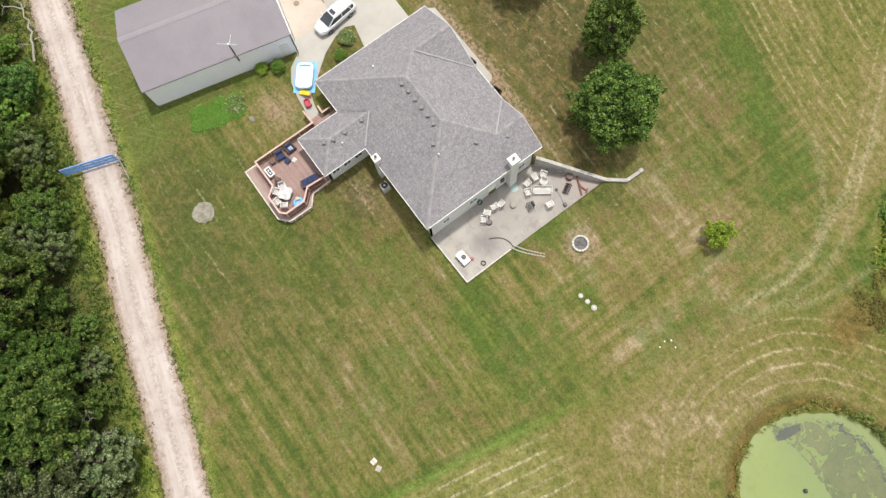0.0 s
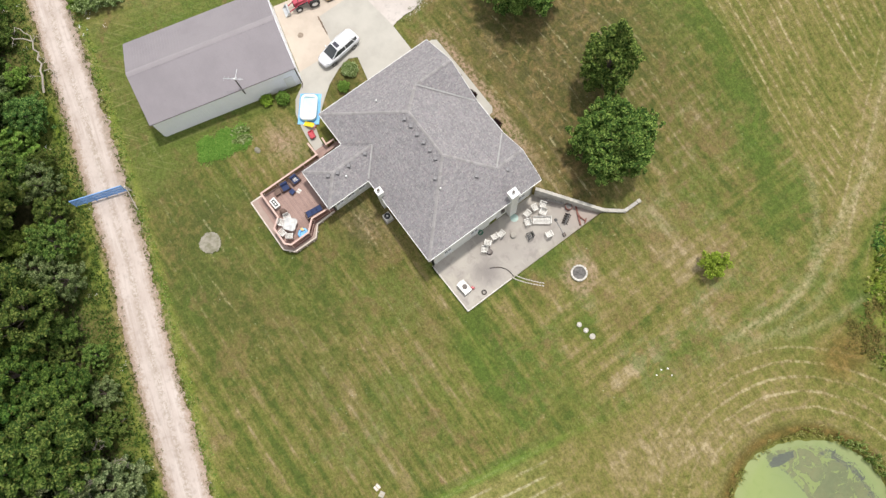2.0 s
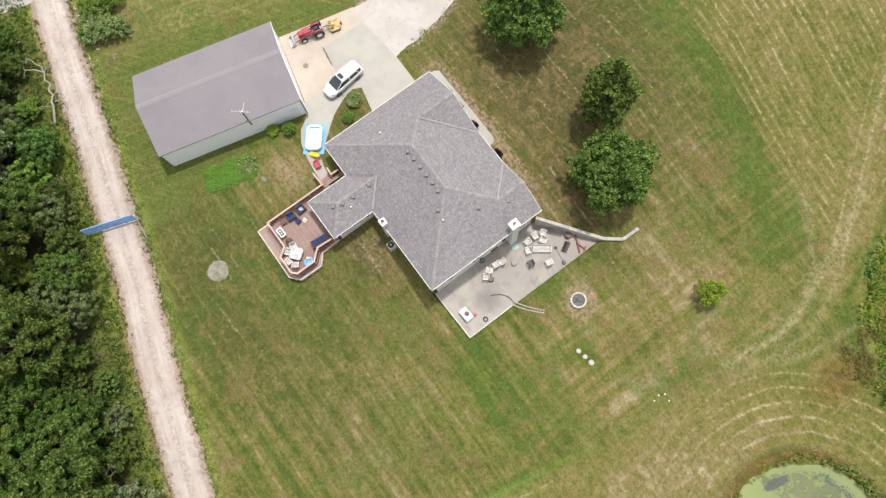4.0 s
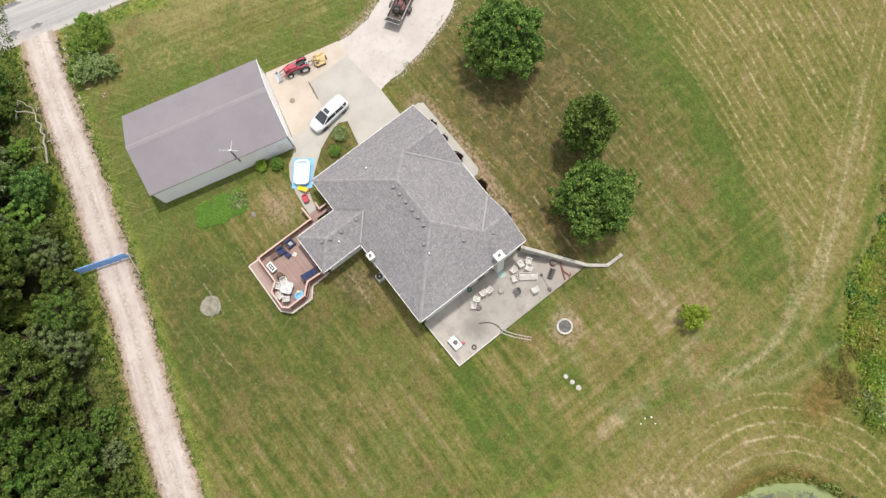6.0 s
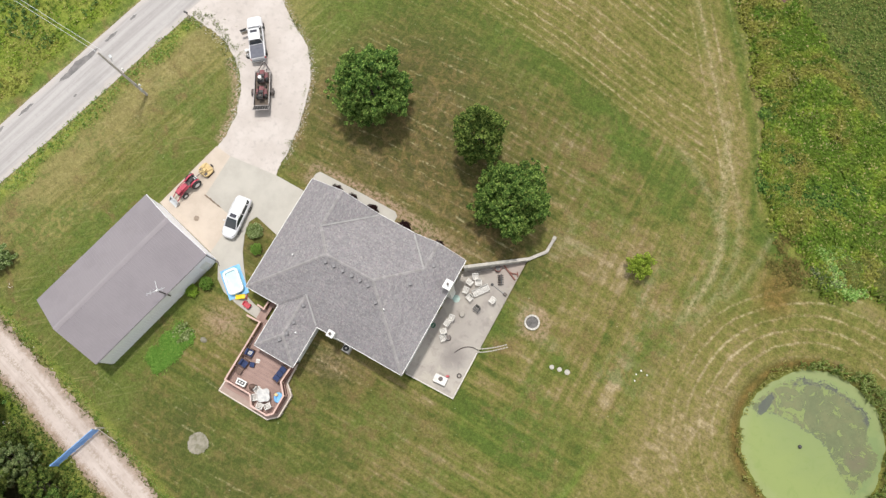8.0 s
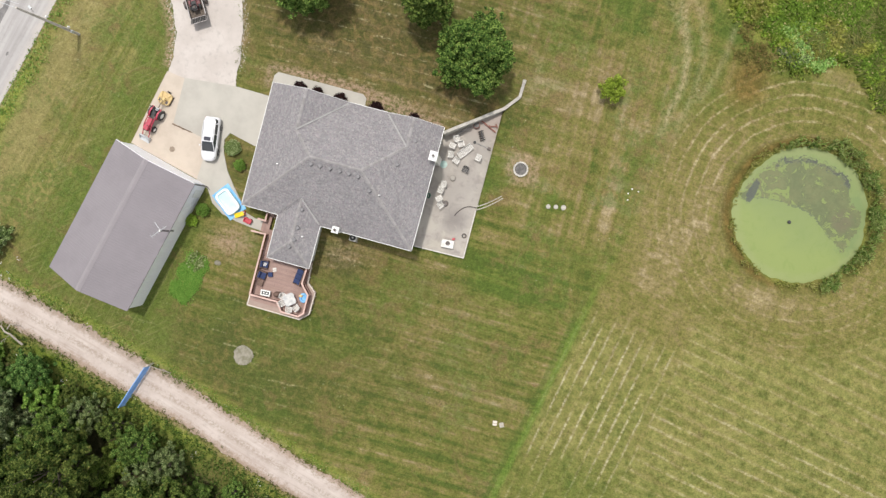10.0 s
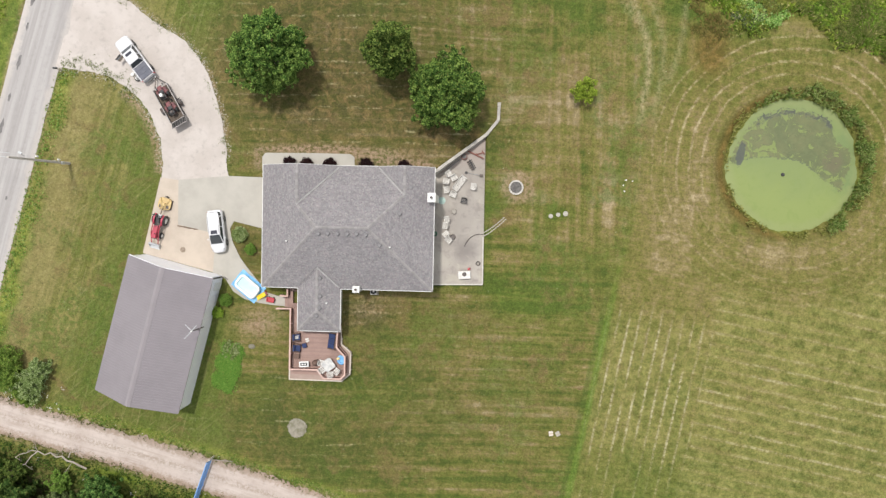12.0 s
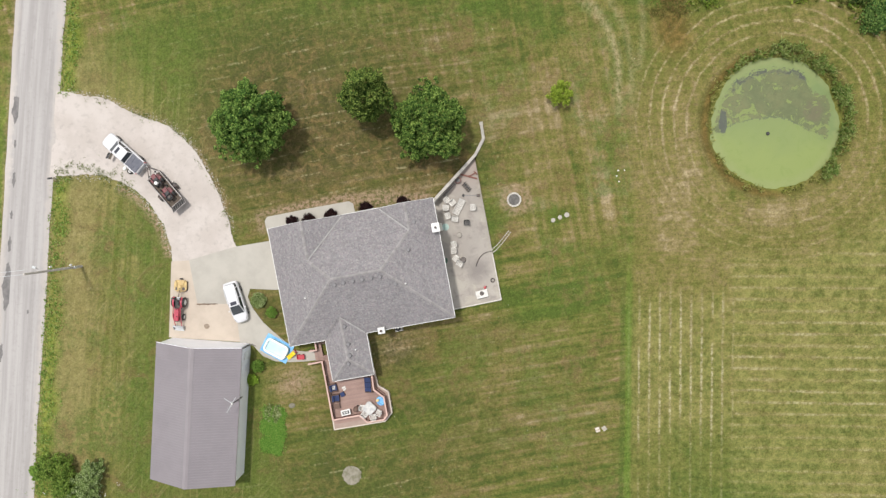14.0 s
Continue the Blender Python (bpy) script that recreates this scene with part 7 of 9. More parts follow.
def bank_width(x, y):
    """How far the rushes reach out from the water, uneven round the pond."""
    a = np.arctan2(y - POND[1], x - POND[0])
    return 0.5 + 0.8 * ss(-0.1, 0.8, np.cos(a - 0.15)) + 0.3 * ss(0.2, 0.8, np.sin(a)) + 0.22 * np.sin(5 * a + 1) + 0.2 * np.sin(11 * a) + 0.2 * np.sin(23 * a + 2)


def on_bank(x, y):
    r = np.hypot(1.035 * (x - POND[0]), 0.985 * (y - POND[1])) - 7.7
    return ss(-0.15, 0.1, r) * ss(0.2, -0.5, r - bank_width(x, y)) * (0.3 + 0.7 * (np.sin(x * 1.1) * np.sin(y * 1.3 + 1) > -0.3))


blade_patch("pond_reeds", 6, 1100, (49, 72), (-10, 13), on_bank, M["leaf_reed"], 0.6, 9, "olive reeds and rushes round the pond")
blade_patch("pond_rushes", 11, 700, (54, 72), (-7, 13), lambda x, y: on_bank(x, y) * ss(-0.4, 0.4, (x - POND[0]) * 0.75 + (y - POND[1]) * 0.45), M["leaf_rush"], 0.85, 11, "green rushes on the bank of the pond", 0.9, 0.05)
weed_patch("garden_greens", 7, 6000, (-6.6, -2.0), (-26.5, -19.4), lambda x, y: ss(1.3, 0.6, (np.abs(((x + 4.6) * 0.97 - (y + 23.4) * 0.24) / 1.3) ** 3 + np.abs(((y + 23.4) * 0.97 + (x + 4.6) * 0.24) / 2.7) ** 3) ** (1 / 3) + 0.22 * np.sin(2.3 * x + y) * np.sin(1.7 * y - x)) * (0.35 + 0.65 * ss(-0.6, 0.2, np.sin(3.1 * x + 1) * np.sin(2.7 * y) - 0.5 * (y > -22))), M["leaf_garden"], 0.065, 0.2, "bright green vegetable patch beside the shed")
weed_patch("vegetable_plants", 15, 170, (-5.6, -3.0), (-22.8, -20.2), lambda x, y: ss(1.3, 0.7, np.hypot(x + 4.25, y + 21.4)) * (np.sin(5.2 * (0.97 * x - 0.24 * y)) > -0.2), M["leaf_pale"], 0.12, 0.55, "grey-green vegetable plants at the head of the garden patch")


def stone_scatter(name, seed, n, xs, ys, keep, size, material, label):
    """Loose stones lying where they rolled: small uneven lumps."""
    rng = np.random.default_rng(seed)
    x, y = rng.uniform(*xs, n * 8), rng.uniform(*ys, n * 8)
    ok = rng.random(n * 8) < keep(x, y)
    x, y = x[ok][:n], y[ok][:n]
    k = len(x)
    a, r = rng.uniform(0, 6.28, k), size * (0.4 + 0.9 * rng.random(k) ** 2)
    z = height(x, y) + 0.06
    pts = [np.stack([x, y, z + r * 0.7], 1)]
    for q in range(4):
        b, w = a + q * math.pi / 2 + rng.normal(0, 0.25, k), r * (0.7 + 0.6 * rng.random(k))
        pts.append(np.stack([x + np.cos(b) * w, y + np.sin(b) * w, z - 0.09], 1))
    co = np.stack(pts, 1).reshape(-1, 3)
    at_ = np.arange(k)[:, None] * 5
    fc = np.concatenate([at_ + np.array([[0, 1 + q, 1 + (q + 1) % 4]]) for q in range(4)])
    return tagged(bulk(name, co, fc, material), label, "gravel", kind="stuff")


RIM = tuple(DRIVE[:14])
RIM_IN = tuple(DRIVE[17:26])
stone_scatter("loose_gravel", 41, 5200, (-28.5, -4), (-2, 24), lambda x, y: np.maximum(near_line(x, y, RIM, 0.42), 0.8 * near_line(x, y, RIM_IN, 0.5)) * (road_off(x, y) > 1.8), 0.065, M["stone"], "pale loose stones spilled along the edges of the drive")
blade_patch("lane_edge_grass", 43, 5200, (-34, 34), (-60, -24), lambda x, y: 0.9 * np.exp(-((np.abs(lane_off(x, y)) - 2.05) / 0.34) ** 2) * (0.4 + 0.6 * (np.sin(1.1 * x + 1.5 * np.sin(0.7 * x)) > -0.2)), M["leaf_field"], 0.24, 7, "dull grass creeping over the edges of the gravel lane", 0.9, 0.03)
stone_scatter("lane_stones", 44, 2600, (-34, 34), (-60, -24), lambda x, y: np.exp(-((np.abs(lane_off(x, y)) - 2.0) / 0.3) ** 2), 0.055, M["stone"], "pale loose stones along the edges of the lane")
DRIVE_IN = ((-25.0, 11.3), (-23.0, 11.6), (-20.3, 11.0), (-18.2, 10.0), (-16.6, 8.6))
DRIVE_OUT = ((-25.0, 21.6), (-19.6, 19.7), (-15.6, 17.7), (-10.0, 14.1), (-7.5, 10.6), (-5.8, 5.5), (-5.1, 0.0))
blade_patch("drive_edge_weeds", 8, 2100, (-28, -4), (-2, 23), lambda x, y: 0.9 * near_line(x, y, DRIVE_IN, 0.85) * (np.sin(2.1 * x + 1.3 * np.sin(2.3 * y)) * np.sin(1.9 * y) > -0.45) * (road_off(x, y) > 3.1) + 0.4 * near_line(x, y, DRIVE_OUT, 0.4) * (np.sin(1.3 * x) * np.sin(1.7 * y + x) > -0.1) * (road_off(x, y) > 3.2), M["leaf_pale"], 0.2, 7, "low grey-green weeds along the edges of the gravel drive", 0.9, 0.03)

# ---- vehicles ----
def wheel(owner, x, y, r, w, side=1):
    tyre = bmesh.new()
    secs = []
    for k, (rr, ww) in enumerate(((0.62, 0.42), (0.92, 0.5), (1.0, 0.32), (1.0, -0.32), (0.92, -0.5), (0.62, -0.42))):
        secs.append([(x + r * rr * math.cos(a), y + w * ww, r + r * rr * math.sin(a)) for a in np.linspace(0, 2 * math.pi, 20, endpoint=False)])
    loft(tyre, secs)
    t = part("wheel", tyre, M["tyre"], owner)
    rim = bmesh.new()
    loft(rim, [[(x + r * rr * math.cos(a), y + side * w * ww, r + r * rr * math.sin(a)) for a in np.linspace(0, 2 * math.pi, 14, endpoint=False)] for rr, ww in ((0.62, 0.3), (0.6, 0.45), (0.3, 0.38), (0.14, 0.44))])
    part("rim", rim, M["steel"], t)
    return t


def car_shell(secs, owner, material, name="body"):
    """A body from cross-sections along x: (x, half width at sill, half width at waist, z sill, z waist, z top, half width at top)."""
    bm = bmesh.new()
    rings = []
    for x, ws, ww, zs, zw, zt, wt in secs:
        rings.append([(x, -ws, zs), (x, ws, zs), (x, ww, (zs + zw) / 2), (x, ww * 0.98, zw), (x, wt, zt - 0.03), (x, wt * 0.8, zt), (x, -wt * 0.8, zt), (x, -wt, zt - 0.03), (x, -ww * 0.98, zw), (x, -ww, (zs + zw) / 2)])
    loft(bm, rings)
    ob = part(name, bm, material, owner, smooth=True)
    soft = ob.modifiers.new("soft", "SUBSURF")
    soft.levels = soft.render_levels = 2
    return ob


def suv(x, y, turn):
    c = thing("car", x, y, ground_z(x, y) + 0.08, turn, "white five-door crossover car parked on the concrete drive", "car")
    car_shell([(-2.45, 0.74, 0.82, 0.4, 0.82, 0.95, 0.7), (-2.3, 0.84, 0.9, 0.32, 0.92, 1.05, 0.78), (-1.3, 0.86, 0.93, 0.26, 0.95, 1.02, 0.8), (0.9, 0.86, 0.93, 0.26, 0.94, 1.0, 0.8),
               (1.5, 0.85, 0.92, 0.28, 0.88, 0.98, 0.76), (2.1, 0.77, 0.84, 0.3, 0.8, 0.92, 0.66), (2.36, 0.62, 0.68, 0.33, 0.74, 0.84, 0.54), (2.5, 0.4, 0.44, 0.38, 0.66, 0.74, 0.36)], c, M["car"])
    glass = bmesh.new()
    loft(glass, [[(p, -hw, zz), (p, hw, zz), (p, hw2, zt), (p, -hw2, zt)] for p, hw, zz, hw2, zt in
                 ((-2.16, 0.72, 1.0, 0.62, 1.08), (-1.85, 0.78, 1.0, 0.62, 1.52), (-1.4, 0.8, 1.0, 0.62, 1.6), (0.35, 0.8, 0.99, 0.6, 1.58), (0.75, 0.79, 0.99, 0.62, 1.42), (1.42, 0.75, 0.97, 0.7, 1.01))])
    part("glasshouse", glass, M["glass"], c)
    roof = bmesh.new()
    loft(roof, [[(p, -hw, z - 0.05), (p, hw, z - 0.05), (p, hw * 0.96, z + 0.02), (p, hw * 0.6, z + 0.055), (p, -hw * 0.6, z + 0.055), (p, -hw * 0.96, z + 0.02)] for p, hw, z in
                ((-2.05, 0.6, 1.42), (-1.85, 0.69, 1.55), (-1.2, 0.72, 1.6), (-0.2, 0.72, 1.61), (0.42, 0.68, 1.56))])
    part("roof", roof, M["car"], c)
    for s in (-1, 1):
        for a, b in (((0.4, s * 0.6, 1.57), (1.4, s * 0.73, 1.0)), ((-0.5, s * 0.64, 1.57), (-0.45, s * 0.8, 1.0)), ((-1.5, s * 0.63, 1.57), (-1.75, s * 0.8, 1.0))):
            part("pillar", rod(bmesh.new(), a, b, 0.05, seg=6), M["car"], c)
        part("roof_rail", rod(bmesh.new(), (-1.75, s * 0.6, 1.66), (0.2, s * 0.6, 1.66), 0.025), M["steel"], c)
        part("mirror", box(bmesh.new(), 0.85, s * 0.98, 1.0, 0.14, 0.2, 0.14, bevel=0.03), M["car"], c)
        part("headlight", box(bmesh.new(), 2.05, s * 0.62, 0.74, 0.34, 0.2, 0.12, s * -34.0, 0.03), M["glass"], c)
        part("tail_light", box(bmesh.new(), -2.24, s * 0.72, 0.82, 0.1, 0.14, 0.16, bevel=0.03), M["toy_red"], c)
    part("sunroof", box(bmesh.new(), 0.1, 0, 1.645, 0.42, 0.74, 0.016, (0, 3, 0), 0.006), M["tint"], c)
    part("rear_window", box(bmesh.new(), -2.1, 0, 1.06, 0.06, 1.2, 0.4, (0, 24, 0), 0.02), M["glass"], c)
    part("spoiler", box(bmesh.new(), -2.02, 0, 1.46, 0.24, 1.2, 0.05, bevel=0.02), M["car"], c)
    part("bumper", box(bmesh.new(), -2.26, 0, 0.4, 0.16, 1.5, 0.28, bevel=0.05), M["black"], c)
    part("bonnet_crease", box(bmesh.new(), 1.75, 0, 0.93, 0.5, 0.9, 0.012, (0, 11, 0)), M["car"], c)
    for px in (-1.38, 1.4):
        for s in (-1, 1):
            wheel(c, px, s * 0.82, 0.35, 0.23, s)
    return c


def pickup(x, y, turn):
    c = thing("pickup_truck", x, y, ground_z(x, y) + 0.06, turn, "white crew-cab pickup with an open driver's door and dark bed cover", "truck")
    car_shell([(-3.05, 0.9, 0.97, 0.5, 0.98, 1.14, 0.93), (-1.0, 0.88, 0.96, 0.5, 1.0, 1.14, 0.92), (-0.9, 0.88, 0.96, 0.45, 1.05, 1.12, 0.86), (1.3, 0.88, 0.96, 0.45, 1.05, 1.12, 0.86),
               (1.7, 0.87, 0.95, 0.45, 1.0, 1.16, 0.82), (2.7, 0.88, 0.95, 0.45, 0.98, 1.12, 0.8), (3.1, 0.8, 0.86, 0.5, 0.85, 1.02, 0.7)], c, M["car"])
    glass = bmesh.new()
    loft(glass, [[(p, -hw, 1.1), (p, hw, 1.1), (p, hw2, zt), (p, -hw2, zt)] for p, hw, hw2, zt in ((-0.98, 0.82, 0.7, 1.2), (-0.72, 0.84, 0.68, 1.74), (0.75, 0.84, 0.66, 1.76), (1.55, 0.82, 0.78, 1.14))])
    part("glasshouse", glass, M["glass"], c)
    roof = bmesh.new()
    loft(roof, [[(p, -hw, z - 0.05), (p, hw, z - 0.05), (p, hw * 0.96, z + 0.03), (p, hw * 0.6, z + 0.06), (p, -hw * 0.6, z + 0.06), (p, -hw * 0.96, z + 0.03)] for p, hw, z in ((-0.72, 0.68, 1.72), (-0.4, 0.7, 1.78), (0.5, 0.7, 1.79), (0.85, 0.66, 1.73))])
    part("roof", roof, M["car"], c)
    part("sunroof", box(bmesh.new(), 0.42, 0, 1.845, 0.36, 0.84, 0.014, bevel=0.004), M["tint"], c)
    cover = M["cover"]
    for k in range(3):
        part("bed_cover_panel", box(bmesh.new(), -1.37 - 0.6 * k, 0, 1.13, 0.585, 1.6, 0.045, bevel=0.012), cover, c)
    for s in (-1, 1):
        part("bed_rail", box(bmesh.new(), -1.95, s * 0.88, 1.1, 1.9, 0.12, 0.09, bevel=0.02), M["car"], c)
        for a, b in (((0.82, s * 0.66, 1.74), (1.52, s * 0.8, 1.13)), ((-0.0, s * 0.7, 1.74), (0.0, s * 0.85, 1.12)), ((-0.74, s * 0.68, 1.72), (-0.95, s * 0.82, 1.13))):
            part("pillar", rod(bmesh.new(), a, b, 0.055, seg=6), M["car"], c)
        part("headlight", box(bmesh.new(), 2.84, s * 0.66, 0.8, 0.2, 0.3, 0.16, bevel=0.03), M["glass"], c)
        part("tail_light", box(bmesh.new(), -2.93, s * 0.86, 0.8, 0.08, 0.12, 0.3), M["toy_red"], c)
    part("mirror", box(bmesh.new(), 1.15, -1.05, 1.12, 0.14, 0.24, 0.2, bevel=0.03), M["black"], c)
    part("tailgate", box(bmesh.new(), -2.98, 0, 0.66, 0.07, 1.62, 0.5, bevel=0.02), M["car"], c)
    part("bumper", box(bmesh.new(), -3.08, 0, 0.48, 0.18, 1.75, 0.2, bevel=0.04), M["steel"], c)
    part("front_bumper", box(bmesh.new(), 2.98, 0, 0.48, 0.14, 1.6, 0.24, bevel=0.05), M["steel"], c)
    door = part("open_door", box(bmesh.new(), 0.0, 0.0, 0.5, 0.09, 0.95, 0.62, bevel=0.03), M["car"], c, "driver's door standing open")
    part("door_window", box(bmesh.new(), 0.0, 0.06, 1.1, 0.03, 0.8, 0.42), M["glass"], door)
    part("door_lining", box(bmesh.new(), -0.06, 0.0, 0.52, 0.06, 0.86, 0.56, bevel=0.02), M["skirt"], door)
    door.matrix_basis = pose(1.2, 1.3, 0, 0, 0, 14)
    for px in (-1.85, 1.95):
        for s in (-1, 1):
            wheel(c, px, s * 0.84, 0.4, 0.27, s)
    return c


M["tint"] = surf("tinted_sunroof_glass", (0.06, 0.06, 0.075), (0.05, 0.05, 0.065), 2, 30, 0.12, grit=0.05)
M["cover"] = surf("grey_bed_cover", (0.115, 0.12, 0.15), (0.095, 0.1, 0.128), 2, 30, 0.55)
M["galv"] = surf("dull_galvanised_steel", (0.4, 0.38, 0.37), (0.28, 0.25, 0.24), 3, 40, 0.6, 0.3)
M["mower"] = surf("dark_red_mower_paint", (0.2, 0.05, 0.055), (0.1, 0.03, 0.035), 3, 30, 0.5)
suv(-5.9, -7.6, -82.5)
truck = pickup(-15.7, 11.95, 128.5)
truck.scale = (0.92, 0.98, 1.0)
spare = thing("spare_wheel", -15.7, 9.9, ground_z(-15.7, 9.9) + 0.05, 30, "black spare wheel lying on the gravel by the truck", "wheel")
for ob in (wheel(spare, 0.0, 0.0, 0.37, 0.25),):
    ob.matrix_basis = pose(0, 0.35, 0.13, 90, 0, 0)
sack = part("plastic_sack", ball(bmesh.new(), 0, 0, 0.1, 0.3, 0.2, 0.13, 3), M["white"])
for v in sack.data.vertices:
    v.co *= 1 + 0.25 * noise.noise(v.co * 7)
sack.matrix_basis = pose(-16.3, 10.35, ground_z(-16.3, 10.35) + 0.05, 0, 0, 35)
tagged(sack, "crumpled white plastic sack on the gravel", "sack")


def trailer(x, y, turn):
    c = thing("utility_trailer", x, y, ground_z(x, y) + 0.05, turn, "open mesh-sided utility trailer with its ramp up", "trailer")
    floor_ = bmesh.new()
    for k in range(9):
        box(floor_, -0.1, -0.72 + 0.18 * k, 0.5, 3.7, 0.17, 0.04)
    part("floor_boards", floor_, M["bark"], c)
    for s in (-1, 1):
        part("side_rail", box(bmesh.new(), -0.1, s * 0.83, 0.84, 3.75, 0.09, 0.06), M["galv"], c)
        part("side_mesh", box(bmesh.new(), -0.1, s * 0.83, 0.56, 3.7, 0.02, 0.28), M["black"], c)
        part("lower_rail", box(bmesh.new(), -0.1, s * 0.83, 0.48, 3.75, 0.06, 0.08), M["dark_steel"], c)
        for k in range(5):
            part("stake", box(bmesh.new(), -1.9 + 0.9 * k, s * 0.83, 0.5, 0.05, 0.05, 0.36), M["dark_steel"], c)
        wheel(c, -0.45, s * 1.06, 0.33, 0.2, s)
        bm = bmesh.new()
        loft(bm, [[(-0.45 + r * math.cos(a), s * y, 0.33 + r * math.sin(a)) for a in np.linspace(0, math.pi, 9) for r in (0.42,)] + [(-0.45 + 0.39 * math.cos(a), s * y, 0.33 + 0.39 * math.sin(a)) for a in np.linspace(math.pi, 0, 9)] for y in (0.92, 1.2)])
        part("mudguard", bm, M["dark_steel"], c)
        part("tongue_arm", rod(bmesh.new(), (1.75, s * 0.8, 0.48), (3.0, 0, 0.48), 0.05), M["dark_steel"], c)
    part("front_rail", box(bmesh.new(), 1.76, 0, 0.84, 0.06, 1.7, 0.06), M["galv"], c)
    part("coupler", box(bmesh.new(), 3.05, 0, 0.45, 0.3, 0.14, 0.12, bevel=0.02), M["steel"], c)
    part("jack", rod(bmesh.new(), (2.7, 0.12, 0.1), (2.7, 0.12, 0.95), 0.035), M["steel"], c)
    bm = bmesh.new()
    for z, xx in ((0.5, -1.97), (1.12, -2.72)):
        box(bm, xx, 0, z, 0.06, 1.78, 0.05)
    for w in (-0.86, 0.86):
        rod(bm, (-1.97, w, 0.5), (-2.72, w, 1.14), 0.03, seg=6)
    gate_ = part("ramp_gate", bm, M["galv"], c)
    bm = loft(bmesh.new(), [[(-1.99, w, 0.47), (-1.96, w, 0.49), (-2.69, w, 1.11), (-2.72, w, 1.09)] for w in (-0.84, 0.84)])
    part("gate_mesh", bm, M["tyre"], gate_)
    for k in range(6):
        part("gate_bar", rod(bmesh.new(), (-1.97, -0.7 + 0.28 * k, 0.5), (-2.71, -0.7 + 0.28 * k, 1.13), 0.02, seg=6), M["galv"], gate_)
    return c


def ride_mower(x, y, z, turn, label):
    c = thing("ride_on_mower", x, y, z, turn, label, "mower", "mowers on the trailer")
    part("cutting_deck", prism(bmesh.new(), rounded(0.85, 1.1, 0.25), 0.1, 0.3), M["mower"], c)
    part("chassis", box(bmesh.new(), -0.1, 0, 0.3, 1.5, 0.5, 0.2, bevel=0.05), M["mower"], c)
    part("engine", box(bmesh.new(), -0.62, 0, 0.5, 0.5, 0.55, 0.34, bevel=0.07), M["black"], c)
    part("engine_cover", rod(bmesh.new(), (-0.62, 0, 0.84), (-0.62, 0, 0.92), 0.18, 0.14, 14), M["dark_steel"], c)
    part("muffler", rod(bmesh.new(), (-0.9, -0.24, 0.62), (-0.9, 0.24, 0.62), 0.08), M["dark_steel"], c)
    part("foot_plate", box(bmesh.new(), 0.42, 0, 0.34, 0.5, 0.5, 0.04, (0, -8, 0)), M["dark_steel"], c)
    part("roll_hoop", rod(bmesh.new(), (-0.42, -0.4, 1.15), (-0.42, 0.4, 1.15), 0.03), M["black"], c)
    part("seat", box(bmesh.new(), -0.12, 0, 0.55, 0.42, 0.46, 0.12, bevel=0.05), M["black"], c)
    part("seat_back", box(bmesh.new(), -0.36, 0, 0.62, 0.1, 0.46, 0.36, (0, -12, 0), 0.04), M["black"], c)
    part("fuel_tank", box(bmesh.new(), -0.05, 0.4, 0.45, 0.6, 0.2, 0.24, bevel=0.06), M["mower"], c)
    for s in (-1, 1):
        wheel(c, -0.5, s * 0.45, 0.26, 0.22, s)
        wheel(c, 0.72, s * 0.42, 0.15, 0.12, s)
        part("control_arm", rod(bmesh.new(), (0.05, s * 0.28, 0.5), (0.28, s * 0.2, 0.95), 0.02), M["black"], c)
    return c


TX, TY, TT = -11.75, 7.05, 120.0
trailer(TX, TY, TT).scale = (1.12, 1.08, 1.05)
ca, sa = math.cos(radians(TT)), math.sin(radians(TT))
tz = ground_z(TX, TY) + 0.05 + 0.54 * 1.05
ride_mower(TX + 1.35 * ca, TY + 1.35 * sa, tz, TT + 4, "dark red ride-on mower with a black engine on the trailer").scale = (1.05, 1.1, 1.05)
ride_mower(TX - 0.7 * ca, TY - 0.7 * sa, tz, TT + 2, "dark red ride-on mower behind the other on the trailer").scale = (1.05, 1.1, 1.05)
jug = thing("white_bucket", TX + 0.7 * ca, TY + 0.7 * sa, tz + 0.965, 0, "white plastic bucket on the mower on the trailer", "bucket")
part("bucket_body", rod(bmesh.new(), (0, 0, 0), (0, 0, 0.42), 0.16, 0.19, 14), M["white"], jug)
part("bucket_lid", rod(bmesh.new(), (0, 0, 0.42), (0, 0, 0.45), 0.2, seg=14), M["white"], jug)


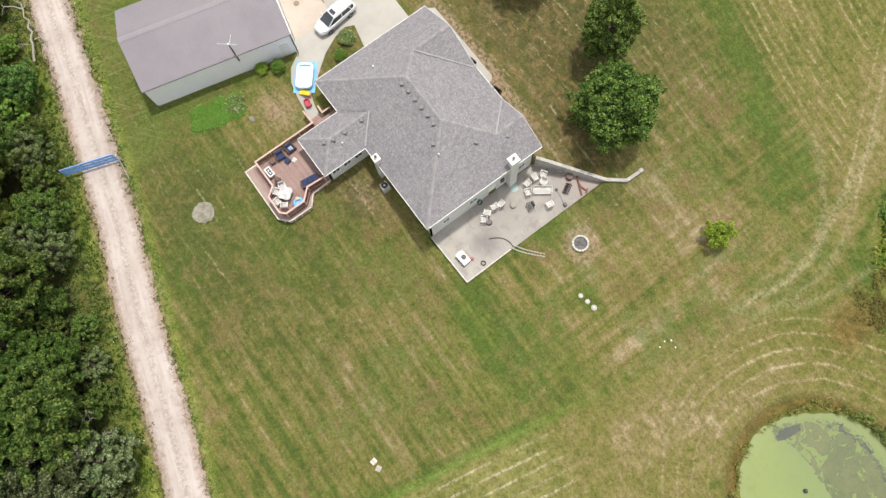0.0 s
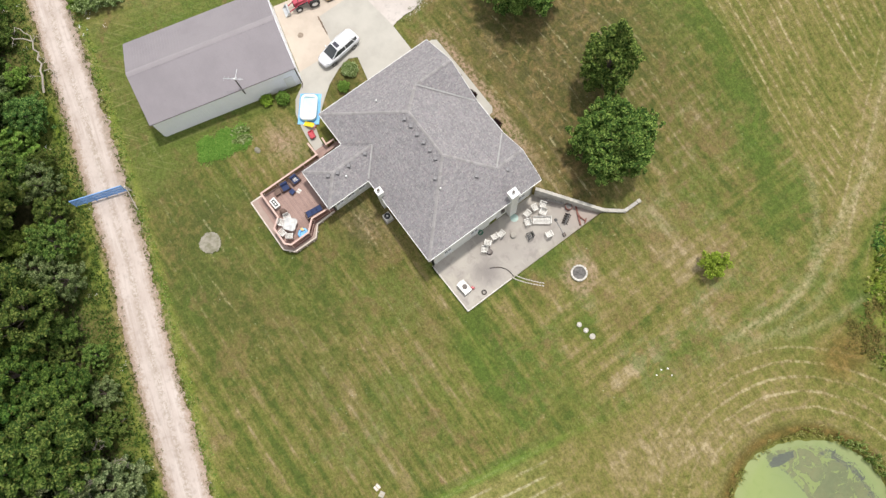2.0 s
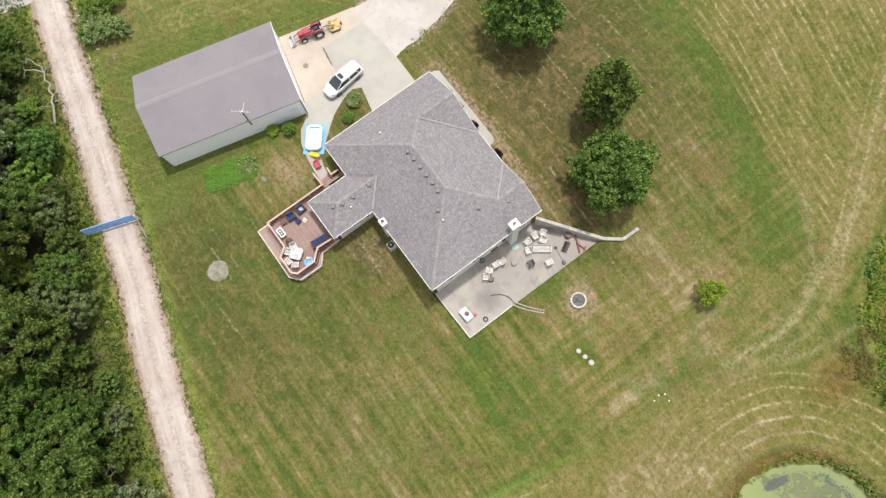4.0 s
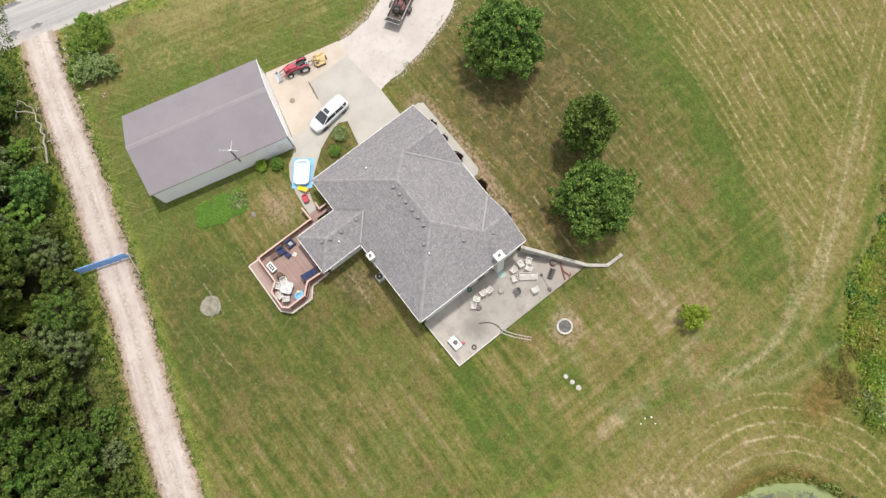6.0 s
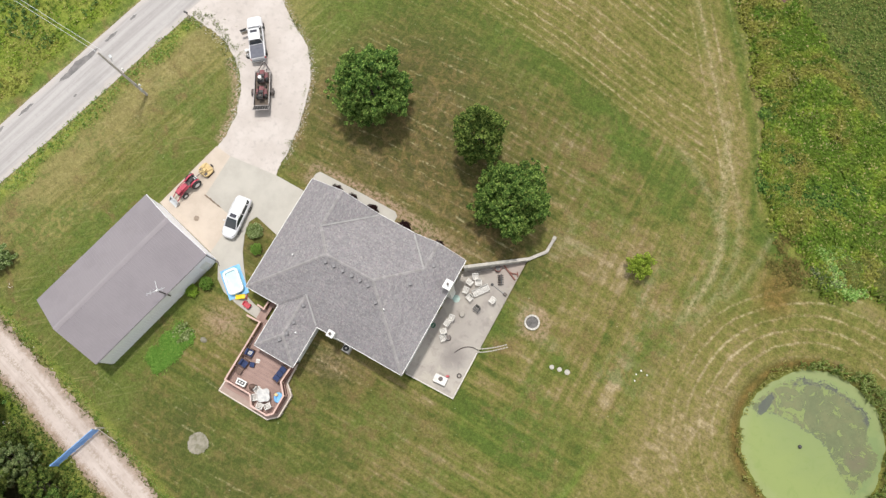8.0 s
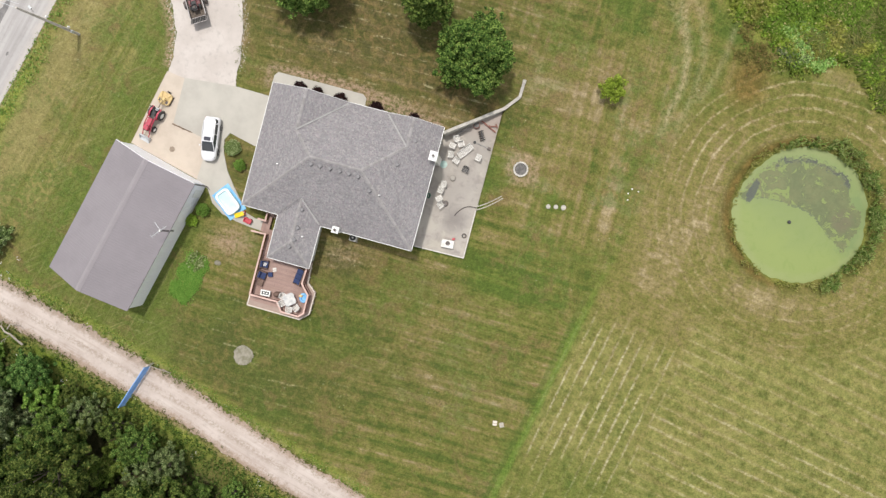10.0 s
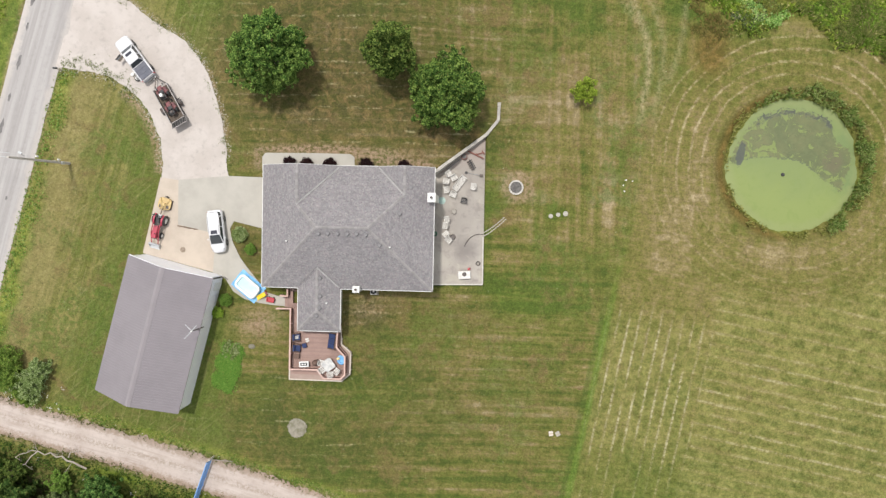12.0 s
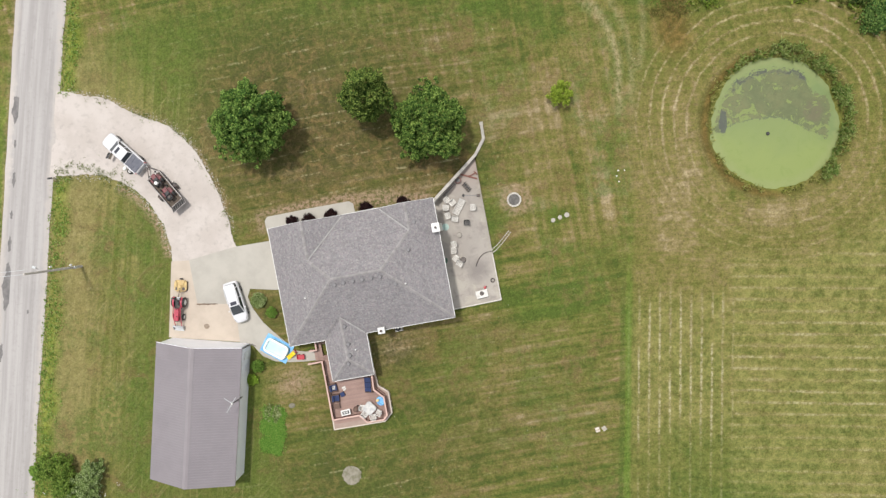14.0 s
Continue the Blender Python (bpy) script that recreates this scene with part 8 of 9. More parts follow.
def tractor(x, y, turn):
    c = thing("tractor", x, y, ground_z(x, y) + 0.08, turn, "small red tractor with a front loader on the concrete", "tractor")
    part("hood", box(bmesh.new(), 0.75, 0, 0.75, 1.3, 0.62, 0.5, bevel=0.08), M["red"], c)
    part("grille", box(bmesh.new(), 1.42, 0, 0.72, 0.08, 0.56, 0.44, bevel=0.02), M["black"], c)
    part("chassis", box(bmesh.new(), 0.2, 0, 0.45, 2.4, 0.42, 0.34, bevel=0.04), M["dark_steel"], c)
    part("platform", box(bmesh.new(), -0.25, 0, 0.72, 0.9, 1.0, 0.06), M["black"], c)
    part("seat", box(bmesh.new(), -0.5, 0, 1.0, 0.46, 0.5, 0.12, bevel=0.05), M["black"], c)
    part("seat_back", box(bmesh.new(), -0.75, 0, 1.08, 0.1, 0.48, 0.42, (0, -10, 0), 0.04), M["black"], c)
    wheel_ring = bmesh.new()
    bmesh.ops.create_circle(wheel_ring, cap_ends=False, segments=16, radius=0.2)
    got = bmesh.ops.extrude_edge_only(wheel_ring, edges=wheel_ring.edges[:])
    for v in got["geom"]:
        if isinstance(v, bmesh.types.BMVert):
            v.co = v.co * 0.86
            v.co.z += 0.02
    sw = part("steering_wheel", wheel_ring, M["black"], c)
    sw.matrix_basis = pose(0.05, 0, 1.3, 0, -35, 0)
    part("steering_column", rod(bmesh.new(), (0.25, 0, 1.05), (0.05, 0, 1.3), 0.03), M["black"], c)
    for s in (-1, 1):
        wheel(c, -0.55, s * 0.76, 0.54, 0.28, s)
        wheel(c, 1.05, s * 0.62, 0.34, 0.24, s)
        bm = bmesh.new()
        loft(bm, [[(-0.55 + r * math.cos(a), s * yy, 0.55 + r * math.sin(a)) for a, r in [(q, 0.64) for q in np.linspace(0.3, 2.6, 8)] + [(q, 0.61) for q in np.linspace(2.6, 0.3, 8)]] for yy in (0.44, 0.66)])
        part("rear_fender", bm, M["red"], c)
        part("hub_plate", rod(bmesh.new(), (-0.55, s * 0.88, 0.54), (-0.55, s * 0.92, 0.54), 0.28, 0.22, 16), M["white"], c)
        part("front_hub", rod(bmesh.new(), (1.05, s * 0.73, 0.34), (1.05, s * 0.77, 0.34), 0.18, 0.14, 14), M["white"], c)
        arm = bmesh.new()
        for a, b in (((-0.05, s * 0.5, 1.15), (0.9, s * 0.52, 1.05)), ((0.9, s * 0.52, 1.05), (2.0, s * 0.45, 0.35))):
            rod(arm, a, b, 0.06, seg=6)
        part("loader_arm", arm, M["red"], c)
        part("loader_post", box(bmesh.new(), -0.05, s * 0.5, 0.6, 0.12, 0.1, 0.6), M["red"], c)
        part("roll_bar_post", rod(bmesh.new(), (-0.95, s * 0.45, 0.7), (-1.0, s * 0.42, 2.0), 0.04), M["black"], c)
    part("roll_bar_top", rod(bmesh.new(), (-1.0, -0.42, 2.0), (-1.0, 0.42, 2.0), 0.04), M["black"], c)
    bucket = bmesh.new()
    prof = [(0.0, 0.05), (0.55, 0.0), (0.55, 0.03), (0.06, 0.09), (0.04, 0.5), (0.15, 0.62), (0.11, 0.64), (-0.02, 0.52)]
    loft(bucket, [[(2.02 + a, y, b) for a, b in prof] for y in (-0.72, 0.72)])
    for y in (-0.72, 0.7):
        loft(bucket, [[(2.04, yy, 0.08), (2.56, yy, 0.02), (2.2, yy, 0.55), (2.06, yy, 0.55)] for yy in (y, y + 0.02)])
    part("loader_bucket", bucket, M["lamp"], c)
    part("engine_side", box(bmesh.new(), 0.8, 0, 0.55, 1.0, 0.66, 0.32, bevel=0.03), M["black"], c)
    part("toolbox", box(bmesh.new(), -0.95, 0.1, 0.75, 0.3, 0.4, 0.25, bevel=0.03), M["lamp"], c)
    part("exhaust", rod(bmesh.new(), (0.9, 0.22, 1.2), (0.9, 0.22, 1.6), 0.035), M["dark_steel"], c)
    return c


tractor(-12.85, -7.0, -104.0).scale = (1.12, 0.86, 1.0)
cut = thing("rotary_cutter", -12.25, -4.55, ground_z(-12.2, -4.5) + 0.07, -14, "ochre-yellow rotary cutter hitched behind the tractor", "mower")
part("cutter_deck", prism(bmesh.new(), rounded(1.5, 1.35, 0.4), 0.18, 0.42), M["yellow"], cut)
part("deck_rib", box(bmesh.new(), 0, 0, 0.42, 1.3, 0.08, 0.08), M["yellow"], cut)
for s in (-1, 1):
    part("brace_bar", rod(bmesh.new(), (s * 0.55, 0.62, 0.46), (s * 0.1, -0.5, 0.85), 0.04), M["yellow"], cut)
    # added dark plate that imitates shadow on the cutter deck
    part("deck_shadow_plate", box(bmesh.new(), s * 0.42, -0.35, 0.42, 0.3, 0.36, 0.02), M["dark_steel"], cut)
part("deck_rib", box(bmesh.new(), 0, 0.4, 0.42, 1.2, 0.06, 0.07), M["yellow"], cut)
part("gearbox", box(bmesh.new(), 0, -0.1, 0.42, 0.34, 0.34, 0.3, bevel=0.05), M["yellow"], cut)
for s in (-1, 1):
    part("hitch_bar", rod(bmesh.new(), (s * 0.4, -0.6, 0.45), (s * 0.08, -0.75, 0.95), 0.035), M["yellow"], cut)
    part("side_skid", box(bmesh.new(), s * 0.74, 0, 0.0, 0.05, 1.1, 0.22), M["dark_steel"], cut)
part("drive_shaft", rod(bmesh.new(), (0, -0.2, 0.6), (-0.05, -1.3, 0.62), 0.05), M["dark_steel"], cut)
wheel(cut, 0.0, 0.82, 0.2, 0.12)

# manhole on the pad
hole = part("drain_cover", rod(bmesh.new(), (0, 0, 0), (0, 0, 0.02), 0.32, 0.3, 20), surf("worn_iron_cover", (0.3, 0.24, 0.18), (0.22, 0.17, 0.13), 4, 30, 0.8))
hole.matrix_basis = pose(-10.2, -9.86, ground_z(-10.2, -9.86) + 0.068)
tagged(hole, "round tan-brown drain cover in the concrete pad", "drain")

# a weedy joint between pad and driveway slab
joint = part("slab_joint", prism(bmesh.new(), wavy([(-10.9, -6.98), (-9.6, -7.22), (-8.4, -7.44), (-8.4, -7.52), (-9.6, -7.36), (-10.9, -7.16)], 0.15, 0.08, 3), -0.05, 0.0), M["mulch"])
joint.matrix_basis = pose(0, 0, ground_z(-9.6, -7.2) + 0.083)
tagged(joint, "dark weedy joint between the concrete slabs", "joint", kind="structure")

# ---- utility pole and lane gate ----
pole = thing("utility_pole", -23.65, -0.1, ground_z(-23.6, 0) - 0.1, 0, "wooden utility pole with a lamp arm by the road", "utility pole")
part("shaft", rod(bmesh.new(), (0, 0, -0.4), (-0.3, -0.25, 10.3), 0.17, 0.11, 12), M["pole"], pole)
part("street_lamp_arm", rod(bmesh.new(), (-0.13, 0.08, 7.9), (-0.35, 0.3, 8.2), 0.035), M["steel"], pole)
part("lamp_head", box(bmesh.new(), -0.4, 0.4, 8.15, 0.42, 0.26, 0.16, 150, 0.05), M["lamp"], pole)
for z in (5.8, 1.9):
    part("insulator", rod(bmesh.new(), (-0.1, 0.25, z), (-0.1, 0.25, z + 0.26), 0.13, 0.08, 10), M["white"], pole)
part("meter_box", box(bmesh.new(), 0.15, -0.1, 1.3, 0.16, 0.3, 0.5, bevel=0.02), M["lamp"], pole)
part("conduit", rod(bmesh.new(), (0.16, 0, 0), (0.1, 0, 3.0), 0.04), M["lamp"], pole)

gate = thing("lane_gate", -6.35, -34.3, float(ground_z(-6, -36)) + 0.12, -109.0, "long blue steel farm gate closed across the gravel lane", "gate")
GL = 5.5
gate.matrix_basis = gate.matrix_basis @ pose(0, 0, 0, 5, 0, 0)
for z in (0.3, 0.52, 0.76, 1.0, 1.25, 1.5):
    part("gate_rail", rod(bmesh.new(), (0.0, 0, z), (GL, 0, z), 0.055, seg=8), M["gate"], gate)
for k in range(6):
    part("gate_stile", box(bmesh.new(), 0.03 + k * (GL - 0.06) / 5, 0.0, 0.02, 0.06, 0.12, 1.52), M["gate"], gate)
for z in (0.41, 0.88, 1.375):
    part("gate_sheet", box(bmesh.new(), GL * 0.3, 0.0, z - 0.09, GL * 0.6, 0.016, 0.18), M["gate"], gate, "blue sheeting fixed to the bars")
for k in range(9):
    part("gate_rung", box(bmesh.new(), 3.42 + 0.24 * k, 0.0, 0.3, 0.1, 0.03, 1.2), M["gate"], gate)
for x, w in ((1.6, 0.42), (2.9, 0.3)):
    part("gate_plate", box(bmesh.new(), x, -0.07, 0.75, w, 0.02, 0.22), M["dark_steel"], gate)
gp = thing("gate_post", -6.25, -34.0, ground_z(-6.25, -34.0), 0, "weathered wooden gate post with a leaning brace", "post")
part("post", rod(bmesh.new(), (0, 0, -0.3), (0, 0, 1.5), 0.1, 0.09, 10), M["pole"], gp)
part("brace", rod(bmesh.new(), (0.05, -0.02, 1.2), (2.3, -0.5, 0.05), 0.05, 0.045, 8), M["dead"], gp)

# ---- by the deck steps: paddling pool and toys ----
tarp = bmesh.new()
n = 16
for i in range(n + 1):
    for j in range(n + 1):
        a, b = i / n - 0.5, j / n - 0.5
        tarp.verts.new((a * 3.5 + 0.05 * noise.noise((b * 6, 1, 2)), b * 2.3 + 0.08 * noise.noise((a * 6, 3, 2)), 0.02 + 0.03 * abs(noise.noise((a * 7, b * 7, 4)))))
tarp.verts.ensure_lookup_table()
for i in range(n):
    for j in range(n):
        k = i * (n + 1) + j
        tarp.faces.new([tarp.verts[q] for q in (k, k + n + 1, k + n + 2, k + 1)])
mat_ = part("blue_tarp", tarp, M["tarp"])
PX, PY, PT = -2.35, -13.9, -38.0
pz = ground_z(PX, PY) + 0.08
mat_.matrix_basis = pose(PX, PY, pz, 0, 0, PT)
tagged(mat_, "crumpled blue tarpaulin under the paddling pool", "tarpaulin")
pool = thing("paddling_pool", PX, PY, pz + 0.05, PT, "inflatable rectangular white and blue paddling pool", "paddling pool")


def tube(bm, outline, r, z):
    """A closed round tube along an outline."""
    pts = [Vector((x, y, z)) for x, y in outline]
    n, k = len(pts), 8
    rings = []
    for i, p in enumerate(pts):
        way = (pts[(i + 1) % n] - pts[i - 1]).normalized()
        side = Vector((way.y, -way.x, 0))
        rings.append([bm.verts.new(p + side * r * math.cos(a) + Vector((0, 0, r * math.sin(a)))) for a in np.linspace(0, 2 * math.pi, k, endpoint=False)])
    for i in range(n):
        for j in range(k):
            bm.faces.new((rings[i][j], rings[i][(j + 1) % k], rings[(i + 1) % n][(j + 1) % k], rings[(i + 1) % n][j]))
    return bm


part("lower_ring", tube(bmesh.new(), rounded(2.6, 1.5, 0.35), 0.16, 0.16), M["pool_blue"], pool, smooth=True)
part("upper_ring", tube(bmesh.new(), rounded(2.6, 1.5, 0.35), 0.15, 0.42), M["pool"], pool, smooth=True)
part("pool_floor", prism(bmesh.new(), rounded(2.5, 1.4, 0.3), 0.0, 0.06), M["pool_blue"], pool)
part("pool_water", prism(bmesh.new(), rounded(2.44, 1.34, 0.3), 0.06, 0.3), surf("pool_water", (0.5, 0.74, 0.78), (0.62, 0.8, 0.83), 1.2, 9, 0.15, grit=0.08), pool)
slide = thing("toy_slide", -0.75, -14.95, ground_z(-0.7, -14.9) + 0.08, 30, "small yellow plastic toy slide", "toy")
loft_b = bmesh.new()
loft(loft_b, [[(x, -0.22, z), (x, 0.22, z), (x, 0.25, z + 0.12), (x, 0.2, z + 0.04), (x, -0.2, z + 0.04), (x, -0.25, z + 0.12)] for x, z in ((-0.65, 0.03), (-0.4, 0.08), (0.3, 0.52), (0.6, 0.56))])
part("chute", loft_b, M["toy_yellow"], slide)
for s in (-1, 1):
    part("ladder_side", rod(bmesh.new(), (0.75, s * 0.2, 0), (0.5, s * 0.2, 0.6), 0.03), M["toy_red"], slide)
for z in (0.15, 0.32):
    part("rung", rod(bmesh.new(), (0.68, -0.2, z), (0.68, 0.2, z), 0.025), M["toy_red"], slide)
toy = thing("toy_wagon", 0.35, -15.35, ground_z(0.35, -15.3) + 0.08, -8, "red plastic ride-on toy wagon", "toy")
tub = bmesh.new()
prism(tub, rounded(0.85, 0.5, 0.1), 0.18, 0.26)
part("tub_floor", tub, M["toy_red"], toy)
part("tub_rim", tube(bmesh.new(), rounded(0.85, 0.5, 0.1), 0.05, 0.42), M["toy_red"], toy, smooth=True)
for s in (-1, 1):
    part("tub_side", box(bmesh.new(), 0, s * 0.25, 0.24, 0.75, 0.04, 0.18), M["toy_red"], toy)
    part("tub_end", box(bmesh.new(), s * 0.42, 0, 0.24, 0.04, 0.42, 0.18), M["toy_red"], toy)
    for px in (-0.27, 0.27):
        wheel(toy, px, s * 0.27, 0.11, 0.08, s)

# ---- deck furniture ----
def lounge_chair(x, y, z, turn, wide, label, cat="chair", group="deck seats"):
    c = thing("lounge_chair" if wide < 1 else "sofa", x, y, z, turn, label, cat, group)
    part("base", box(bmesh.new(), 0, 0, 0.1, 0.86, wide, 0.22, bevel=0.02), M["wicker"], c)
    part("backrest", box(bmesh.new(), -0.41, 0, 0.3, 0.1, wide, 0.5, (0, -8, 0), 0.03), M["wicker"], c)
    for s in (-1, 1):
        part("armrest", box(bmesh.new(), 0.0, s * (wide / 2 - 0.05), 0.32, 0.84, 0.1, 0.28, bevel=0.03), M["wicker"], c)
        for px in (-0.3, 0.3):
            part("leg", box(bmesh.new(), px, s * (wide / 2 - 0.06), 0, 0.06, 0.06, 0.11), M["wicker"], c)
    seats = 1 if wide < 1 else 3 if wide > 1.6 else 2
    w = (wide - 0.22) / seats
    for k in range(seats):
        y0_ = -wide / 2 + 0.11 + w * (k + 0.5)
        part("seat_cushion", box(bmesh.new(), 0.05, y0_, 0.32, 0.76, w - 0.02, 0.16, bevel=0.045), M["navy"], c)
        part("back_cushion", box(bmesh.new(), -0.24, y0_, 0.46, 0.2, w - 0.03, 0.38, (0, -12, 0), 0.05), M["navy"], c)
    return c


lounge_chair(7.72, -19.8, DZ, 173, 1.9, "brown wicker sofa with navy cushions on the deck", "sofa")
lounge_chair(3.6, -19.5, DZ, 4, 0.95, "brown wicker chair with navy cushions and a striped towel")
lounge_chair(3.65, -20.75, DZ, -6, 0.95, "brown wicker chair with navy cushions")
stripes_ = bmesh.new()
for k in range(3):
    box(stripes_, 3.6 + 0.02 * k, -19.64 + 0.14 * k, DZ + 0.485, 0.5, 0.085, 0.02, (3, 0, 10))
towel = part("striped_towel", stripes_, M["plastic"])
tagged(towel, "white-striped towel lying on the wicker chair", "towel")
ott = thing("ottoman", 4.5, -20.45, DZ, 15, "small navy-cushioned ottoman on the deck", "ottoman")
part("ottoman_base", box(bmesh.new(), 0, 0, 0, 0.5, 0.5, 0.26, bevel=0.02), M["wicker"], ott)
part("ottoman_cushion", box(bmesh.new(), 0, 0, 0.26, 0.52, 0.52, 0.12, bevel=0.045), M["navy"], ott)
mats = thing("towel_pile", 4.75, -19.85, DZ, 20, "pale folded cloth lying on the deck boards", "cloth")
part("fold", box(bmesh.new(), 0, 0.12, 0, 0.42, 0.2, 0.05, 0, 0.015), M["plastic"], mats)
part("fold", box(bmesh.new(), 0, -0.13, 0, 0.42, 0.2, 0.05, 6, 0.015), M["plastic"], mats)
side = thing("side_table", 3.65, -21.7, DZ, 0, "low brown wicker side table on the deck", "table")
part("tabletop", box(bmesh.new(), 0, 0, 0.4, 0.6, 0.55, 0.05, bevel=0.015), M["wicker"], side)
for a in (-1, 1):
    for b in (-1, 1):
        part("leg", box(bmesh.new(), a * 0.25, b * 0.22, 0, 0.05, 0.05, 0.4), M["wicker"], side)
fire_t = thing("fire_table", 4.55, -22.55, DZ, 4, "white rectangular fire table with dark glass bed", "fire table")
for a, b, sx, sy in ((0, 0.25, 1.1, 0.14), (0, -0.25, 1.1, 0.14), (0.48, 0, 0.14, 0.36), (-0.48, 0, 0.14, 0.36)):
    part("top_slab", box(bmesh.new(), a, b, 0.55, sx, sy, 0.06, bevel=0.01), M["white"], fire_t)
part("burner_bed", box(bmesh.new(), 0, 0, 0.52, 0.84, 0.38, 0.05), M["black"], fire_t)
part("table_body", box(bmesh.new(), 0, 0, 0, 0.95, 0.5, 0.52, bevel=0.02), M["plastic"], fire_t)
for px in (-0.16, 0.16):
    part("ornament", ball(bmesh.new(), px, 0, 0.6, 0.13, 0.09, 0.06), M["white"], fire_t)
grill = thing("barbecue", 5.85, -22.35, DZ, 25, "covered dark barbecue grill on the deck", "barbecue")
part("cover", ball(bmesh.new(), 0, 0, 0.55, 0.42, 0.34, 0.5), M["wicker"], grill)
part("base", box(bmesh.new(), 0, 0, 0, 0.6, 0.5, 0.45, bevel=0.04), M["black"], grill)


def plain_chair(x, y, z, turn, material, label, group):
    """A moulded garden chair with slatted back."""
    c = thing("garden_chair", x, y, z, turn, label, "chair", group)
    c.scale = (1.15, 1.15, 1.1)
    for k in range(4):
        part("seat_slat", box(bmesh.new(), -0.19 + 0.125 * k, 0, 0.4, 0.085, 0.5, 0.03), material, c)
    for k in range(5):
        part("back_slat", box(bmesh.new(), -0.27, -0.2 + 0.1 * k, 0.44, 0.03, 0.07, 0.44, (0, -10, 0)), material, c)
    part("back_top", box(bmesh.new(), -0.33, 0, 0.84, 0.05, 0.5, 0.08, bevel=0.02), material, c)
    for s in (-1, 1):
        part("armrest", box(bmesh.new(), -0.02, s * 0.28, 0.62, 0.5, 0.07, 0.04, bevel=0.012), material, c)
        for px in (-0.22, 0.22):
            part("leg", rod(bmesh.new(), (px * 1.1, s * 0.27, 0), (px, s * 0.26, 0.62 if px > 0 else 0.45), 0.028, seg=6), material, c)
    return c


din = thing("patio_table", 7.4, -22.5, DZ, -30, "round dining table under a pale cloth on the deck", "table")
part("tabletop", rod(bmesh.new(), (0, 0, 0.7), (0, 0, 0.74), 0.62, seg=28), M["plastic"], din)
part("pedestal", rod(bmesh.new(), (0, 0, 0), (0, 0, 0.7), 0.09, 0.06, 12), M["steel"], din)
part("foot_plate", rod(bmesh.new(), (0, 0, 0), (0, 0, 0.04), 0.35, seg=20), M["steel"], din)
cloth = bmesh.new()
prism(cloth, [(0.72 * math.cos(a) * (1 + 0.12 * math.sin(4 * a)), 0.72 * math.sin(a) * (1 + 0.12 * math.sin(4 * a))) for a in np.linspace(0, 2 * math.pi, 32, endpoint=False)], 0.745, 0.76)
tc = part("tablecloth", cloth, surf("grey_patterned_cloth", (0.62, 0.61, 0.58), (0.42, 0.42, 0.42), 3.5, 14, 0.9, grit=0.3))
tc.matrix_basis = pose(7.4, -22.5, DZ, 0, 0, -30)
tagged(tc, "pale patterned tablecloth spread on the table", "tablecloth")
for x, y in ((8.3, -23.2), (7.6, -23.6), (6.7, -23.1), (6.62, -22.35)):
    plain_chair(x, y, DZ, math.degrees(math.atan2(-22.5 - y, 7.4 - x)), M["plastic"], "pale garden chair at the deck table", "chairs round the deck table")
ring = thing("swim_ring", 8.75, -22.0, DZ, 20, "blue and yellow inflatable beach float", "float")
part("ring_tube", tube(bmesh.new(), [(0.42 * math.cos(a), 0.5 * math.sin(a)) for a in np.linspace(0, 2 * math.pi, 18, endpoint=False)], 0.17, 0.17), M["tarp"], ring, smooth=True)
part("ring_floor", prism(bmesh.new(), [(0.4 * math.cos(a), 0.48 * math.sin(a)) for a in np.linspace(0, 2 * math.pi, 18, endpoint=False)], 0.08, 0.14), M["tarp"], ring)
part("ring_grip", ball(bmesh.new(), -0.3, 0.3, 0.3, 0.26, 0.2, 0.16), surf("cream_vinyl", (0.78, 0.6, 0.3), (0.7, 0.5, 0.2), 4, 30, 0.4, grit=0.05), ring, smooth=True)
ring.scale = (0.85, 0.85, 0.85)
pot = thing("planter", 3.55, -14.0, DZ - 0.04, 0, "dark square planter by the back door", "planter")
part("tub", box(bmesh.new(), 0, 0, 0, 0.55, 0.55, 0.5, bevel=0.03), M["black"], pot)
part("soil", box(bmesh.new(), 0, 0, 0.5, 0.45, 0.45, 0.015), M["mulch"], pot)

# ---- things on the patio ----
PZ = PATIO_Z
GRP = "white chairs on the patio"
for x, y, a in ((20.3, -5.65, 190), (20.15, -6.35, 175), (20.25, -7.3, 130), (20.57, -8.05, 230), (20.2, -1.15, 80), (21.0, -2.75, 250), (20.2, -2.2, 190), (23.32, -1.75, 170)):
    plain_chair(x, y, PZ, a, M["plastic"], "white resin garden chair on the concrete patio", GRP)
plain_chair(20.5, -0.3, PZ, 30, M["plastic"], "white resin garden chair by the retaining wall", GRP)
plain_chair(21.1, -0.8, PZ, 300, M["plastic"], "white resin garden chair by the retaining wall", GRP)
plain_chair(22.3, -3.45, PZ, 260, M["black"], "black garden chair standing alone on the patio", "dark chairs")
bench = thing("garden_bench", 21.75, -1.42, PZ, 53, "white slatted garden bench on the patio", "bench")
for k in range(6):
    part("seat_slat", box(bmesh.new(), 0, -0.3 + 0.13 * k, 0.42, 1.9, 0.075, 0.03), M["plastic"], bench)
for k in range(3):
    part("back_slat", box(bmesh.new(), 0, 0.33 + 0.02 * k, 0.5 + 0.13 * k, 1.9, 0.03, 0.09), M["plastic"], bench)
for s in (-1, 1):
    part("armrest", box(bmesh.new(), s * 0.92, 0.02, 0.64, 0.08, 0.75, 0.05, bevel=0.015), M["plastic"], bench)
    for py in (-0.25, 0.3):
        part("leg", box(bmesh.new(), s * 0.9, py, 0, 0.06, 0.06, 0.64 if py < 0 else 0.85), M["plastic"], bench)
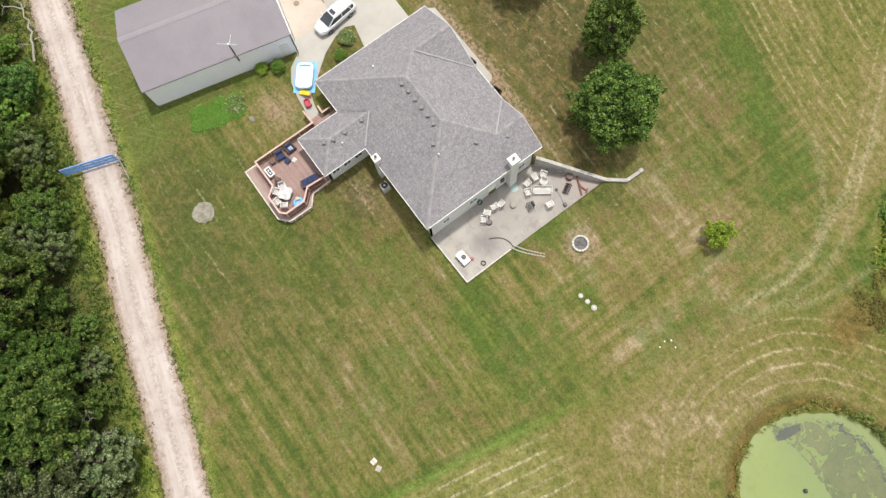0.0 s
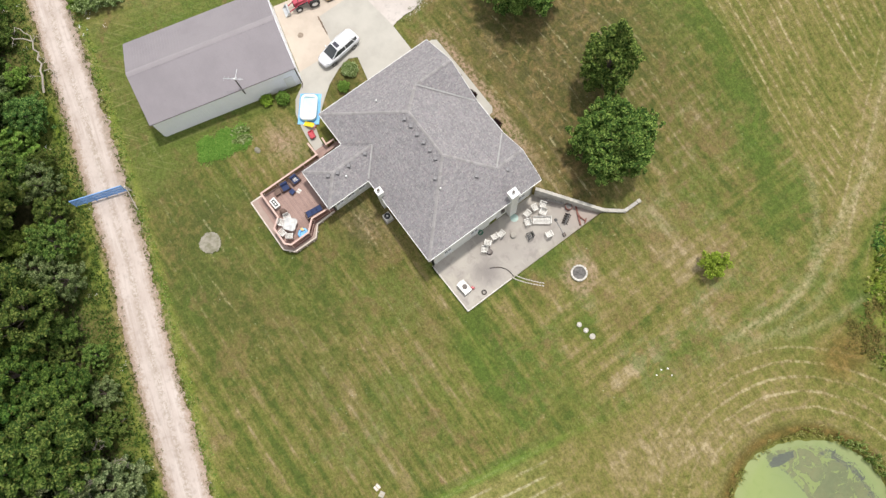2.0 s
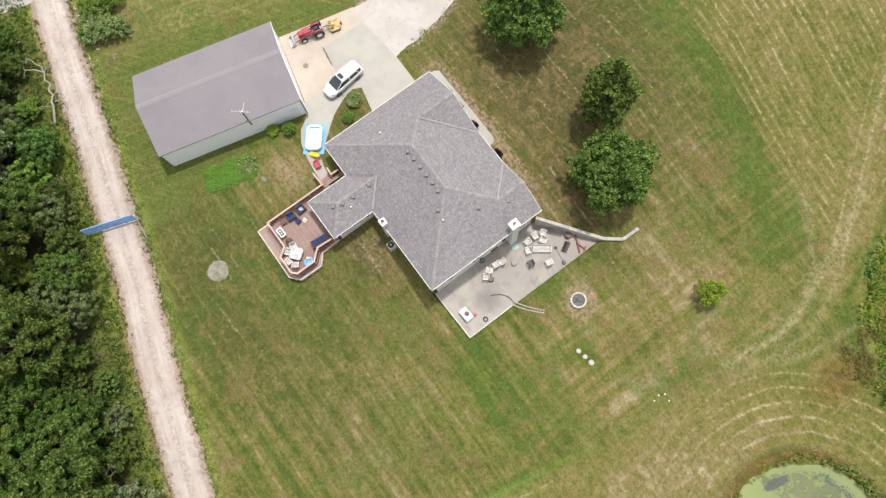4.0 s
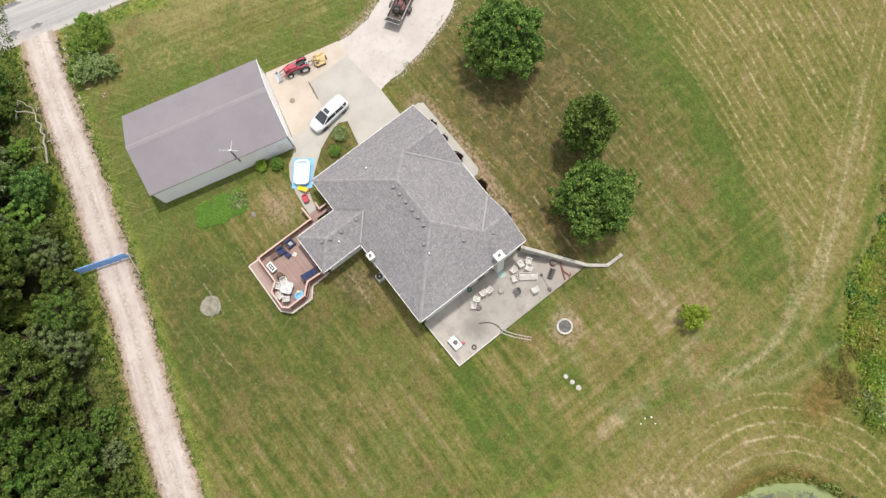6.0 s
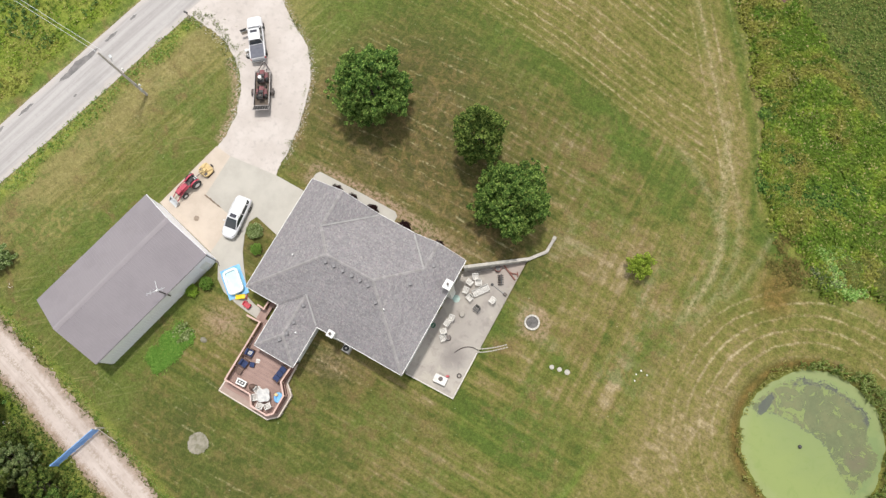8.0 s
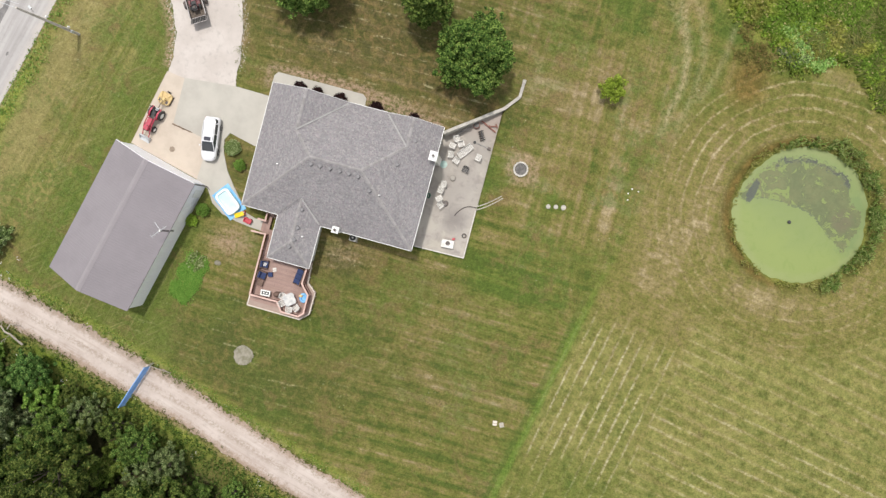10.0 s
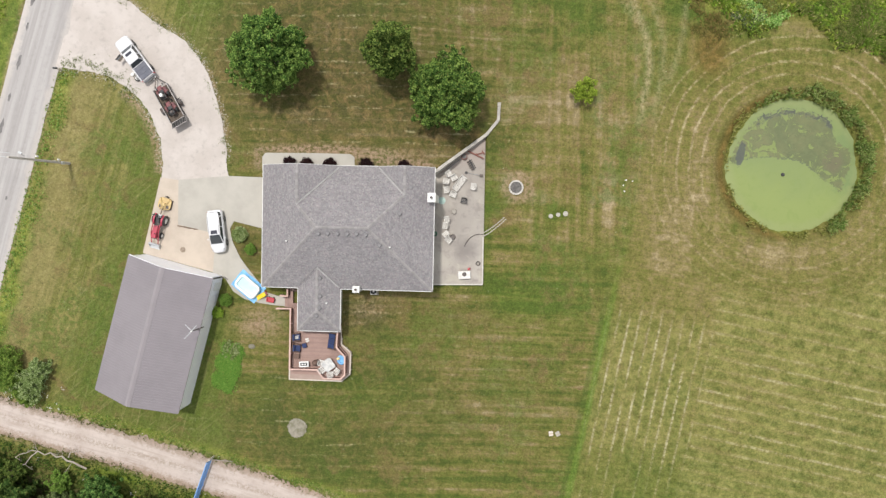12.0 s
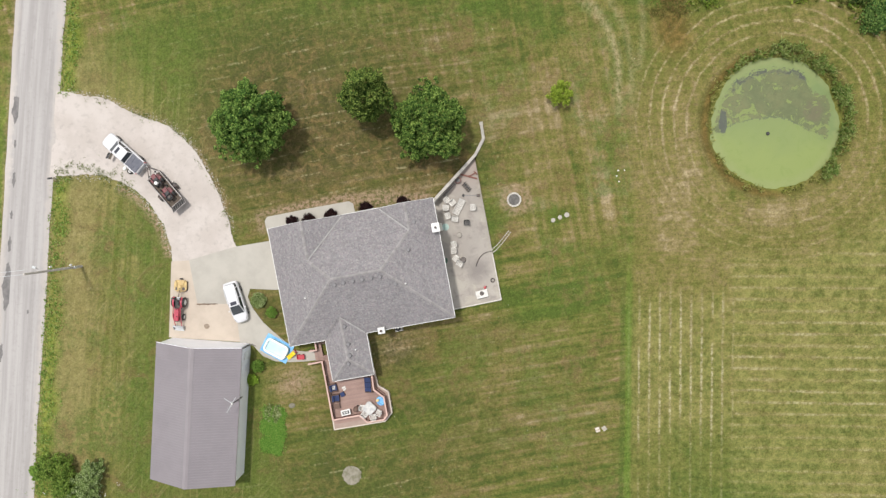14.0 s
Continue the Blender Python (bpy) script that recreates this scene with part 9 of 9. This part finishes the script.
for x, y, label in ((21.15, -4.7, "pale grey upturned plastic tub"), (21.08, -7.7, "dark grey upturned tub")):
    pt = thing("plastic_tub", x, y, PZ, 20, label + " on the patio", "tub")
    part("tub_body", rod(bmesh.new(), (0, 0, 0), (0, 0, 0.34), 0.34, 0.28, 18), M["patio"] if "upturned plastic" in label else M["dark_steel"], pt)
    part("tub_base", rod(bmesh.new(), (0, 0, 0.34), (0, 0, 0.36), 0.25, 0.24, 18), M["patio"] if "upturned plastic" in label else M["dark_steel"], pt)
mint = part("mint_mat", prism(bmesh.new(), [(0.42 * math.cos(a), 0.42 * math.sin(a)) for a in np.linspace(0, 2 * math.pi, 20, endpoint=False)], 0, 0.05), M["mint"])
mint.matrix_basis = pose(19.72, -3.45, PZ + 0.002)
tagged(mint, "round mint-green lid lying on the patio", "lid")
spa = thing("cooler_cart", 22.55, -12.05, PZ, 4, "white chest with a round grey lid near the patio corner", "chest")
part("chest", box(bmesh.new(), 0, 0, 0.08, 1.35, 0.85, 0.5, bevel=0.06), M["white"], spa)
part("chest_lid", box(bmesh.new(), 0, 0, 0.585, 1.4, 0.9, 0.07, bevel=0.03), M["plastic"], spa)
part("round_lid", rod(bmesh.new(), (0.0, 0.08, 0.655), (0.0, 0.08, 0.7), 0.26, 0.22, 20), M["dark_steel"], spa)
part("lid_knob", rod(bmesh.new(), (0.0, 0.08, 0.7), (0.0, 0.08, 0.76), 0.09, 0.07, 12), M["dark_steel"], spa)
part("side_handle", box(bmesh.new(), -0.76, 0, 0.35, 0.06, 0.4, 0.05), M["steel"], spa)
can = thing("fuel_can", 23.05, -11.35, PZ, 30, "small red fuel can on the patio", "can")
part("can_body", box(bmesh.new(), 0, 0, 0, 0.34, 0.22, 0.3, bevel=0.04), M["toy_red"], can)
part("can_spout", rod(bmesh.new(), (0.1, 0, 0.3), (0.22, 0, 0.42), 0.03), M["black"], can)
coil = thing("hose_coil", 24.1, -10.7, PZ, 0, "coiled dark hose lying on the patio", "hose")
for k in range(3):
    part("coil", tube(bmesh.new(), [((0.26 - 0.04 * k) * math.cos(a), (0.26 - 0.04 * k) * math.sin(a)) for a in np.linspace(0, 2 * math.pi, 18, endpoint=False)], 0.025, 0.03 + 0.035 * k), M["dark_steel"], coil)
reel = thing("hose_reel", 19.2, -7.35, PZ + 1.0, 0, "green garden hose wound on a wall reel", "hose reel")
for k in range(4):
    ob = part("hose_turn", tube(bmesh.new(), [(0.26 * math.cos(a), 0.26 * math.sin(a)) for a in np.linspace(0, 2 * math.pi, 18, endpoint=False)], 0.035, 0.05 * k), M["green"], reel)
    ob.matrix_basis = pose(-0.2, 0, 0, 0, 60, 0)
part("bracket", box(bmesh.new(), -0.36, 0, -0.15, 0.16, 0.2, 0.3), M["black"], reel)

# farm implements near the wall
frm = thing("red_hitch_frame", 23.4, 2.0, PZ, -45, "rusty red steel implement frame on the patio", "implement")
part("beam", box(bmesh.new(), 0, 0, 0.05, 2.3, 0.16, 0.16, 20, 0.015), M["rust"], frm)
part("arm", box(bmesh.new(), 0.35, 0.45, 0.08, 1.1, 0.12, 0.12, 62, 0.015), M["rust"], frm)
part("cross_arm", box(bmesh.new(), 0.55, 0.85, 0.1, 0.55, 0.12, 0.12, -10, 0.015), M["rust"], frm)
part("socket", rod(bmesh.new(), (0.15, 0.12, 0.05), (0.15, 0.12, 0.35), 0.1, seg=12), M["rust"], frm)
drum = thing("steel_drum", 22.2, 1.72, PZ, 0, "rusty round steel drum by the wall", "drum")
part("drum_side", rod(bmesh.new(), (0, 0, 0), (0, 0, 0.5), 0.36, seg=22), M["rust"], drum)
part("drum_hoop", rod(bmesh.new(), (0, 0, 0.22), (0, 0, 0.26), 0.375, seg=22), M["rust"], drum)
part("drum_fill", rod(bmesh.new(), (0, 0, 0.5), (0, 0, 0.505), 0.31, seg=22), M["ash"], drum)
har = thing("tine_cultivator", 23.1, 0.8, PZ, -60, "black tine cultivator standing on the patio", "implement")
part("tool_bar", box(bmesh.new(), 0, 0, 0.35, 1.2, 0.1, 0.1), M["black"], har)
for k in range(5):
    part("tine", rod(bmesh.new(), (-0.5 + 0.25 * k, 0.25, 0.0), (-0.5 + 0.25 * k, 0, 0.4), 0.04, 0.05, 8), M["black"], har)
    part("disc", rod(bmesh.new(), (-0.5 + 0.25 * k, -0.2, 0.2), (-0.44 + 0.25 * k, -0.2, 0.2), 0.2, 0.18, 16), M["dark_steel"], har)
rack = thing("rock_rake", 21.0, 0.72, PZ + 0.55, 40, "dark iron landscape rake on a stand by the wall", "implement")
part("rake_bar", box(bmesh.new(), 0, 0, 0.3, 1.9, 0.08, 0.08), M["black"], rack)
for k in range(12):
    part("rake_tine", rod(bmesh.new(), (-0.9 + 0.165 * k, 0.28, 0.02), (-0.9 + 0.165 * k, 0, 0.34), 0.02, 0.03, 6), M["black"], rack)
trim_ = thing("string_trimmer", 23.6, -0.35, PZ, -10, "long-shafted lawn trimmer lying on the patio", "trimmer")
part("shaft", rod(bmesh.new(), (-1.1, 0, 0.06), (0.55, 0, 0.06), 0.03), M["steel"], trim_)
part("engine", box(bmesh.new(), 0.65, 0, 0, 0.4, 0.32, 0.28, bevel=0.06), M["dark_steel"], trim_)
part("guard", rod(bmesh.new(), (-1.15, 0, 0.03), (-1.15, 0, 0.1), 0.17, 0.12, 14), M["black"], trim_)
# stone edging that curves out of the patio onto the grass
edg = thing("stone_edging", 0, 0, 0, 0, "double row of pale edging stones curving into the grass", "edging")
for row in (0.0, 0.38):
    for k in range(13):
        s = k / 12
        x = 24.55 + 2.6 * s - row * 0.55
        y = -7.5 + 2.0 * s ** 1.3 + row * 0.8 * (1 - 0.4 * s)
        ob = part("edging_stone", box(bmesh.new(), 0, 0, 0, 0.24, 0.12, 0.1, bevel=0.03), M["lid"], edg)
        ob.matrix_basis = pose(x, y, ground_z(x, y) - 0.02 if not bool(inside(PATIO, x, y)) else PZ, 0, 0, 40 + 8 * math.sin(k * 3))
log = thing("drain_hose", 0, 0, 0, 0, "dark flexible hose lying across the patio", "hose")
for k in range(8):
    s0, s1 = k / 8, (k + 1) / 8
    f_ = lambda s: Vector((24.6 - 2.9 * s + 0.75 * s * s, -7.3 - 1.9 * s * s + 0.45 * s, PZ + 0.05))
    part("hose_length", rod(bmesh.new(), f_(s0), f_(s1), 0.05, seg=7), M["dark_steel"], log)

# ---- out on the grass ----
fx_, fy_ = 28.3, -1.75
fp = thing("fire_ring", fx_, fy_, ground_z(fx_, fy_), 0, "round fire pit ringed with pale concrete blocks", "fire pit")
for k in range(16):
    a = 2 * math.pi * k / 16
    ob = part("ring_block", box(bmesh.new(), 0, 0, -0.05, 0.2, 0.27, 0.3, bevel=0.03), M["stone"], fp)
    ob.matrix_basis = pose(0.76 * math.cos(a), 0.76 * math.sin(a), 0, 0, 0, math.degrees(a))
part("ash_bed", rod(bmesh.new(), (0, 0, -0.1), (0, 0, 0.08), 0.68, 0.64, 28), M["ash"], fp)
bm = bmesh.new()
for k in range(4):
    a = 0.4 + k * 1.4
    rod(bm, (0.42 * math.cos(a), 0.42 * math.sin(a), 0.1), (-0.3 * math.cos(a), -0.25 * math.sin(a), 0.14), 0.05, seg=7)
part("charred_log", bm, M["ash"], fp)
for k, (x, y) in enumerate(((32.42, -4.98), (33.27, -4.8), (34.12, -4.66))):
    l = thing("septic_lid", x, y, ground_z(x, y), 0, "round pale concrete lid set in the lawn", "lid", "septic lids")
    part("lid_disc", rod(bmesh.new(), (0, 0, -0.1), (0, 0, 0.09), 0.27 + 0.04 * (k == 2), 0.25 + 0.04 * (k == 2), 22), M["lid"], l)
    part("lid_handle", box(bmesh.new(), 0, 0, 0.09, 0.16, 0.04, 0.03), M["steel"], l)
gp_ = part("gravel_circle", prism(bmesh.new(), [((1.12 + 0.04 * math.sin(5 * a) + 0.05 * math.sin(11 * a) + 0.04 * math.sin(29 * a)) * math.cos(a), (1.12 + 0.05 * math.sin(3 * a + 1) + 0.04 * math.sin(23 * a)) * math.sin(a)) for a in np.linspace(0, 2 * math.pi, 120, endpoint=False)], -0.1, 0.035),
           surf("grey_gravel_bed", (0.34, 0.31, 0.25), (0.17, 0.165, 0.1), 1.6, 9, 0.95, relief=0.6, grit=0.6))
gp_.matrix_basis = pose(3.6, -30.25, ground_z(3.6, -30.25))
tagged(gp_, "round patch of grey gravel in the lawn", "gravel patch", kind="structure")
for x, y, s in ((41.05, -0.6, 0.1), (40.75, -1.2, 0.09), (40.9, -1.9, 0.09), (41.8, -0.7, 0.08)):
    b = part("white_stone", ball(bmesh.new(), 0, 0, 0.03, s, s * 0.9, s * 0.6, 2), M["white"])
    b.matrix_basis = pose(x, y, ground_z(x, y), 0, 0, 40 * s)
    tagged(b, "small white stone lying in the grass", "stone", "white stones")
for x, y, a, mtl in ((33.15, -30.55, 10, "pale_wood"), (33.95, -30.55, 30, "lid")):
    b = thing("marker_board", x, y, ground_z(x, y), a, "pale square board lying in the grass", "board", "boards in the grass")
    part("board", box(bmesh.new(), 0, 0, 0, 0.5, 0.55, 0.06, bevel=0.01), M[mtl], b)
    part("batten", box(bmesh.new(), 0, 0, 0.06, 0.5, 0.1, 0.04), M["skirt"], b)
st = part("field_stone", ball(bmesh.new(), 0, 0, 0.0, 0.42, 0.3, 0.13, 2), surf("mossy_stone", (0.24, 0.22, 0.17), (0.17, 0.16, 0.11), 4, 20, 0.9))
st.matrix_basis = pose(-1.9, -20.9, ground_z(-1.9, -20.9))
tagged(st, "flat grey stone beside the vegetable patch", "stone")
ac = thing("air_conditioner", 12.2, -14.1, ground_z(12.2, -14.1), 0, "pale outdoor air-conditioning unit by the house wall", "air conditioner")
part("casing", box(bmesh.new(), 0, 0, 0.05, 0.75, 0.75, 0.75, bevel=0.03), M["plastic"], ac)
part("fan_grille", rod(bmesh.new(), (0, 0, 0.8), (0, 0, 0.83), 0.34, seg=24), M["black"], ac)
part("fan_hub", rod(bmesh.new(), (0, 0, 0.83), (0, 0, 0.86), 0.1, seg=14), M["plastic"], ac)
part("base_pad", box(bmesh.new(), 0, 0, -0.2, 0.95, 0.95, 0.25), M["patio"], ac)
sg = thing("mail_post", -24.6, 10.6, ground_z(-24.6, 10.6), 0, "dark mailbox on a post where the drive meets the road", "mailbox")
part("post", box(bmesh.new(), 0, 0, -0.2, 0.1, 0.1, 1.3), M["pole"], sg)
part("box", box(bmesh.new(), 0, 0, 1.1, 0.5, 0.2, 0.22, bevel=0.05), M["black"], sg)
tar = surf("grey_tar_patch", (0.15, 0.142, 0.14), (0.24, 0.228, 0.22), 1.4, 9, 0.9, grit=0.35)
for n, (px, py, wide, long) in enumerate(((-33.0, -0.9, 0.55, 2.8), (-31.7, 4.0, 0.2, 0.95), (-30.75, 7.4, 0.16, 0.5), (-31.1, -4.3, 0.13, 0.25), (-29.6, 11.5, 0.2, 0.9), (-27.65, 19.6, 0.45, 1.6), (-36.9, -13.0, 0.3, 1.5),
                                          (-37.0, -28.2, 0.3, 0.7), (-37.9, -31.0, 0.4, 0.8), (-41.5, -29.5, 0.4, 1.4), (-35.4, -8.5, 0.2, 1.1), (-28.6, 15.6, 0.14, 0.5))):
    bm = prism(bmesh.new(), [(long * math.cos(q) * (1 + 0.1 * math.sin(3 * q + n) + 0.05 * math.sin(13 * q)), wide * math.sin(q) * (1 + 0.25 * math.sin(5 * q + n) + 0.12 * math.sin(17 * q))) for q in np.linspace(0, 2 * math.pi, 44, endpoint=False)], -0.1, 0.0)
    off = float(road_off(px, py))
    ob = part("road_patch", bm, tar)
    ob.matrix_basis = pose(px, py, ground_z(px, py) + 0.066 + 0.05 * (1 - min(1.0, (off / 2.95) ** 2)), 0, 0, 74)
    tagged(ob, "dark tar patch on the pale road", "road patch", kind="structure")
for k, (dy, drop) in enumerate(((-0.35, 0.0), (0.1, 0.25))):
    wire = bmesh.new()
    for q in range(10):
        a_, b_ = q / 10, (q + 1) / 10
        rod(wire, (-23.95 - 52 * a_, dy + 4.0 * a_, 10.75 - drop - 5 * a_ * (1 - a_)), (-23.95 - 52 * b_, dy + 4.0 * b_, 10.75 - drop - 5 * b_ * (1 - b_)), 0.022, seg=5)
    ob = part("power_line", wire, M["lamp"])
    tagged(ob, "thin pale power line running from the utility pole", "cable", "power lines")
buoy = thing("pond_float", 59.2, 0.45, WATER_Z, 0, "small dark float drifting in the duckweed", "float")
part("float_body", ball(bmesh.new(), 0, 0, 0.06, 0.22, 0.22, 0.14), M["black"], buoy)
part("float_ring", rod(bmesh.new(), (0, 0, 0.18), (0, 0, 0.26), 0.05, seg=10), M["dark_steel"], buoy)
